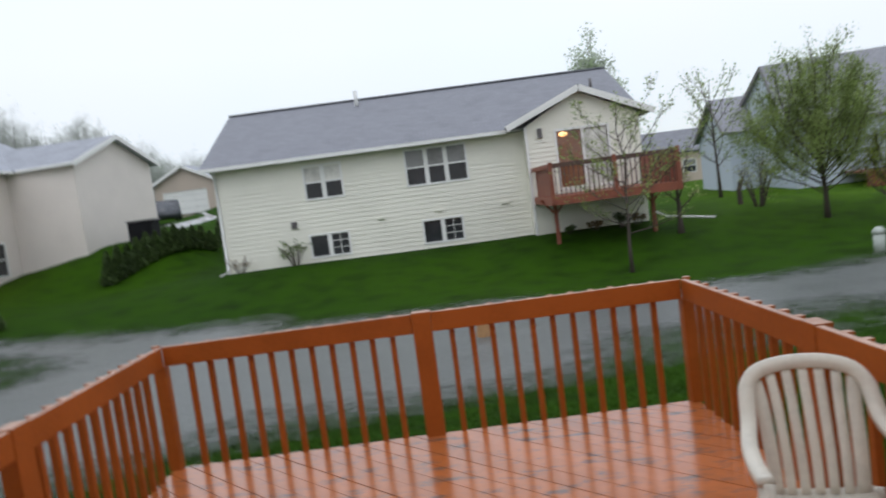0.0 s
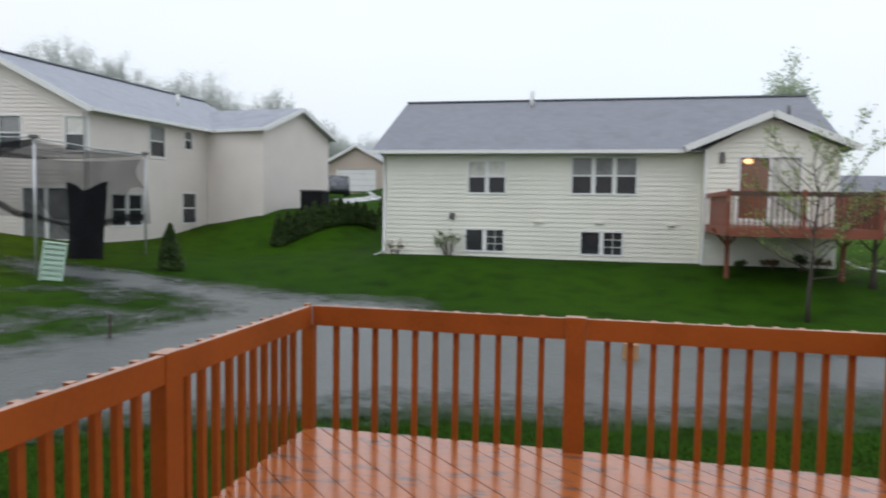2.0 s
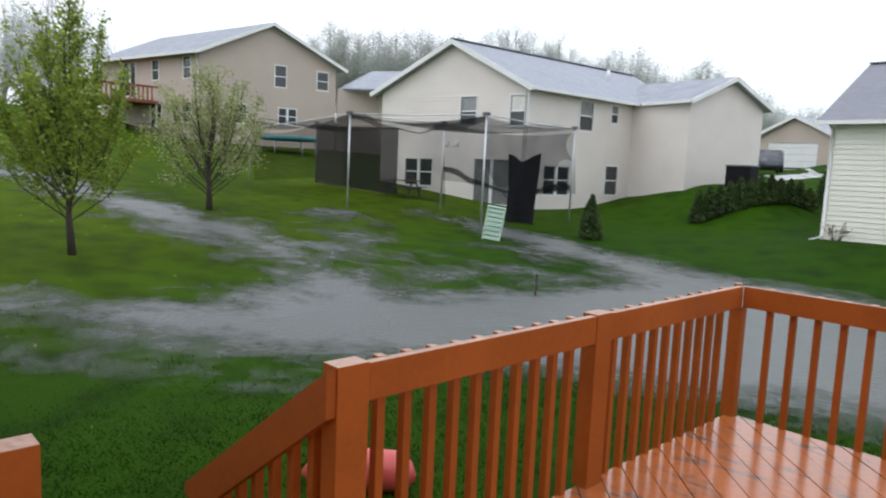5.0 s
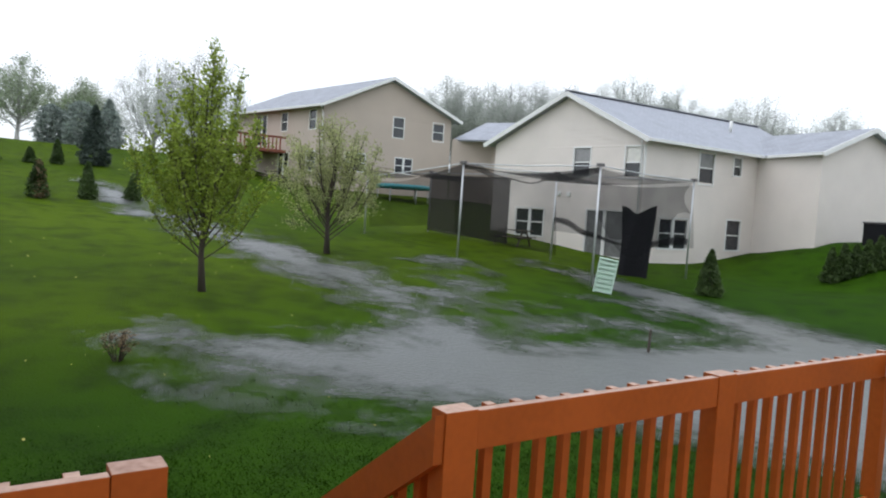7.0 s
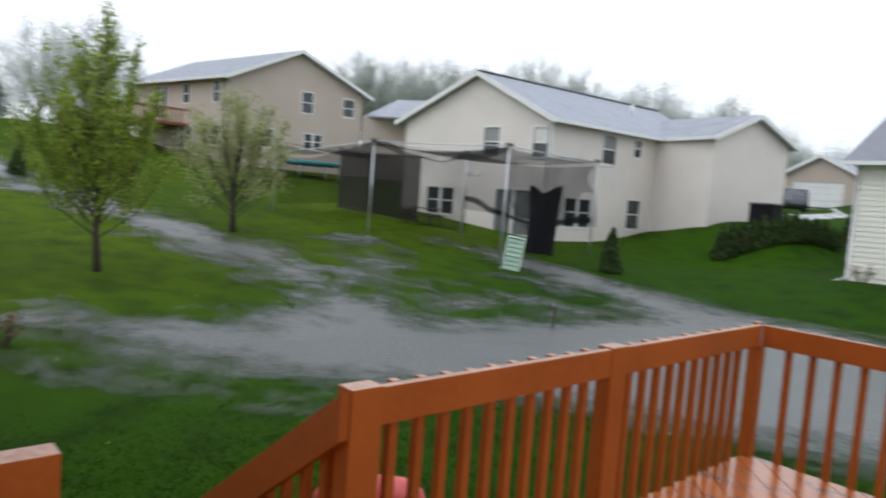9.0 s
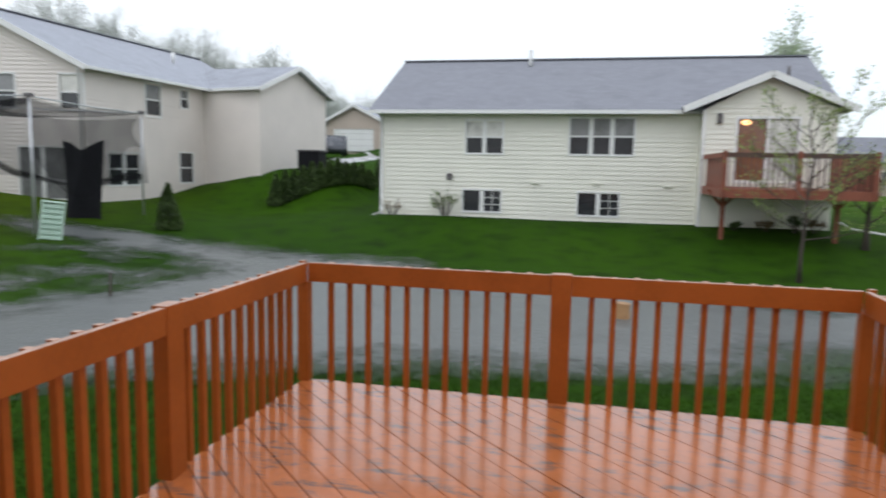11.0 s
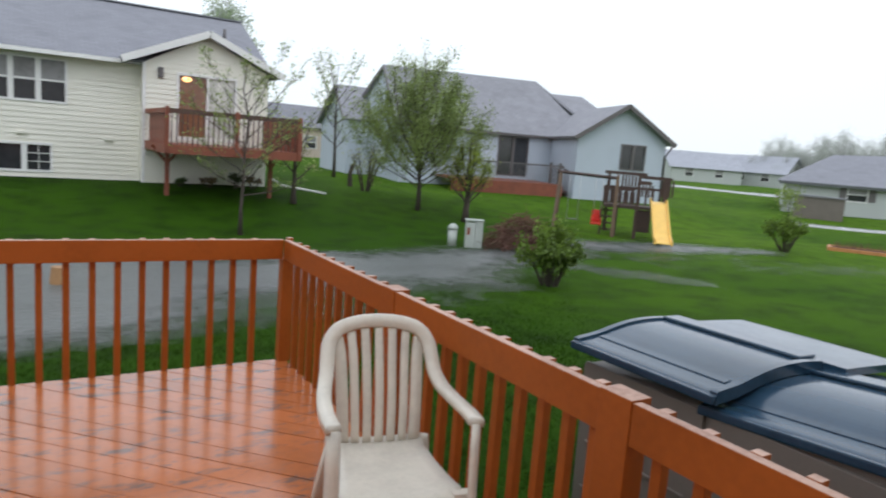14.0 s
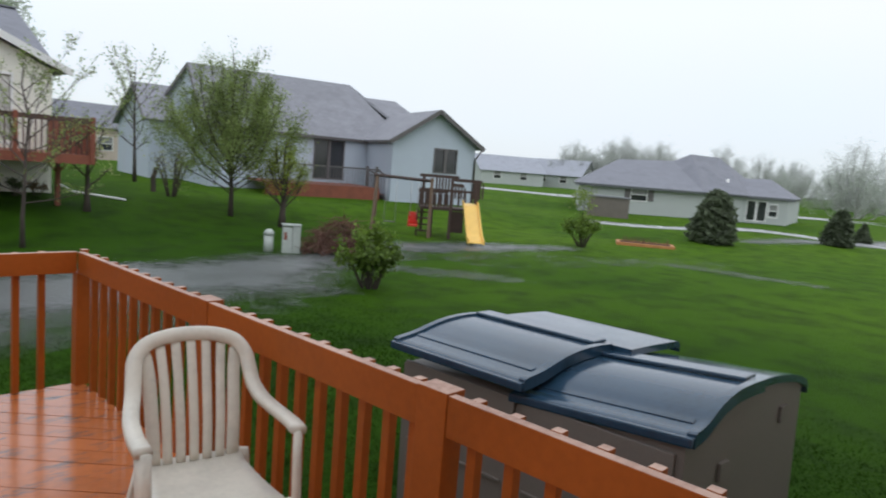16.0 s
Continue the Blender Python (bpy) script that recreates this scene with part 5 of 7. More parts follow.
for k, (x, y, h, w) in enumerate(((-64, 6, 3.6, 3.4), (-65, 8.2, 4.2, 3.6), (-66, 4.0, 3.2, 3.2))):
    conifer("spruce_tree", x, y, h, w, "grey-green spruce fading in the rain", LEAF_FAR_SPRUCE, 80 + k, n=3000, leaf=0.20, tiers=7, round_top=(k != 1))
shrub("shrub", -11.0, 1.16, 0.55, 0.42, "small twiggy tan shrub standing in wet grass", LEAF_BROWN, 22, stems=16, leaves=300, leaf=0.035)
shrub("lilac_bush", 9.73, 10.17, 1.42, 1.6, "leafy green lilac bush beside the flood", LEAF_SHRUB, 23, stems=22, leaves=2600, leaf=0.085, low=0.15)
shrub("shrub", 23.51, 13.42, 1.3, 1.3, "leafy green shrub on the open lawn", LEAF_SHRUB, 24, stems=20, leaves=1500, leaf=0.09)
tree("sapling", 23.6, 13.5, 2.5, 0.9, "thin sapling rising out of a shrub", LEAF_PALE, BARK, 25, r=0.03, clear=0.4, limbs=7, angle=35, leaves=500, leaf=0.08)
conifer("juniper", 33.58, 12.25, 2.6, 2.6, "broad grey-green juniper on the open lawn", LEAF_JUNIPER, 90, n=4200, leaf=0.17, taper=0.42)
conifer("juniper", 42.45, 8.8, 2.0, 1.9, "rounded dark green juniper by the flooded street", LEAF_JUNIPER, 91, n=3000, leaf=0.15, taper=0.42)
conifer("juniper", 48.97, 8.93, 1.2, 1.2, "small dark juniper by the flooded street", LEAF_JUNIPER, 92, n=1200, leaf=0.15)
shrub("foundation_shrub", -5.33, 24.45, 1.1, 0.9, "sparse green shrub against cream siding", LEAF_SHRUB, 26, stems=12, leaves=420, leaf=0.06)
shrub("foundation_shrub", -7.4, 24.45, 0.65, 0.9, "bare tan shrub at the house corner", LEAF_BROWN, 27, stems=12, leaves=160, leaf=0.05)
for k, (x, y, h, w) in enumerate(((4.7, 23.3, 0.35, 0.8), (5.6, 23.2, 0.45, 0.9), (6.5, 23.1, 0.6, 0.8), (7.1, 23.2, 0.55, 0.7))):
    shrub("flower_bed_plant", x, y, h, w, "low dark planting under the raised deck", LEAF_BROWN if k % 2 else LEAF_CEDAR, 28 + k, stems=12, leaves=300, leaf=0.06, group="plants under the deck")

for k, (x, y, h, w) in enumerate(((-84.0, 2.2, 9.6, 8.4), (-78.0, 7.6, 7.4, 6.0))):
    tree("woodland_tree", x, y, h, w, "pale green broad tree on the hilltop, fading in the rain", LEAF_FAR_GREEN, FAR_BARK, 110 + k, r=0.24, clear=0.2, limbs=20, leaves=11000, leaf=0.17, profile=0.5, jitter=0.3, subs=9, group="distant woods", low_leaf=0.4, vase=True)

# distant woods: budding crowns, the rain haze painted into their pale colours
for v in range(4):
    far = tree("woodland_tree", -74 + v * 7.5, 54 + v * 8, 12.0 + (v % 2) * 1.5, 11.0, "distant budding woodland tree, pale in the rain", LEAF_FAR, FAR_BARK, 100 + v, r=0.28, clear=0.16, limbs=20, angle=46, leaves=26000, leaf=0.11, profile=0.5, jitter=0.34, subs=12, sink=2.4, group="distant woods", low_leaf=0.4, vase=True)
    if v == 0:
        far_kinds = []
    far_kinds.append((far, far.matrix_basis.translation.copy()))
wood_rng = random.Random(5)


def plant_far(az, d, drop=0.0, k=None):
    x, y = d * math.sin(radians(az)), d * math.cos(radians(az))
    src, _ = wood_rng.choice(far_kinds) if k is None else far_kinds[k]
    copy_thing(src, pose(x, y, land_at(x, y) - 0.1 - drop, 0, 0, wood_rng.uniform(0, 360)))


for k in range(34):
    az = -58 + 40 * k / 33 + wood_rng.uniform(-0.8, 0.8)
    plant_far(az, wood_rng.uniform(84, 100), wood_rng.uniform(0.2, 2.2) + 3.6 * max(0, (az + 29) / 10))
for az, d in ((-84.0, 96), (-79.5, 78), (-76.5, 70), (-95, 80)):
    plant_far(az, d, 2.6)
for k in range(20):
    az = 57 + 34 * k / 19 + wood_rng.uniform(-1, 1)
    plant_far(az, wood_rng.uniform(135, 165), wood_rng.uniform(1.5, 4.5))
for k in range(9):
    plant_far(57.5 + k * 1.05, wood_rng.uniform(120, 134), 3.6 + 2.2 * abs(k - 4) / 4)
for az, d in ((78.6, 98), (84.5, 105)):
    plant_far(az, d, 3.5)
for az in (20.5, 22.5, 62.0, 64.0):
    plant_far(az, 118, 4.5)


# ---- white plastic armchair on the deck ----
CHAIR_PLASTIC = material("weathered_white_plastic", (0.62, 0.575, 0.49), 0.38, var=0.14, scale=7, fine=45, bump=0.06, bump_dist=0.003)


def ribbon(bm, pts, normals, w, t):
    """A band of width w and thickness t swept along points; normals face out of its flat side."""
    rings = []
    for i, p in enumerate(pts):
        d = (pts[min(i + 1, len(pts) - 1)] - pts[max(i - 1, 0)]).normalized()
        n = (normals[i] - d * normals[i].dot(d)).normalized()
        s = d.cross(n)
        prof = [(0.5, 0.15), (0.42, 0.5), (-0.42, 0.5), (-0.5, 0.15), (-0.5, -0.35), (0.5, -0.35)]
        rings.append([bm.verts.new(p + s * (a * w) + n * (b * t)) for a, b in prof])
    k = 6
    for r0, r1 in zip(rings, rings[1:]):
        for j in range(k):
            bm.faces.new((r0[j], r0[(j + 1) % k], r1[(j + 1) % k], r1[j]))
    bm.faces.new(rings[0][::-1])
    bm.faces.new(rings[-1])


def smooth_path(pts, n):
    out = []
    P = [Vector(p) for p in pts]
    for i in range(len(P) - 1):
        p0, p1, p2, p3 = P[max(i - 1, 0)], P[i], P[i + 1], P[min(i + 2, len(P) - 1)]
        for k in range(n):
            t = k / n
            out.append(0.5 * ((2 * p1) + (p2 - p0) * t + (2 * p0 - 5 * p1 + 4 * p2 - p3) * t * t + (3 * p1 - p0 - 3 * p2 + p3) * t ** 3))
    out.append(P[-1])
    return out


chair = thing("plastic_chair", (0, 0, 0), "weathered white plastic armchair with slatted back on the wet deck", "chair")
half = [(0.262, -0.215, 0.640), (0.267, -0.13, 0.638), (0.264, -0.03, 0.634), (0.256, 0.08, 0.634), (0.242, 0.17, 0.648), (0.228, 0.232, 0.690), (0.222, 0.272, 0.745), (0.212, 0.305, 0.797), (0.172, 0.330, 0.845), (0.098, 0.343, 0.870), (0, 0.347, 0.878)]
loop = half + [(-x, y, z) for x, y, z in half[-2::-1]]
path = smooth_path(loop, 3)
nrm = []
for p in path:
    back = max(0.0, min(1.0, (p.y - 0.10) / 0.15))
    nrm.append(Vector((0, -0.95, 0.3)) * back + Vector((0.15 * (1 if p.x > 0 else -1), 0, 1)) * (1 - back))
bm = bmesh.new()
ribbon(bm, path, nrm, 0.058, 0.034)
part("arm_and_back_rim", bm, CHAIR_PLASTIC, chair, smooth=True)
for k in range(7):
    f = k / 3 - 1
    xb, xt = 0.150 * f, 0.178 * f
    zt = 0.868 - 0.045 * f * f - 0.012
    bm = bmesh.new()
    pts = smooth_path([(xb, 0.210, 0.395), (xb * 1.04, 0.233, 0.55), (xb * 1.1, 0.29, 0.73), (xt, 0.20 + 0.325 * (zt - 0.43), zt)], 3)
    ribbon(bm, pts, [Vector((0, -1, 0.25))] * len(pts), 0.036 if abs(f) < 0.99 else 0.05, 0.014)
    part("back_slat", bm, CHAIR_PLASTIC, chair, smooth=True)
bm = bmesh.new()
rows = []
for j in range(9):
    v = j / 8
    y = -0.245 + 0.475 * v
    hw = 0.235 - 0.05 * v
    z = 0.388 - 0.016 * math.sin(math.pi * v) - (0.03 * (1 - v / 0.15) ** 2 if v < 0.15 else 0) + (0.03 * ((v - 0.88) / 0.12) if v > 0.88 else 0)
    rows.append([(hw * (i / 4 - 1), y, z - 0.010 * (1 - (i / 4 - 1) ** 2)) for i in range(9)])
top = [[bm.verts.new(p) for p in r] for r in rows]
bot = [[bm.verts.new((x, y, z - 0.018)) for x, y, z in r] for r in rows]
for j in range(8):
    for i in range(8):
        bm.faces.new((top[j][i], top[j][i + 1], top[j + 1][i + 1], top[j + 1][i]))
        bm.faces.new((bot[j][i], bot[j + 1][i], bot[j + 1][i + 1], bot[j][i + 1]))
for i in range(8):
    bm.faces.new((top[0][i], bot[0][i], bot[0][i + 1], top[0][i + 1]))
    bm.faces.new((top[8][i], top[8][i + 1], bot[8][i + 1], bot[8][i]))
for j in range(8):
    bm.faces.new((top[j][0], top[j + 1][0], bot[j + 1][0], bot[j][0]))
    bm.faces.new((top[j][8], bot[j][8], bot[j + 1][8], top[j + 1][8]))
part("seat", bm, CHAIR_PLASTIC, chair, smooth=True)
for s in (-1, 1):
    bm = bmesh.new()
    pts = [Vector(p) for p in ((0.262 * s, -0.205, 0.635), (0.260 * s, -0.215, 0.50), (0.260 * s, -0.235, 0.25), (0.276 * s, -0.262, 0.0))]
    ribbon(bm, pts, [Vector((s, -0.6, 0))] * 4, 0.058, 0.030)
    part("leg", bm, CHAIR_PLASTIC, chair, smooth=True)
    bm = bmesh.new()
    pts = [Vector(p) for p in ((0.19 * s, 0.215, 0.41), (0.215 * s, 0.25, 0.25), (0.245 * s, 0.31, 0.0))]
    ribbon(bm, pts, [Vector((s * 0.5, 0.9, 0))] * 3, 0.055, 0.028)
    part("leg", bm, CHAIR_PLASTIC, chair, smooth=True)
    bm = bmesh.new()
    box(bm, min(0.19 * s, 0.262 * s), max(0.19 * s, 0.262 * s), -0.235, -0.19, 0.345, 0.375)
    part("seat_bracket", bm, CHAIR_PLASTIC, chair)
chair.matrix_basis = pose(1.425, 1.535, 0.002, 0, 0, -14)
for o in chair.children:
    o.matrix_parent_inverse = Matrix.Identity(4)

# ---- resin storage shed with sliding lids, beside the deck ----
BIN_BODY = material("taupe_resin", (0.17, 0.145, 0.125), 0.5, var=0.12, scale=2, fine=60, bump=0.12, bump_dist=0.003)
BIN_LID = material("wet_blue_green_resin", (0.022, 0.052, 0.088), 0.16, var=0.25, scale=3, fine=30, bump=0.06, bump_dist=0.004, coat=0.3)
shed = thing("storage_shed", (3.95, 1.45, -0.66), "taupe resin storage shed with wet blue-grey sliding lids beside the deck", "storage shed")
END = [(3.22, -0.70), (4.76, -0.70), (4.76, 0.47), (4.60, 0.54), (4.40, 0.574), (4.05, 0.582), (3.72, 0.590), (3.55, 0.560), (3.40, 0.505), (3.22, 0.44)]
bm = bmesh.new()
prism(bm, END, 1.96, Matrix.Translation((0, 0.46, 0)))
for v in bm.verts:
    if v.co.y > 1.0 and v.co.z > 0.42:
        v.co.z -= 0.13 if v.co.z > 0.47 else 0.07
body = part("body", bm, BIN_BODY, shed)
for y0, y1 in ((0.50, 1.42), (1.46, 2.38)):
    bm = bmesh.new()
    box(bm, 3.195, 3.219, y0, y1, -0.62, 0.40, bev=0.006)
    dr = part("door", bm, BIN_BODY, shed)
    for z in (-0.42, -0.12, 0.18):
        bm = bmesh.new()
        box(bm, 3.180, 3.194, y0 + 0.06, y1 - 0.06, z, z + 0.02, bev=0.004)
        part("rib", bm, BIN_BODY, dr)
for x, z in ((3.65, 0.22), (4.45, 0.36)):
    bm = bmesh.new()
    box(bm, x - 0.05, x + 0.05, 0.440, 0.459, z - 0.05, z + 0.05, bev=0.006)
    part("latch_boss", bm, BIN_BODY, shed)
FRONT = [(3.20, 0.500), (3.23, 0.520), (3.30, 0.532), (3.37, 0.552), (3.46, 0.594), (3.58, 0.630), (3.72, 0.648), (3.88, 0.650), (4.02, 0.645)]
REAR = [(4.02, 0.646), (4.20, 0.640), (4.40, 0.618), (4.60, 0.585), (4.78, 0.530), (4.82, 0.48)]
FLAT_FRONT = [(3.13, 0.470), (3.16, 0.492), (3.25, 0.505), (3.34, 0.520), (3.45, 0.548), (3.58, 0.574), (3.73, 0.588), (3.88, 0.588), (4.02, 0.580)]
FLAT_REAR = [(4.02, 0.586), (4.20, 0.584), (4.35, 0.579), (4.50, 0.572), (4.64, 0.562), (4.67, 0.53)]


def finer(prof, n=4):
    return [(p.x, p.z) for p in smooth_path([(x, 0, z) for x, z in prof], n)]


FRONT, REAR, FLAT_FRONT, FLAT_REAR = (finer(v) for v in (FRONT, REAR, FLAT_FRONT, FLAT_REAR))


def lid(name, prof, y0, y1, dz, drop, t=0.022):
    bm = bmesh.new()
    pts = prof + [(x, z - t) for x, z in prof[::-1]]
    prism(bm, [(x, z + dz) for x, z in pts], y1 - y0, Matrix.Translation((0, y0, 0)))
    return part(name, sag(bm, drop), BIN_LID, shed)


def sag(bm, drop):
    """The pushed-back lid sits lower where it runs under its neighbour."""
    for v in bm.verts:
        v.co.z -= drop * (v.co.y - 0.42)
    return bm


for y0, y1, dz, ends, fp, rp, back, drop in ((0.42, 1.50, -0.014, (0.42,), FRONT, REAR, 0.0, 0.075), (1.36, 2.46, 0.036, (1.36, 2.42), FLAT_FRONT, FLAT_REAR, 0.16, 0.0)):
    fl = lid("lid_front", fp, y0, y1, dz, drop)
    rl = lid("lid_rear", rp, y0 + 0.02 - back, y1 + 0.03 - back, dz, drop, 0.045)
    for e in ends:
        bm = bmesh.new()
        prof = fp[3:]
        prism(bm, [(x, z + dz + 0.014) for x, z in prof] + [(x, z + dz - 0.055) for x, z in prof[::-1]], 0.045, Matrix.Translation((0, e - 0.004, 0)))
        part("arched_rim", sag(bm, drop), BIN_LID, fl)
    bm = bmesh.new()
    box(bm, fp[0][0] - 0.012, fp[0][0] + 0.02, y0, y1, fp[0][1] - 0.035 + dz, fp[0][1] + 0.016 + dz, bev=0.012)
    part("lip", sag(bm, drop), BIN_LID, fl)
    zc = fp[-1][1] + dz
    bm = bmesh.new()
    box(bm, 3.90, 4.05, y0 + 0.06, y1 - 0.03, zc + 0.009, zc + 0.030, bev=0.008)
    part("hinge_strip", sag(bm, drop), BIN_LID, rl)
    bm = bmesh.new()
    ca, cb = fp[10], fp[12]
    prism(bm, [(ca[0], ca[1] + 0.006 + dz), (cb[0], cb[1] + 0.006 + dz), (cb[0], cb[1] - 0.01 + dz), (ca[0], ca[1] - 0.01 + dz)], y1 - y0 - 0.14, Matrix.Translation((0, y0 + 0.07, 0)))
    part("crease", sag(bm, drop), BIN_LID, fl)

pivot = Vector((3.14, 0.43, -0.66))
tilt = Matrix.Translation(pivot) @ pose(0, 0, 0, -1.2, 0, -2.4) @ Matrix.Translation(-pivot)
shed.matrix_basis = tilt @ shed.matrix_basis

# ---- netted batting cage on steel poles ----
NET = bpy.data.materials.new("black_netting")
NET.use_nodes = True
_N, _L = NET.node_tree.nodes, NET.node_tree.links
_N.clear()
_o, _m, _t, _d = _N.new("ShaderNodeOutputMaterial"), _N.new("ShaderNodeMixShader"), _N.new("ShaderNodeBsdfTransparent"), _N.new("ShaderNodeBsdfDiffuse")
_d.inputs["Color"].default_value = (0.02, 0.02, 0.022, 1)
_tc, _nz, _mr = _N.new("ShaderNodeTexCoord"), _N.new("ShaderNodeTexNoise"), _N.new("ShaderNodeMapRange")
_nz.inputs["Scale"].default_value = 0.8
_L.new(_tc.outputs["Object"], _nz.inputs["Vector"])
_L.new(_nz.outputs["Fac"], _mr.inputs["Value"])
_mr.inputs["To Min"].default_value, _mr.inputs["To Max"].default_value = 0.22, 0.58
_L.new(_mr.outputs[0], _m.inputs["Fac"])
_L.new(_t.outputs[0], _m.inputs[1])
_L.new(_d.outputs[0], _m.inputs[2])
_L.new(_m.outputs[0], _o.inputs["Surface"])
NET_DENSE = NET.copy()
NET_DENSE.name = "gathered_black_netting"
for _n in NET_DENSE.node_tree.nodes:
    if _n.bl_idname == "ShaderNodeMapRange":
        _n.inputs["To Min"].default_value, _n.inputs["To Max"].default_value = 0.42, 0.78
TARP = material("black_tarp", (0.010, 0.010, 0.012), 0.7, var=0.4, scale=2.5, fine=14, bump=0.5, bump_dist=0.05, spec=0.15)
SCREEN = material("dark_windscreen", (0.026, 0.022, 0.021), 0.8, var=0.25, scale=3, fine=30, bump=0.2)
_N, _L, _p = nodes_of(SCREEN)
_tr, _ms = _N.new("ShaderNodeBsdfTransparent"), _N.new("ShaderNodeMixShader")
_ms.inputs["Fac"].default_value = 0.85
_L.new(_tr.outputs[0], _ms.inputs[1])
_L.new(_p.outputs[0], _ms.inputs[2])
_L.new(_ms.outputs[0], _N["Material Output"].inputs["Surface"])
cage = thing("batting_cage", (-20, 17, -0.3), "netted batting cage on pale steel poles with a black backstop", "batting cage")
TOP = 3.45
poles = {"b": (-15.84, 16.19), "a": (-20.64, 14.09), "d": (-25.88, 12.9), "c": (-16.75, 22.4), "e": (-20.47, 18.63), "f": (-27.6, 17.2)}
for k, (x, y) in poles.items():
    ztop = 2.95 if k == "d" else TOP
    po = pipe(cage, "pole", [(x, y, land_at(x, y) - 0.1), (x + 0.03, y, ztop)], 0.035, METAL)
    bm = bmesh.new()
    box(bm, x - 0.09, x + 0.13, y - 0.09, y + 0.09, ztop - 0.05, ztop + 0.06, bev=0.02)
    part("clamp", bm, DARK_TRIM, po)
for p, q in (("b", "a"), ("a", "d"), ("b", "c"), ("c", "e"), ("e", "f"), ("a", "e"), ("d", "f")):
    (x0, y0), (x1, y1) = poles[p], poles[q]
    z0, z1 = (2.9 if p == "d" else TOP - 0.02), (2.9 if q == "d" else TOP - 0.02)
    pipe(cage, "top_rail", [(x0, y0, z0), ((x0 + x1) / 2, (y0 + y1) / 2, (z0 + z1) / 2 - 0.05), (x1, y1, z1)], 0.022, METAL, 6)


def sheet(name, fn, nu, nv, mat, label=""):
    bm = bmesh.new()
    g = [[bm.verts.new(fn(i / nu, j / nv)) for i in range(nu + 1)] for j in range(nv + 1)]
    for j in range(nv):
        for i in range(nu):
            bm.faces.new((g[j][i], g[j][i + 1], g[j + 1][i + 1], g[j + 1][i]))
    return part(name, bm, mat, cage, label, True)


def lerp2(a, b, t):
    return a[0] + (b[0] - a[0]) * t, a[1] + (b[1] - a[1]) * t


def roof_net(p0, p1, p2, p3, sag):
    def fn(u, v):
        a, b = lerp2(p0, p1, u), lerp2(p3, p2, u)
        x, y = lerp2(a, b, v)
        return (x, y, TOP - 0.06 - sag * math.sin(math.pi * u) * (0.75 + 0.25 * math.sin(math.pi * v)) - 0.12 * math.sin(math.pi * v))
    return fn


sheet("roof_net", roof_net(poles["b"], poles["a"], poles["e"], poles["c"], 0.30), 14, 6, NET)
sheet("roof_net", roof_net(poles["a"], poles["d"], poles["f"], poles["e"], 0.30), 14, 6, NET)


def hung(p, q, top0, top1, low, wave=0.15):
    def fn(u, v):
        x, y = lerp2(p, q, u)
        zt = top0 + (top1 - top0) * u - 0.28 * math.sin(math.pi * u)
        zb = low + land_at(x, y)
        return (x + wave * math.sin(u * 9 + v * 2) * v, y + wave * math.cos(u * 7) * v, zt + (zb - zt) * v)
    return fn


sheet("side_net", hung(poles["e"], poles["f"], TOP, TOP, 0.2), 14, 6, NET)
sheet("side_net", hung(poles["c"], poles["e"], TOP - 0.2, TOP, 1.2), 14, 6, NET)
sheet("side_net", hung(poles["d"], poles["f"], 2.8, TOP, 0.3), 10, 6, NET)
sheet("end_net", lambda u, v: (poles["b"][0] + (poles["c"][0] - poles["b"][0]) * u, poles["b"][1] + (poles["c"][1] - poles["b"][1]) * u - 0.5 * math.sin(math.pi * v) * u, 3.35 - v * (0.5 + 2.4 * math.sin(math.pi * min(u + 0.15, 1) * 0.9)) - 0.1 * math.sin(6 * u)), 12, 8, NET)
sheet("edge_net", hung(poles["b"], poles["a"], TOP - 0.05, TOP - 0.05, 3.35, 0.03), 16, 3, NET_DENSE)
sheet("edge_net", hung(poles["a"], poles["d"], TOP - 0.05, 2.9, 2.75, 0.03), 16, 3, NET_DENSE)


def gathered(p, q, z0, z1, hgt):
    def fn(u, v):
        x, y = lerp2(p, q, u)
        z = land_at(x, y) + z0 + (z1 - z0) * u - 0.45 * math.sin(math.pi * u) + 0.04 * math.sin(u * 23)
        return (x + 0.1 * math.sin(u * 17), y + 0.1 * math.sin(u * 13 + v), z + hgt * v * (0.6 + 0.4 * math.sin(u * 9)))
    return fn


sheet("gathered_net", gathered(poles["e"], poles["c"], 1.55, 1.35, 0.32), 20, 3, NET_DENSE)
sheet("gathered_net", gathered(poles["e"], poles["c"], 1.60, 1.40, 0.2), 20, 3, NET_DENSE)
sheet("gathered_net", gathered(poles["b"], poles["a"], 3.75, 3.35, 0.25), 20, 3, NET_DENSE)


def backstop(u, v):
    x, y = lerp2((-17.6, 19.4), (-16.7, 20.2), u)
    zt = 2.25 - 0.30 * math.sin(math.pi * u) ** 2 + 0.08 * u
    zb = land_at(x, y) + 0.02
    return (x + 0.06 * math.sin(u * 11) * v, y + 0.10 * math.sin(u * 8 + v * 3), zt + (zb - zt) * v)


sheet("backstop", backstop, 14, 8, TARP, "black vinyl backstop curtain")


def screen(u, v):
    x, y = lerp2((-27.2, 16.9), (-23.6, 18.8), u)
    return (x, y + 0.05 * math.sin(u * 20), 3.30 + (land_at(x, y) + 0.12 - 3.30) * v)


sheet("windscreen", screen, 14, 4, SCREEN, "dark woven windscreen panel")

# picnic bench by the cage
TIMBER = material("dark_weathered_timber", (0.10, 0.075, 0.06), 0.75, var=0.3, scale=4, fine=30, bump=0.3)


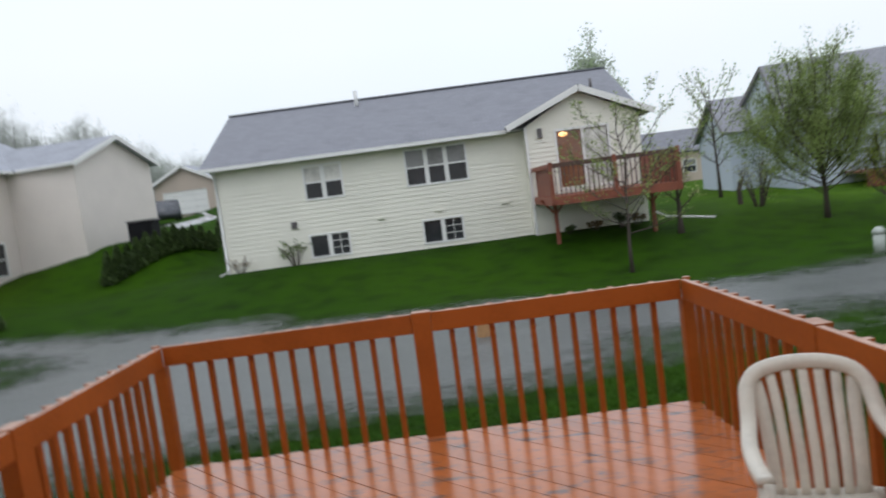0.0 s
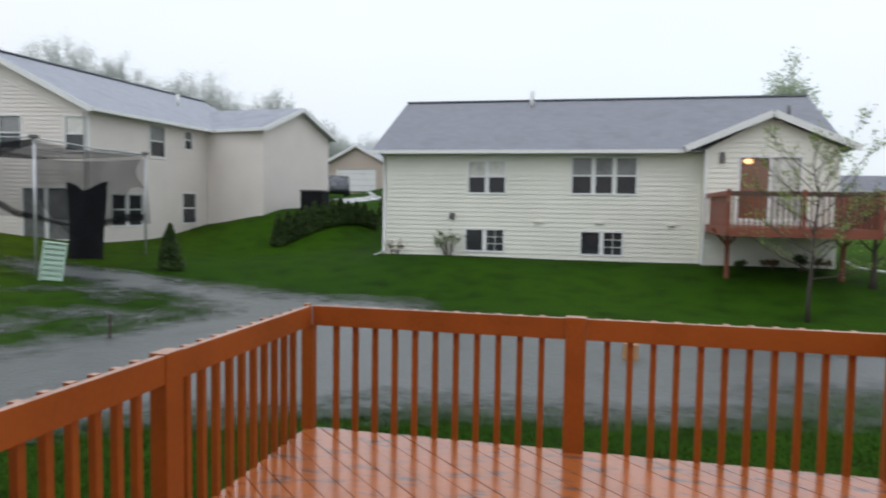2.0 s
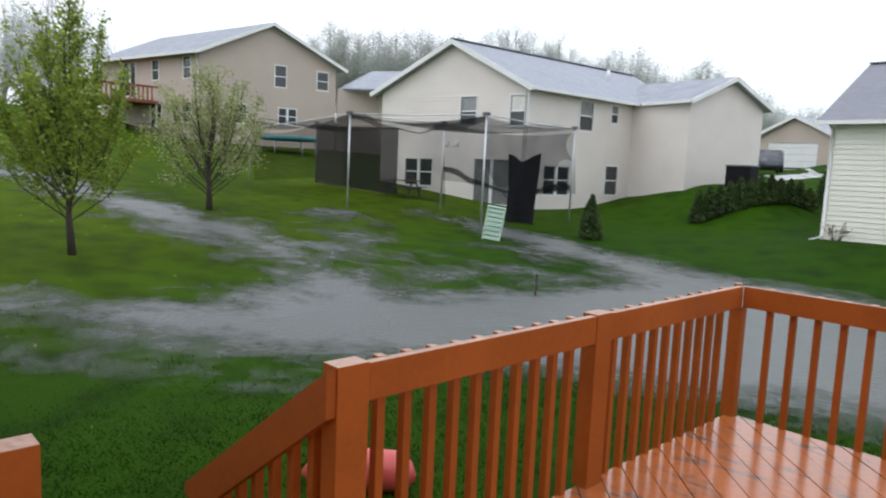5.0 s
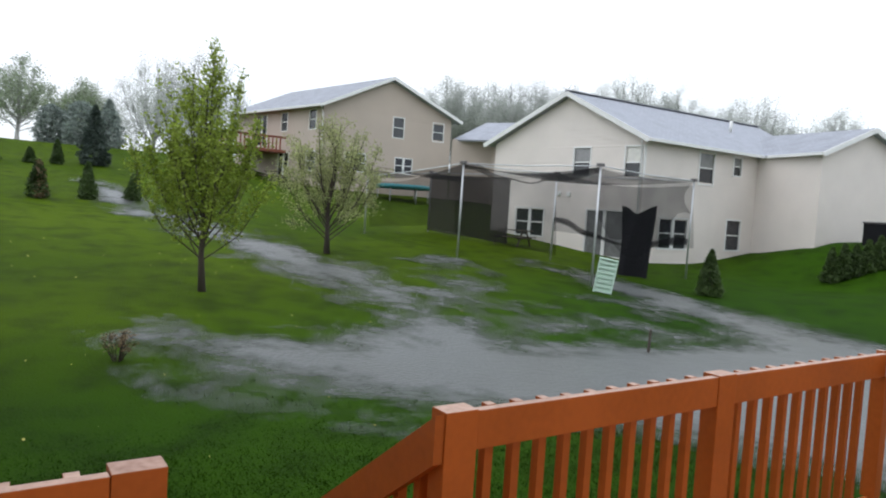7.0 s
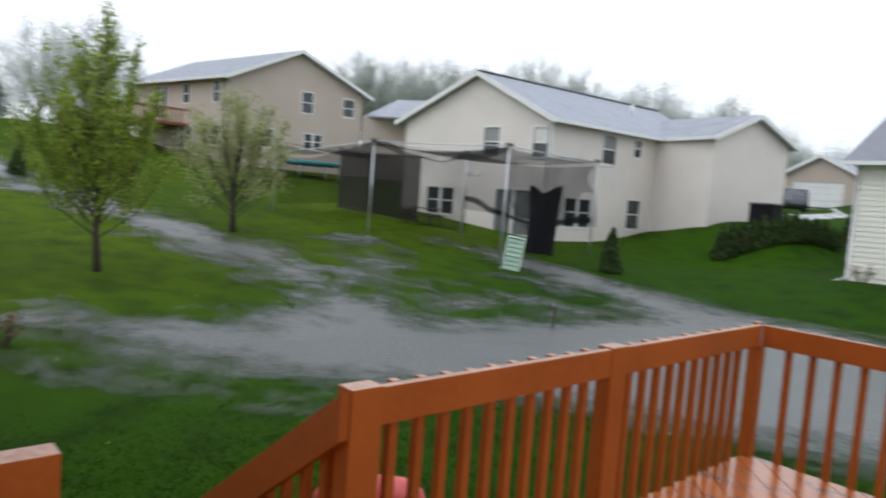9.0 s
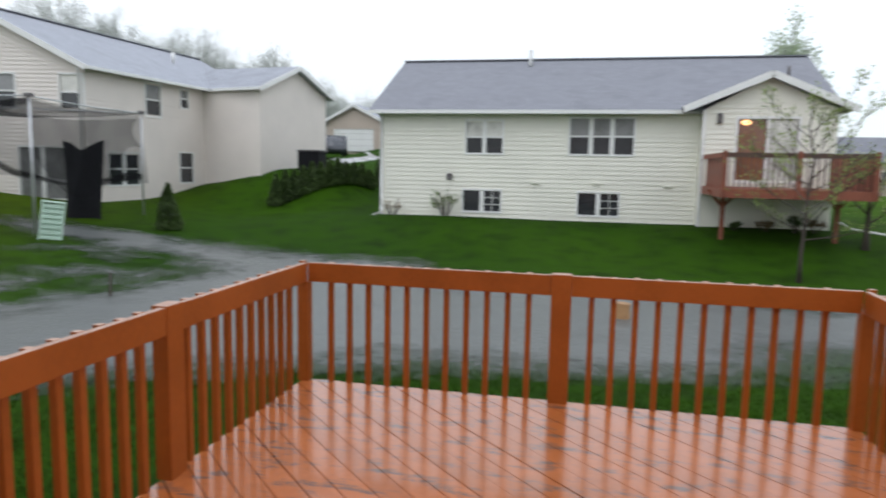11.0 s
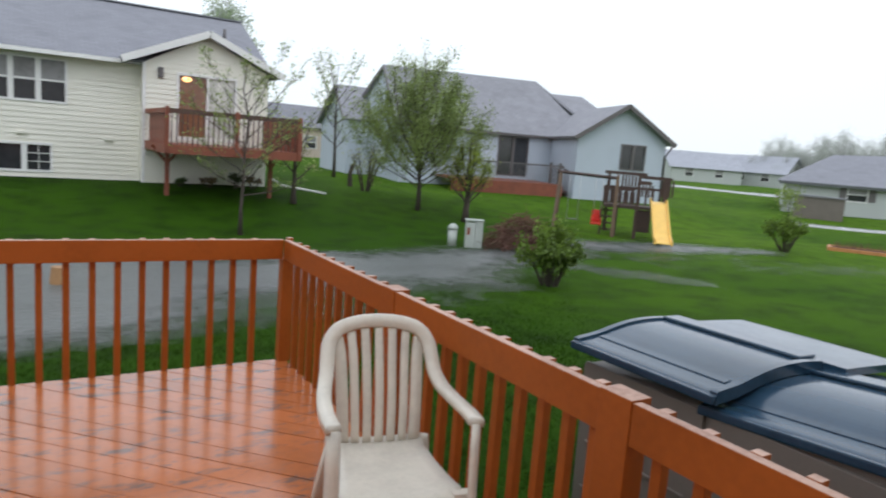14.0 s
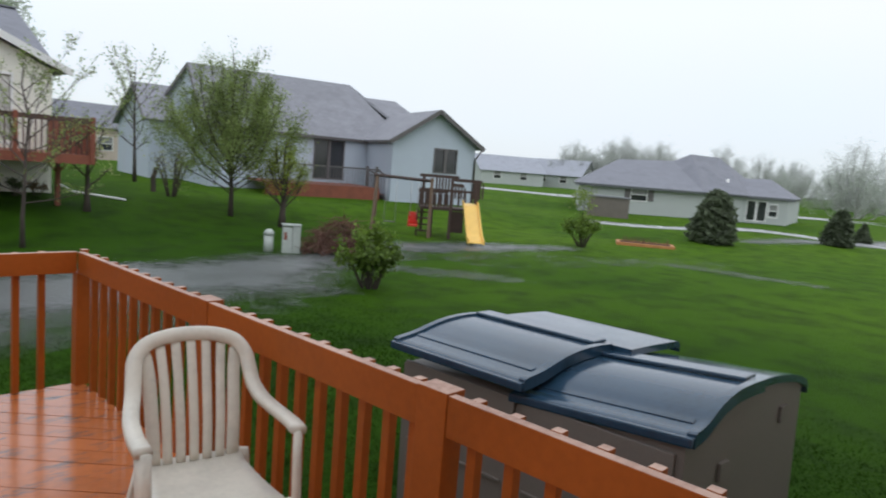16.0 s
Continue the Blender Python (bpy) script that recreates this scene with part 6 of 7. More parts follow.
def picnic_bench(x, y, rz, name="picnic_table", scale=1.0):
    z = land_at(x, y)
    t = thing(name, (0, 0, 0), "dark weathered wooden picnic table on the lawn", "picnic table")
    for k in range(4):
        bm = bmesh.new()
        box(bm, -0.85, 0.85, -0.32 + k * 0.165, -0.17 + k * 0.165, 0.70, 0.74)
        part("plank", bm, TIMBER, t)
    for yy in (-0.68, 0.48):
        bm = bmesh.new()
        box(bm, -0.85, 0.85, yy, yy + 0.2, 0.40, 0.44)
        part("seat_plank", bm, TIMBER, t)
    for xx in (-0.6, 0.6):
        bm = bmesh.new()
        tube(bm, [(xx, -0.6, 0.0), (xx, -0.18, 0.70)], 0.045, 4)
        tube(bm, [(xx, 0.6, 0.0), (xx, 0.18, 0.70)], 0.045, 4)
        tube(bm, [(xx, -0.66, 0.38), (xx, 0.66, 0.38)], 0.04, 4)
        part("trestle", bm, TIMBER, t)
    t.matrix_basis = pose(x, y, z, 0, 0, rz)
    for o in t.children:
        o.matrix_parent_inverse = Matrix.Identity(4)


picnic_bench(-23.87, 19.4, 20)
picnic_bench(-47.5, 16.6, 10)

# pale green slatted crate leaning in the wet grass
MINT = material("pale_green_plastic", (0.50, 0.66, 0.55), 0.45, var=0.1, scale=4, fine=40, bump=0.05)
crate = thing("plastic_crate", (0, 0, 0), "pale green slatted plastic crate leaning in the wet grass", "crate")
for x in (-0.31, 0.25):
    for y in (-0.2, 0.14):
        bm = bmesh.new()
        box(bm, x, x + 0.06, y, y + 0.06, 0, 1.0, bev=0.01)
        part("upright", bm, MINT, crate)
for k in range(7):
    for y in (-0.19, 0.16):
        bm = bmesh.new()
        box(bm, -0.248, 0.248, y, y + 0.03, 0.03 + k * 0.14, 0.115 + k * 0.14, bev=0.008)
        part("slat", bm, MINT, crate)
bm = bmesh.new()
box(bm, -0.32, 0.32, -0.21, 0.21, 1.002, 1.04, bev=0.015)
part("top", bm, MINT, crate)
bm = bmesh.new()
box(bm, -0.24, 0.24, -0.12, 0.12, 0.02, 0.98)
part("inner_panel", bm, MINT, crate)
crate.matrix_basis = pose(-14.9, 15.7, land_at(-14.9, 15.7) - 0.02, 0, 8, 42) @ Matrix.Diagonal((0.95, 0.95, 1.06, 1))
for o in crate.children:
    o.matrix_parent_inverse = Matrix.Identity(4)

# trampoline up by the taupe house
TEAL = material("teal_pad", (0.05, 0.24, 0.27), 0.4, var=0.15, scale=3, fine=20, bump=0.05)
tz = land_at(-41.0, 23.6)
tramp = thing("trampoline", (-41.0, 23.6, tz), "teal-edged trampoline on the upper lawn", "trampoline")
bm = bmesh.new()
tube(bm, [(-41 + 1.8 * math.cos(a), 23.6 + 1.8 * math.sin(a), tz + 0.95) for a in [2 * math.pi * k / 32 for k in range(33)]], 0.16, 6, False)
part("pad", bm, TEAL, tramp, smooth=True)
bm = bmesh.new()
bmesh.ops.create_circle(bm, cap_ends=True, segments=32, radius=1.7, matrix=Matrix.Translation((-41, 23.6, tz + 0.93)))
bmesh.ops.solidify(bm, geom=bm.faces[:], thickness=0.02)
part("mat", bm, TEAL, tramp)
for k in range(6):
    a = 2 * math.pi * k / 6
    pipe(tramp, "leg", [(-41 + 1.75 * math.cos(a), 23.6 + 1.75 * math.sin(a), land_at(-41 + 1.75 * math.cos(a), 23.6 + 1.75 * math.sin(a)) - 0.05), (-41 + 1.75 * math.cos(a), 23.6 + 1.75 * math.sin(a), tz + 0.85)], 0.04, METAL, 6)

# ---- wooden playset with slide and swings ----
PLAY_WOOD = material("dark_stained_play_wood", (0.060, 0.036, 0.028), 0.6, var=0.3, scale=4, fine=30, bump=0.2)
PLAY_POST = material("weathered_brown_post", (0.16, 0.105, 0.07), 0.7, var=0.3, scale=4, fine=30, bump=0.2)
YELLOW = material("yellow_slide_plastic", (0.84, 0.55, 0.14), 0.35, var=0.08, scale=3, fine=25, bump=0.03)
RED = material("red_plastic", (0.62, 0.045, 0.03), 0.35, var=0.12, scale=6, fine=30, bump=0.03)
az0 = radians(46.0)
PX, PY = 0.21 + 25.8 * math.sin(az0), -0.67 + 25.8 * math.cos(az0)
PZ = land_at(PX, PY)
pm = Matrix(((math.cos(az0), math.sin(az0), 0, PX), (-math.sin(az0), math.cos(az0), 0, PY), (0, 0, 1, PZ), (0, 0, 0, 1)))
play = thing("playset", (PX, PY, PZ), "dark wooden playset with slatted tower, yellow slide and swing beam", "playset")


def pbox(name, x0, x1, y0, y1, z0, z1, mat=None, parent=None):
    bm = bmesh.new()
    box(bm, x0, x1, y0, y1, z0, z1, pm)
    return part(name, bm, mat or PLAY_WOOD, parent or play)


for x, y, top, mt in ((-0.02, -0.1, 2.28, PLAY_POST), (1.72, 0.0, 2.2, PLAY_WOOD), (-0.35, 1.5, 2.3, PLAY_WOOD), (1.75, 1.5, 2.2, PLAY_WOOD), (0.75, 0.0, 2.3, PLAY_WOOD)):
    pbox("tower_post", x - 0.06, x + 0.06, y - 0.06, y + 0.06, -0.1, top, mt)
pbox("platform", -0.45, 1.75, 0.062, 1.438, 1.08, 1.18)
for x0, x1, z in ((-0.5, 1.0, 2.30), (0.85, 1.9, 2.20), (-0.5, 0.6, 1.72), (0.8, 1.2, 2.0)):
    for y in (0.07, 1.40):
        pbox("rail", x0, x1, y, y + 0.04, z, z + 0.10)
for x0, n, z0, z1 in ((-0.48, 4, 1.19, 1.72), (0.12, 5, 1.74, 2.29), (0.12, 5, 1.19, 1.70), (0.86, 4, 1.55, 1.99), (1.55, 4, 1.60, 2.19)):
    for k in range(n):
        pbox("slat", x0 + k * 0.115, x0 + k * 0.115 + 0.07, 0.075, 0.10, z0, z1)
for k in range(9):
    pbox("slat", -0.45 + k * 0.25, -0.37 + k * 0.25, 1.442, 1.465, 1.19, 1.75)
pbox("rail", -0.5, 1.8, 1.445, 1.485, 1.752, 1.84)
pbox("lower_panel", 0.78, 1.28, 0.12, 0.16, 0.25, 1.06)
for k in range(4):
    pbox("ladder_rung", -0.5, 0.1, 0.30, 0.36, 0.2 + k * 0.24, 0.26 + k * 0.24)
for x in (-0.5, 0.07):
    pbox("ladder_side", x - 0.03, x + 0.03, 0.30, 0.36, -0.05, 1.07)
# slide
bm = bmesh.new()
prof = [(0.0, 1.40), (0.35, 1.32), (0.9, 0.86), (1.5, 0.36), (1.85, 0.16), (2.1, 0.13)]
for s in range(len(prof) - 1):
    (d0, h0), (d1, h1) = prof[s], prof[s + 1]
    for xa, xb, ha, hb in ((1.24, 1.74, 0.0, 0.03), (1.20, 1.24, -0.04, 0.15), (1.74, 1.78, -0.04, 0.15)):
        vs = [bm.verts.new(pm @ Vector((x - 0.03 + 0.11 * dd, 0.05 - dd, h + e))) for dd, h in ((d0, h0), (d1, h1)) for x, e in ((xa, ha), (xb, ha), (xb, hb), (xa, hb))]
        for f in ((0, 1, 5, 4), (1, 2, 6, 5), (2, 3, 7, 6), (3, 0, 4, 7)):
            bm.faces.new([vs[i] for i in f])
        if s == len(prof) - 2:
            bm.faces.new(vs[4:8])
bmesh.ops.remove_doubles(bm, verts=bm.verts, dist=0.0005)
part("slide", bm, YELLOW, play, "yellow plastic slide")
# swing beam
bm = bmesh.new()
tube(bm, [pm @ Vector((-2.25, 0.35, 2.22)), pm @ Vector((0.0, 0.1, 2.15))], 0.06, 4)
part("swing_beam", bm, PLAY_WOOD, play)
for y in (-0.25, 0.95):
    bm = bmesh.new()
    tube(bm, [pm @ Vector((-2.2, y, -0.1)), pm @ Vector((-2.12, 0.35, 2.2))], 0.065, 5)
    part("swing_post", bm, PLAY_POST, play)
for x in (-1.75, -1.35, -0.78, -0.52):
    pipe(play, "swing_chain", [pm @ Vector((x, 0.2, 2.15)), pm @ Vector((x, 0.2, 0.75 if x > -1 else 0.5))], 0.012, METAL, 4)
bm = bmesh.new()
box(bm, -0.84, -0.46, 0.0, 0.36, 0.38, 0.46, pm, bev=0.02)
box(bm, -0.84, -0.46, 0.33, 0.38, 0.462, 0.92, pm, bev=0.02)
box(bm, -0.84, -0.79, 0.02, 0.325, 0.462, 0.62, pm, bev=0.01)
box(bm, -0.51, -0.46, 0.02, 0.325, 0.462, 0.62, pm, bev=0.01)
part("toddler_seat", bm, RED, play, "red plastic toddler swing seat", True)
pbox("swing_seat", -1.78, -1.32, 0.12, 0.30, 0.48, 0.51, DARK_TRIM)

# ---- utility boxes at the water's edge ----
UTIL = material("grey_green_utility_paint", (0.42, 0.46, 0.42), 0.45, var=0.12, scale=4, fine=30, bump=0.05)
x, y = 10.98, 14.95
z = land_at(x, y)
ub = thing("utility_box", (x, y, z), "pale grey-green utility cabinet at the water's edge", "utility box", "utility boxes")
bm = bmesh.new()
um = pose(x, y, z - 0.05, 0, 0, -30)
box(bm, -0.24, 0.02, -0.15, 0.15, 0, 0.76, um, bev=0.015)
part("cabinet", bm, UTIL, ub)
bm = bmesh.new()
box(bm, 0.03, 0.24, -0.15, 0.15, 0, 0.80, um, bev=0.015)
part("cabinet", bm, UTIL, ub)
bm = bmesh.new()
box(bm, -0.26, 0.26, -0.17, 0.17, 0.802, 0.84, um, bev=0.01)
part("cap", bm, UTIL, ub)
bm = bmesh.new()
box(bm, -0.20, -0.12, -0.156, -0.151, 0.42, 0.62, um)
part("warning_sticker", bm, REDWOOD, ub)
x, y = 10.50, 15.3
z = land_at(x, y)
ub = thing("utility_pedestal", (x, y, z), "round-topped grey-green cable pedestal", "utility box", "utility boxes")
bm = bmesh.new()
tube(bm, [(x, y, z - 0.05), (x, y, z + 0.46)], 0.13, 10)
part("column", bm, UTIL, ub, smooth=True)
bm = bmesh.new()
tube(bm, [(x, y, z + 0.462), (x, y, z + 0.54), (x, y, z + 0.62)], [0.145, 0.14, 0.07], 10)
part("cap", bm, UTIL, ub, smooth=True)

# brush pile
TWIG = material("reddish_brown_twigs", (0.13, 0.065, 0.045), 0.85, var=0.4, scale=3, fine=20, bump=0.2)
bx, by = 12.4, 14.6
bz = land_at(bx, by)
pile = thing("brush_pile", (bx, by, bz), "tangled heap of reddish-brown brush by the flood", "brush pile")
bm = bmesh.new()
prng = random.Random(9)
for k in range(520):
    a, rr = prng.uniform(0, 6.28), prng.uniform(0, 1) ** 0.6
    cx, cy = bx + 1.25 * rr * math.cos(a), by + 0.75 * rr * math.sin(a)
    cz = bz + prng.uniform(0.0, 1.0) * (1 - rr * rr) * 0.95 + 0.05
    d = Vector((prng.gauss(0, 1), prng.gauss(0, 0.7), prng.gauss(0.15, 0.35))).normalized() * prng.uniform(0.25, 0.6)
    c = Vector((cx, cy, cz))
    tube(bm, [c - d, c + Vector((prng.gauss(0, 0.03), prng.gauss(0, 0.03), 0.04)), c + d], [0.012, 0.010, 0.004], 3, False)
ob = part("brushwood", bm, TWIG, pile)
ob["kind"] = "stuff"

# raised bed with orange timbers
ORANGE_TIMBER = material("orange_timber", (0.46, 0.20, 0.07), 0.6, var=0.2, scale=4, fine=30, bump=0.15)
SOIL = material("dark_soil", (0.06, 0.042, 0.03), 0.95, var=0.4, scale=5, fine=30, bump=0.6, bump_dist=0.03)
ox, oy = 27.65, 12.82
oz = land_at(ox, oy)
bed = thing("raised_bed", (ox, oy, oz), "low raised bed edged with orange timbers and dead plants", "raised bed")
om = pose(ox, oy, oz - 0.03, 0, 0, -60)
for a, b, c, d in ((-1.2, 1.2, -0.6, -0.48), (-1.2, 1.2, 0.48, 0.6), (-1.2, -1.08, -0.478, 0.478), (1.08, 1.2, -0.478, 0.478)):
    bm = bmesh.new()
    box(bm, a, b, c, d, 0, 0.16, om, bev=0.01)
    part("timber", bm, ORANGE_TIMBER, bed)
bm = bmesh.new()
box(bm, -1.078, 1.078, -0.478, 0.478, 0.02, 0.13, om)
part("soil", bm, SOIL, bed)
bm = bmesh.new()
for k in range(150):
    c = om @ Vector((prng.uniform(-1, 1), prng.uniform(-0.42, 0.42), 0.12))
    tube(bm, [c, c + Vector((prng.gauss(0, 0.08), prng.gauss(0, 0.08), prng.uniform(0.1, 0.32)))], [0.008, 0.003], 3, False)
part("dead_growth", bm, TWIG, bed)

# red jug beside the deck, wooden block in the flood, stake
bm = bmesh.new()
jx, jy = -3.55, 2.33
jz = land_at(jx, jy)
tube(bm, [(jx - 0.44, jy - 0.38, jz + 0.06), (jx - 0.40, jy - 0.34, jz + 0.08), (jx - 0.24, jy - 0.20, jz + 0.11), (jx - 0.08, jy - 0.06, jz + 0.13), (jx + 0.05, jy + 0.04, jz + 0.13), (jx + 0.13, jy + 0.11, jz + 0.11), (jx + 0.17, jy + 0.145, jz + 0.10)], [0.02, 0.08, 0.115, 0.145, 0.145, 0.10, 0.02], 20)
jug = thing("red_jug", (jx, jy, jz), "red rounded plastic container lying on the grass beside the deck", "container")
PINKRED = material("faded_red_plastic", (0.62, 0.10, 0.09), 0.32, var=0.1, scale=8, fine=40, bump=0.03)
part("body", bm, PINKRED, jug, smooth=True)
bm = bmesh.new()
tube(bm, [(jx - 0.13, jy - 0.10, jz + 0.22), (jx - 0.14, jy - 0.11, jz + 0.29)], 0.025, 8)
part("cap", bm, TRIM, jug, "white cap")
BLOCK = material("wet_tan_wood", (0.34, 0.19, 0.085), 0.6, var=0.25, scale=6, fine=40, bump=0.2)
sx, sy = 0.73, 11.94
sz = land_at(sx, sy)
bm = bmesh.new()
tube(bm, [(sx, sy, sz - 0.02), (sx, sy, sz + 0.15), (sx + 0.01, sy, sz + 0.29)], [0.155, 0.14, 0.135], 12)
blk = thing("wooden_stump", (sx, sy, sz), "tan sawn log standing in the flood water", "log")
part("log", bm, BLOCK, blk)
sx, sy = -9.13, 10.9
bm = bmesh.new()
tube(bm, [(sx, sy, land_at(sx, sy) - 0.05), (sx + 0.02, sy, land_at(sx, sy) + 0.5)], [0.03, 0.022], 6)
stake = thing("stake", (sx, sy, land_at(sx, sy)), "thin dark wooden stake standing in the flood water", "stake")
part("stick", bm, BARK, stake)

# drain pipe lying on the lawn from the cream house's corner
dp = thing("drain_pipe", (8.6, 23.2, -0.3), "white drain pipe lying on the lawn by the house corner", "pipe")
pipe(dp, "pipe", [(7.95, 24.0, land_at(7.95, 24.0) + 0.35), (8.3, 23.7, land_at(8.3, 23.7) + 0.12), (9.7, 22.8, land_at(9.7, 22.8) + 0.04)], 0.038, TRIM)
# dark storage box by the beige house
kx, ky = bearing(-23.4, 36.0)
kz = land_at(kx, ky)
kb = thing("storage_box", (kx, ky, kz), "dark slatted storage box at the beige house's corner", "storage box")
bm = bmesh.new()
box(bm, kx - 0.58, kx + 0.58, ky - 0.5, ky + 0.5, kz - 0.05, kz + 0.92, bev=0.03)
part("body", bm, TARP, kb)
bm = bmesh.new()
box(bm, kx - 0.62, kx + 0.62, ky - 0.55, ky + 0.55, kz + 0.922, kz + 1.0, bev=0.03)
part("lid", bm, DARK_TRIM, kb)

# ---- garage, car and drive beyond ----
PAVE = material("wet_concrete", (0.42, 0.42, 0.42), 0.25, var=0.12, scale=1.5, fine=25, bump=0.05, spec=0.6)
gA, gB = bearing(-22.2, 60), bearing(-17.6, 58)
gz = land_at(*gA) - 0.2
gar = thing("garage", (*gA, gz), "tan gabled garage with wide white door", "garage", "houses")
od = (0.6, 4.3, gz + 0.2, gz + 2.2)
lap_wall(gar, gA, gB, gz - 0.3, gz + 2.6, SIDING_TAUPE, [od], gable=(2.4, gz + 4.0), course=0.2)
gm, gn = frame_of(gA, gB)
for k in range(4):
    bm = bmesh.new()
    box(bm, od[0], od[1], 0.05, 0.09, od[2] + k * 0.5 + 0.01, od[2] + (k + 1) * 0.5 - 0.01, gm, bev=0.01)
    part("door_panel", bm, TRIM, gar)
ug = Vector((gB[0] - gA[0], gB[1] - gA[1], 0)).normalized()
bg = Vector((-ug.y, ug.x, 0))
e0, e1 = Vector((*gA, gz + 2.6)) - ug * 0.5 - bg * 0.4, Vector((*gB, gz + 2.6)) + ug * 0.5 - bg * 0.4
gp = (e0 + e1) / 2 + Vector((0, 0, 1.55))
slab(gar, [e0 + bg * 8, e0, gp, gp + bg * 8], ROOF_LIGHT)
slab(gar, [e1, e1 + bg * 8, gp + bg * 8, gp], ROOF_LIGHT)
fascia(gar, e0, gp, e1)


def car(x, y, rz, label, paint):
    z = land_at(x, y)
    t = thing("car", (0, 0, 0), label, "car")
    bm = bmesh.new()
    prism(bm, [(-2.2, 0.35), (2.2, 0.35), (2.25, 0.75), (2.0, 0.98), (1.2, 1.05), (0.6, 1.62), (-1.6, 1.68), (-2.1, 1.05), (-2.25, 0.8)], 1.8, Matrix.Translation((0, -0.9, 0)))
    bmesh.ops.bevel(bm, geom=bm.edges[:], offset=0.08, segments=2, affect="EDGES")
    part("body", bm, paint, t, smooth=True)
    for yy in (-0.915, 0.895):
        bm = bmesh.new()
        prism(bm, [(-1.55, 1.1), (0.95, 1.1), (0.5, 1.52), (-1.4, 1.56)], 0.02, Matrix.Translation((0, yy, 0)))
        part("side_window", bm, GLASS_DARK, t)
    for xx in (-1.35, 1.35):
        for yy in (-0.85, 0.85):
            bm = bmesh.new()
            tube(bm, [(xx, yy - 0.11, 0.34), (xx, yy + 0.11, 0.34)], 0.34, 16)
            w = part("wheel", bm, TARP, t)
            bm = bmesh.new()
            tube(bm, [(xx, yy - 0.12, 0.34), (xx, yy + 0.12, 0.34)], 0.20, 12)
            part("rim", bm, METAL, w)
    t.matrix_basis = pose(x, y, z, 0, 0, rz)
    for o in t.children_recursive:
        o.matrix_parent_inverse = Matrix.Identity(4)


CAR_GREY = material("dark_grey_car_paint", (0.07, 0.075, 0.085), 0.25, metal=0.3, var=0.1, scale=2, fine=20, bump=0.0, coat=0.5)
car(*bearing(-21.7, 53), 115, "dark grey parked car in front of the garage", CAR_GREY)


def ribbon_road(name, pts, w, label, lift=0.03):
    bm = bmesh.new()
    P = smooth_path([(x, y, 0) for x, y in pts], 8)
    left, right = [], []
    for i, p in enumerate(P):
        d = (P[min(i + 1, len(P) - 1)] - P[max(i - 1, 0)]).normalized()
        s = Vector((-d.y, d.x, 0)) * w / 2
        for arr, q in ((left, p + s), (right, p - s)):
            zz = land_at(q.x, q.y) + lift
            arr.append((bm.verts.new((q.x, q.y, zz)), bm.verts.new((q.x, q.y, zz - 0.2))))
    for i in range(len(P) - 1):
        bm.faces.new((left[i][0], left[i + 1][0], right[i + 1][0], right[i][0]))
        bm.faces.new((left[i][0], left[i][1], left[i + 1][1], left[i + 1][0]))
        bm.faces.new((right[i][0], right[i + 1][0], right[i + 1][1], right[i][1]))
    return setting(name, bm, PAVE, label, True)


ribbon_road("road", [bearing(44, 82), bearing(50, 76), bearing(57, 72), bearing(70, 78), bearing(84, 90)], 6.0, "pale wet street behind the houses")
ribbon_road("pavement", [bearing(59, 41), bearing(66, 42), bearing(72, 46), bearing(80, 48), bearing(90, 46)], 1.4, "pale wet footpath across the lawn")
ribbon_road("pavement_2", [bearing(-20.5, 50), bearing(-19.8, 44), bearing(-18.4, 40)], 3.0, "pale wet drive beside the garage")


# far houses, simple gabled homes in the rain
def far_house(az, d, w, depth, wall_h, rise, rz, mat, roof, label, drop=0.0):
    x, y = bearing(az, d)
    z = land_at(x, y) - 0.2 - drop
    t = thing("house", (x, y, z), label, "house", "houses")
    m = pose(x, y, 0, 0, 0, rz)
    c = [m @ Vector(p) for p in ((-w / 2, 0, 0), (w / 2, 0, 0), (w / 2, depth, 0), (-w / 2, depth, 0))]
    q = [(v.x, v.y) for v in c]
    op = [(w * 0.2, w * 0.2 + 1.2, z + 1.1, z + 2.2), (w * 0.62, w * 0.62 + 1.2, z + 1.1, z + 2.2)]
    lap_wall(t, q[0], q[1], z, z + wall_h, mat, op, course=0.25)
    for o in op:
        window(t, q[0], q[1], *o)
    lap_wall(t, q[1], q[2], z, z + wall_h, mat, gable=(depth / 2, z + wall_h + rise * 0.93), course=0.25)
    lap_wall(t, q[3], q[0], z, z + wall_h, mat, gable=(depth / 2, z + wall_h + rise * 0.93), course=0.25)
    zt = z + wall_h
    f = lambda a, b, h: m @ Vector((a, b, 0)) + Vector((0, 0, h))
    slab(t, [f(-w / 2 - 0.4, -0.4, zt), f(w / 2 + 0.4, -0.4, zt), f(w / 2 + 0.4, depth / 2, zt + rise), f(-w / 2 - 0.4, depth / 2, zt + rise)], roof)
    slab(t, [f(w / 2 + 0.4, depth + 0.4, zt), f(-w / 2 - 0.4, depth + 0.4, zt), f(-w / 2 - 0.4, depth / 2, zt + rise), f(w / 2 + 0.4, depth / 2, zt + rise)], roof)


far_house(52.6, 112, 11, 8, 2.3, 2.6, -30, SIDING_SAGE, ROOF_LIGHT, "distant grey house with pale roof in the rain")
far_house(56.0, 118, 9, 9, 2.3, 2.8, -75, SIDING_SAGE, ROOF_LIGHT, "distant grey gabled house in the rain")
far_house(19.2, 66, 9, 8, 3.0, 2.2, 5, SIDING_TAUPE, ROOF_SLATE, "distant brownish house between the trees")

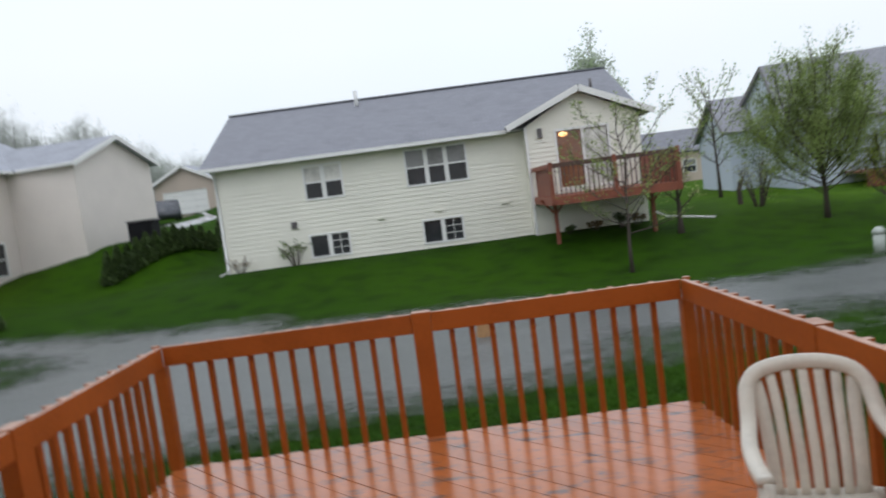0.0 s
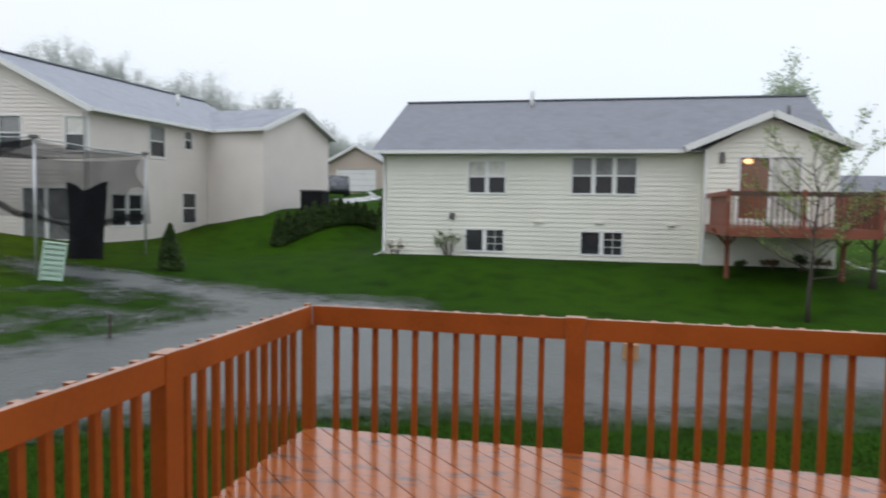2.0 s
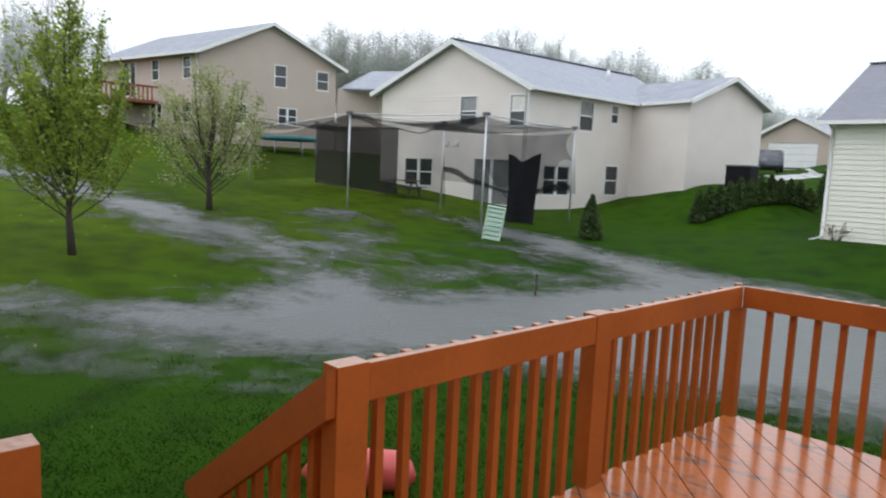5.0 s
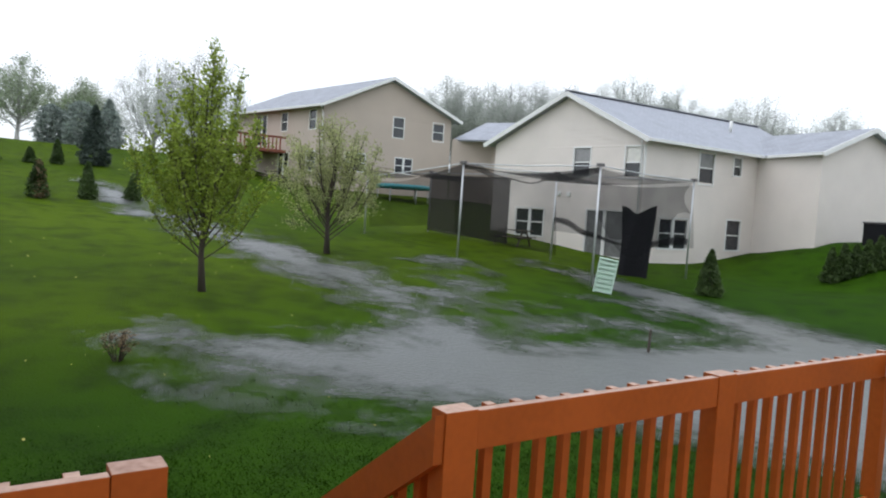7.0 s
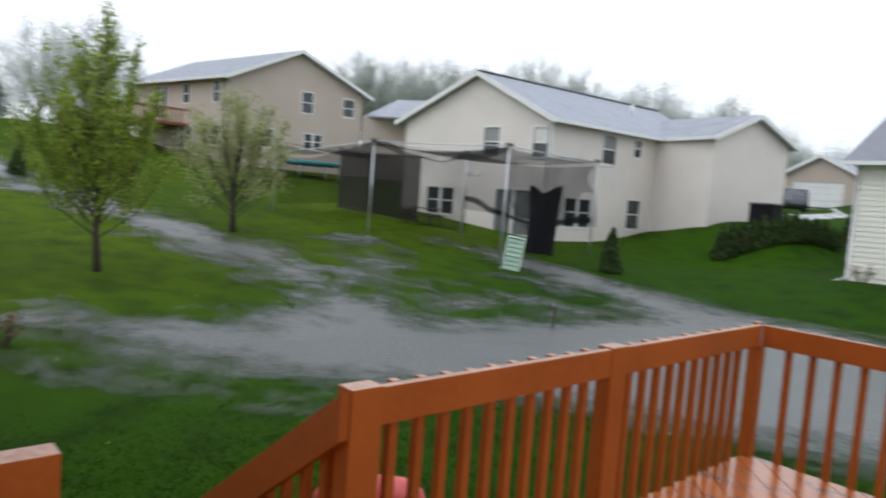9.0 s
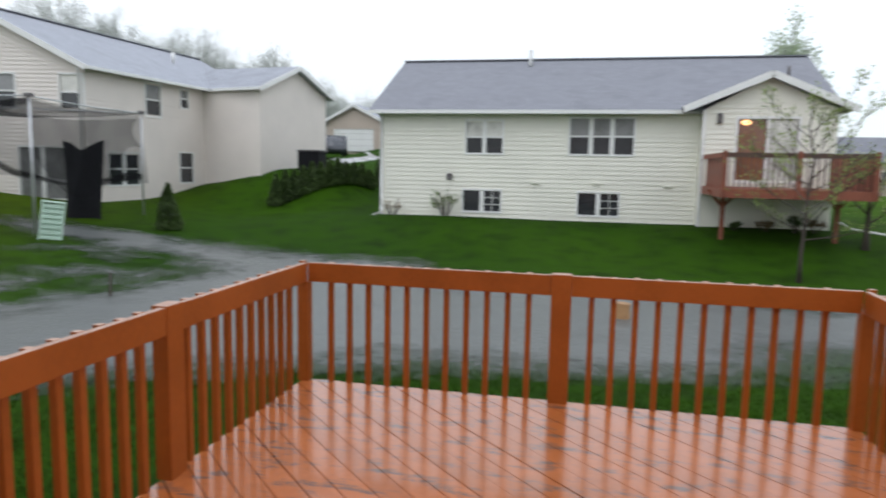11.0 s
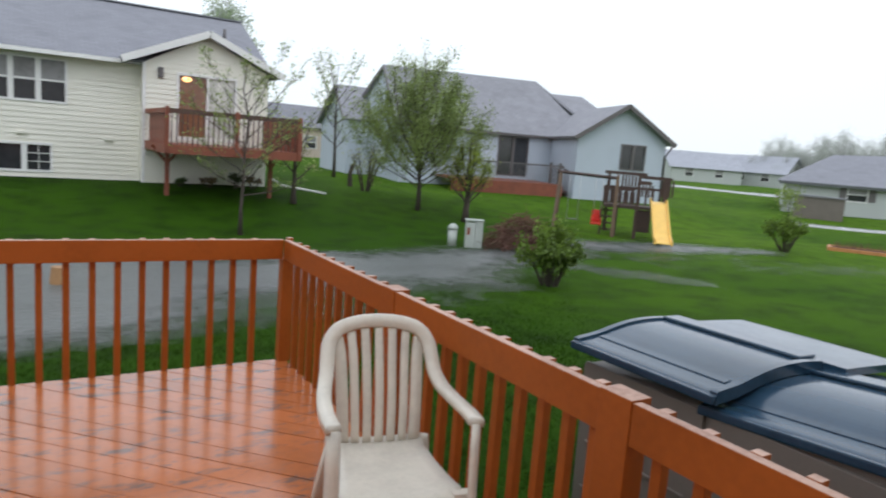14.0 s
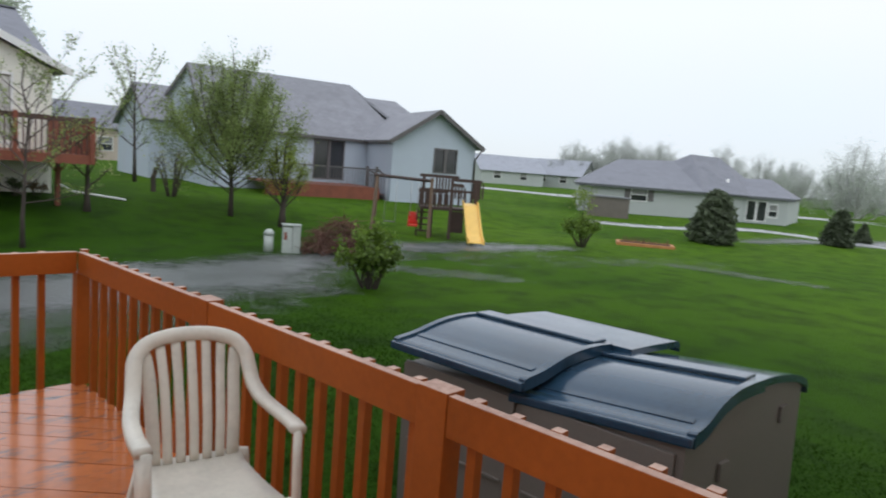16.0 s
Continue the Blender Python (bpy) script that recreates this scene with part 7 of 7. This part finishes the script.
# grey garden shed by the hip-roofed house
x, y = bearing(60.6, 46)
z = land_at(x, y)
gs = thing("garden_shed", (x, y, z), "grey-brown low garden shed beside the house", "shed")
bm = bmesh.new()
box(bm, -1.3, 1.3, -0.7, 0.7, -0.05, 1.25, pose(x, y, z, 0, 0, -60))
part("body", bm, BIN_BODY, gs)
bm = bmesh.new()
prism(bm, [(-1.4, 1.252), (1.4, 1.252), (1.4, 1.31), (-1.4, 1.37)], 1.6, pose(x, y, z, 0, 0, -60) @ Matrix.Translation((0, -0.8, 0)))
part("roof", bm, ROOF_BROWN, gs)

# ---- grass blades: thick near the deck, ragged along the water ----
grng = np.random.RandomState(77)


def blades(n, x0, x1, y0, y1, h, wid, keep):
    x, y = grng.uniform(x0, x1, n), grng.uniform(y0, y1, n)
    edge = np.minimum(np.minimum(x - x0, x1 - x) / (x1 - x0), np.minimum(y - y0, y1 - y) / (y1 - y0))
    k = keep(x, y) & (grng.rand(n) < ss(0.0, 0.28, edge + 0.10 * (vnoise(x * 0.5, y * 0.5, 21) - 0.5)))
    x, y = x[k], y[k]
    n = len(x)
    z = land(x, y) - 0.01
    a = grng.uniform(0, 2 * np.pi, n)
    hh = h * grng.uniform(0.5, 1.4, n)
    lean = grng.normal(size=(n, 2)) * 0.85 * hh[:, None]
    dx, dy = np.cos(a) * wid, np.sin(a) * wid
    V = np.stack([np.stack([x - dx, y - dy, z], 1), np.stack([x + dx, y + dy, z], 1), np.stack([x + lean[:, 0], y + lean[:, 1], z + hh], 1)], 1)
    return V.reshape(-1, 3)


def off_deck(x, y):
    return ~((x > -3.0) & (x < 1.9) & (y < 4.1)) & ~((x > 3.2) & (x < 4.8) & (y > 0.45) & (y < 2.45))


dry = lambda x, y: (wet(x, y) < 0.05) & off_deck(x, y)
rim = lambda x, y: np.abs(wet(x, y) + 0.05) < 0.55 * grng.rand(len(x))
V = [
    blades(330000, -9.5, 10, -6, 10, 0.042, 0.005, dry),
    blades(200000, -36, 20, -1, 24, 0.055, 0.009, rim),
]
ob = new("grass_blades", mesh_quads("grass_blades", np.concatenate(V), GRASS_BLADE, per=3))
tagged(ob, "short wet green grass blades over the lawn and along the water", "grass", "", "stuff")
FLOWER = material("dandelion_yellow", (0.55, 0.50, 0.12), 0.6, var=0.2, scale=5, fine=20, bump=0.0)
n = 110
x, y = grng.uniform(-22, -5, n), grng.uniform(-3, 9, n)
k = wet(x, y) < -0.2
P = np.stack([x[k], y[k], land(x[k], y[k]) + 0.06], 1)
ob = new("dandelions", leaves_mesh("dandelions", P, 0.032, FLOWER, 0.0, 1.0, grng))
tagged(ob, "small yellowish dandelion heads scattered in the lawn", "flowers", "", "stuff")


# ---- deck boards, one by one ----
pitch = 0.205
c0 = DX0 + DY0
k = 0
while c0 + pitch * k < DX1 + DY1:
    lo, hi = c0 + pitch * k + 0.004, c0 + pitch * (k + 1) - 0.004
    poly = [(DX0, DY0), (DX1, DY0), (DX1, DY1), (DX0, DY1)]
    poly = clip(clip(poly, 1, 1, hi), -1, -1, -lo)
    if len(poly) > 2:
        bm = bmesh.new()
        dz = random.uniform(-0.0015, 0.0015)
        a = [bm.verts.new((x, y, dz)) for x, y in poly]
        b = [bm.verts.new((x, y, -0.032)) for x, y in poly]
        bm.faces.new(a)
        for i in range(len(poly)):
            bm.faces.new((a[i], b[i], b[(i + 1) % len(poly)], a[(i + 1) % len(poly)]))
        part("board", bm, DECKING, deck)
    k += 1
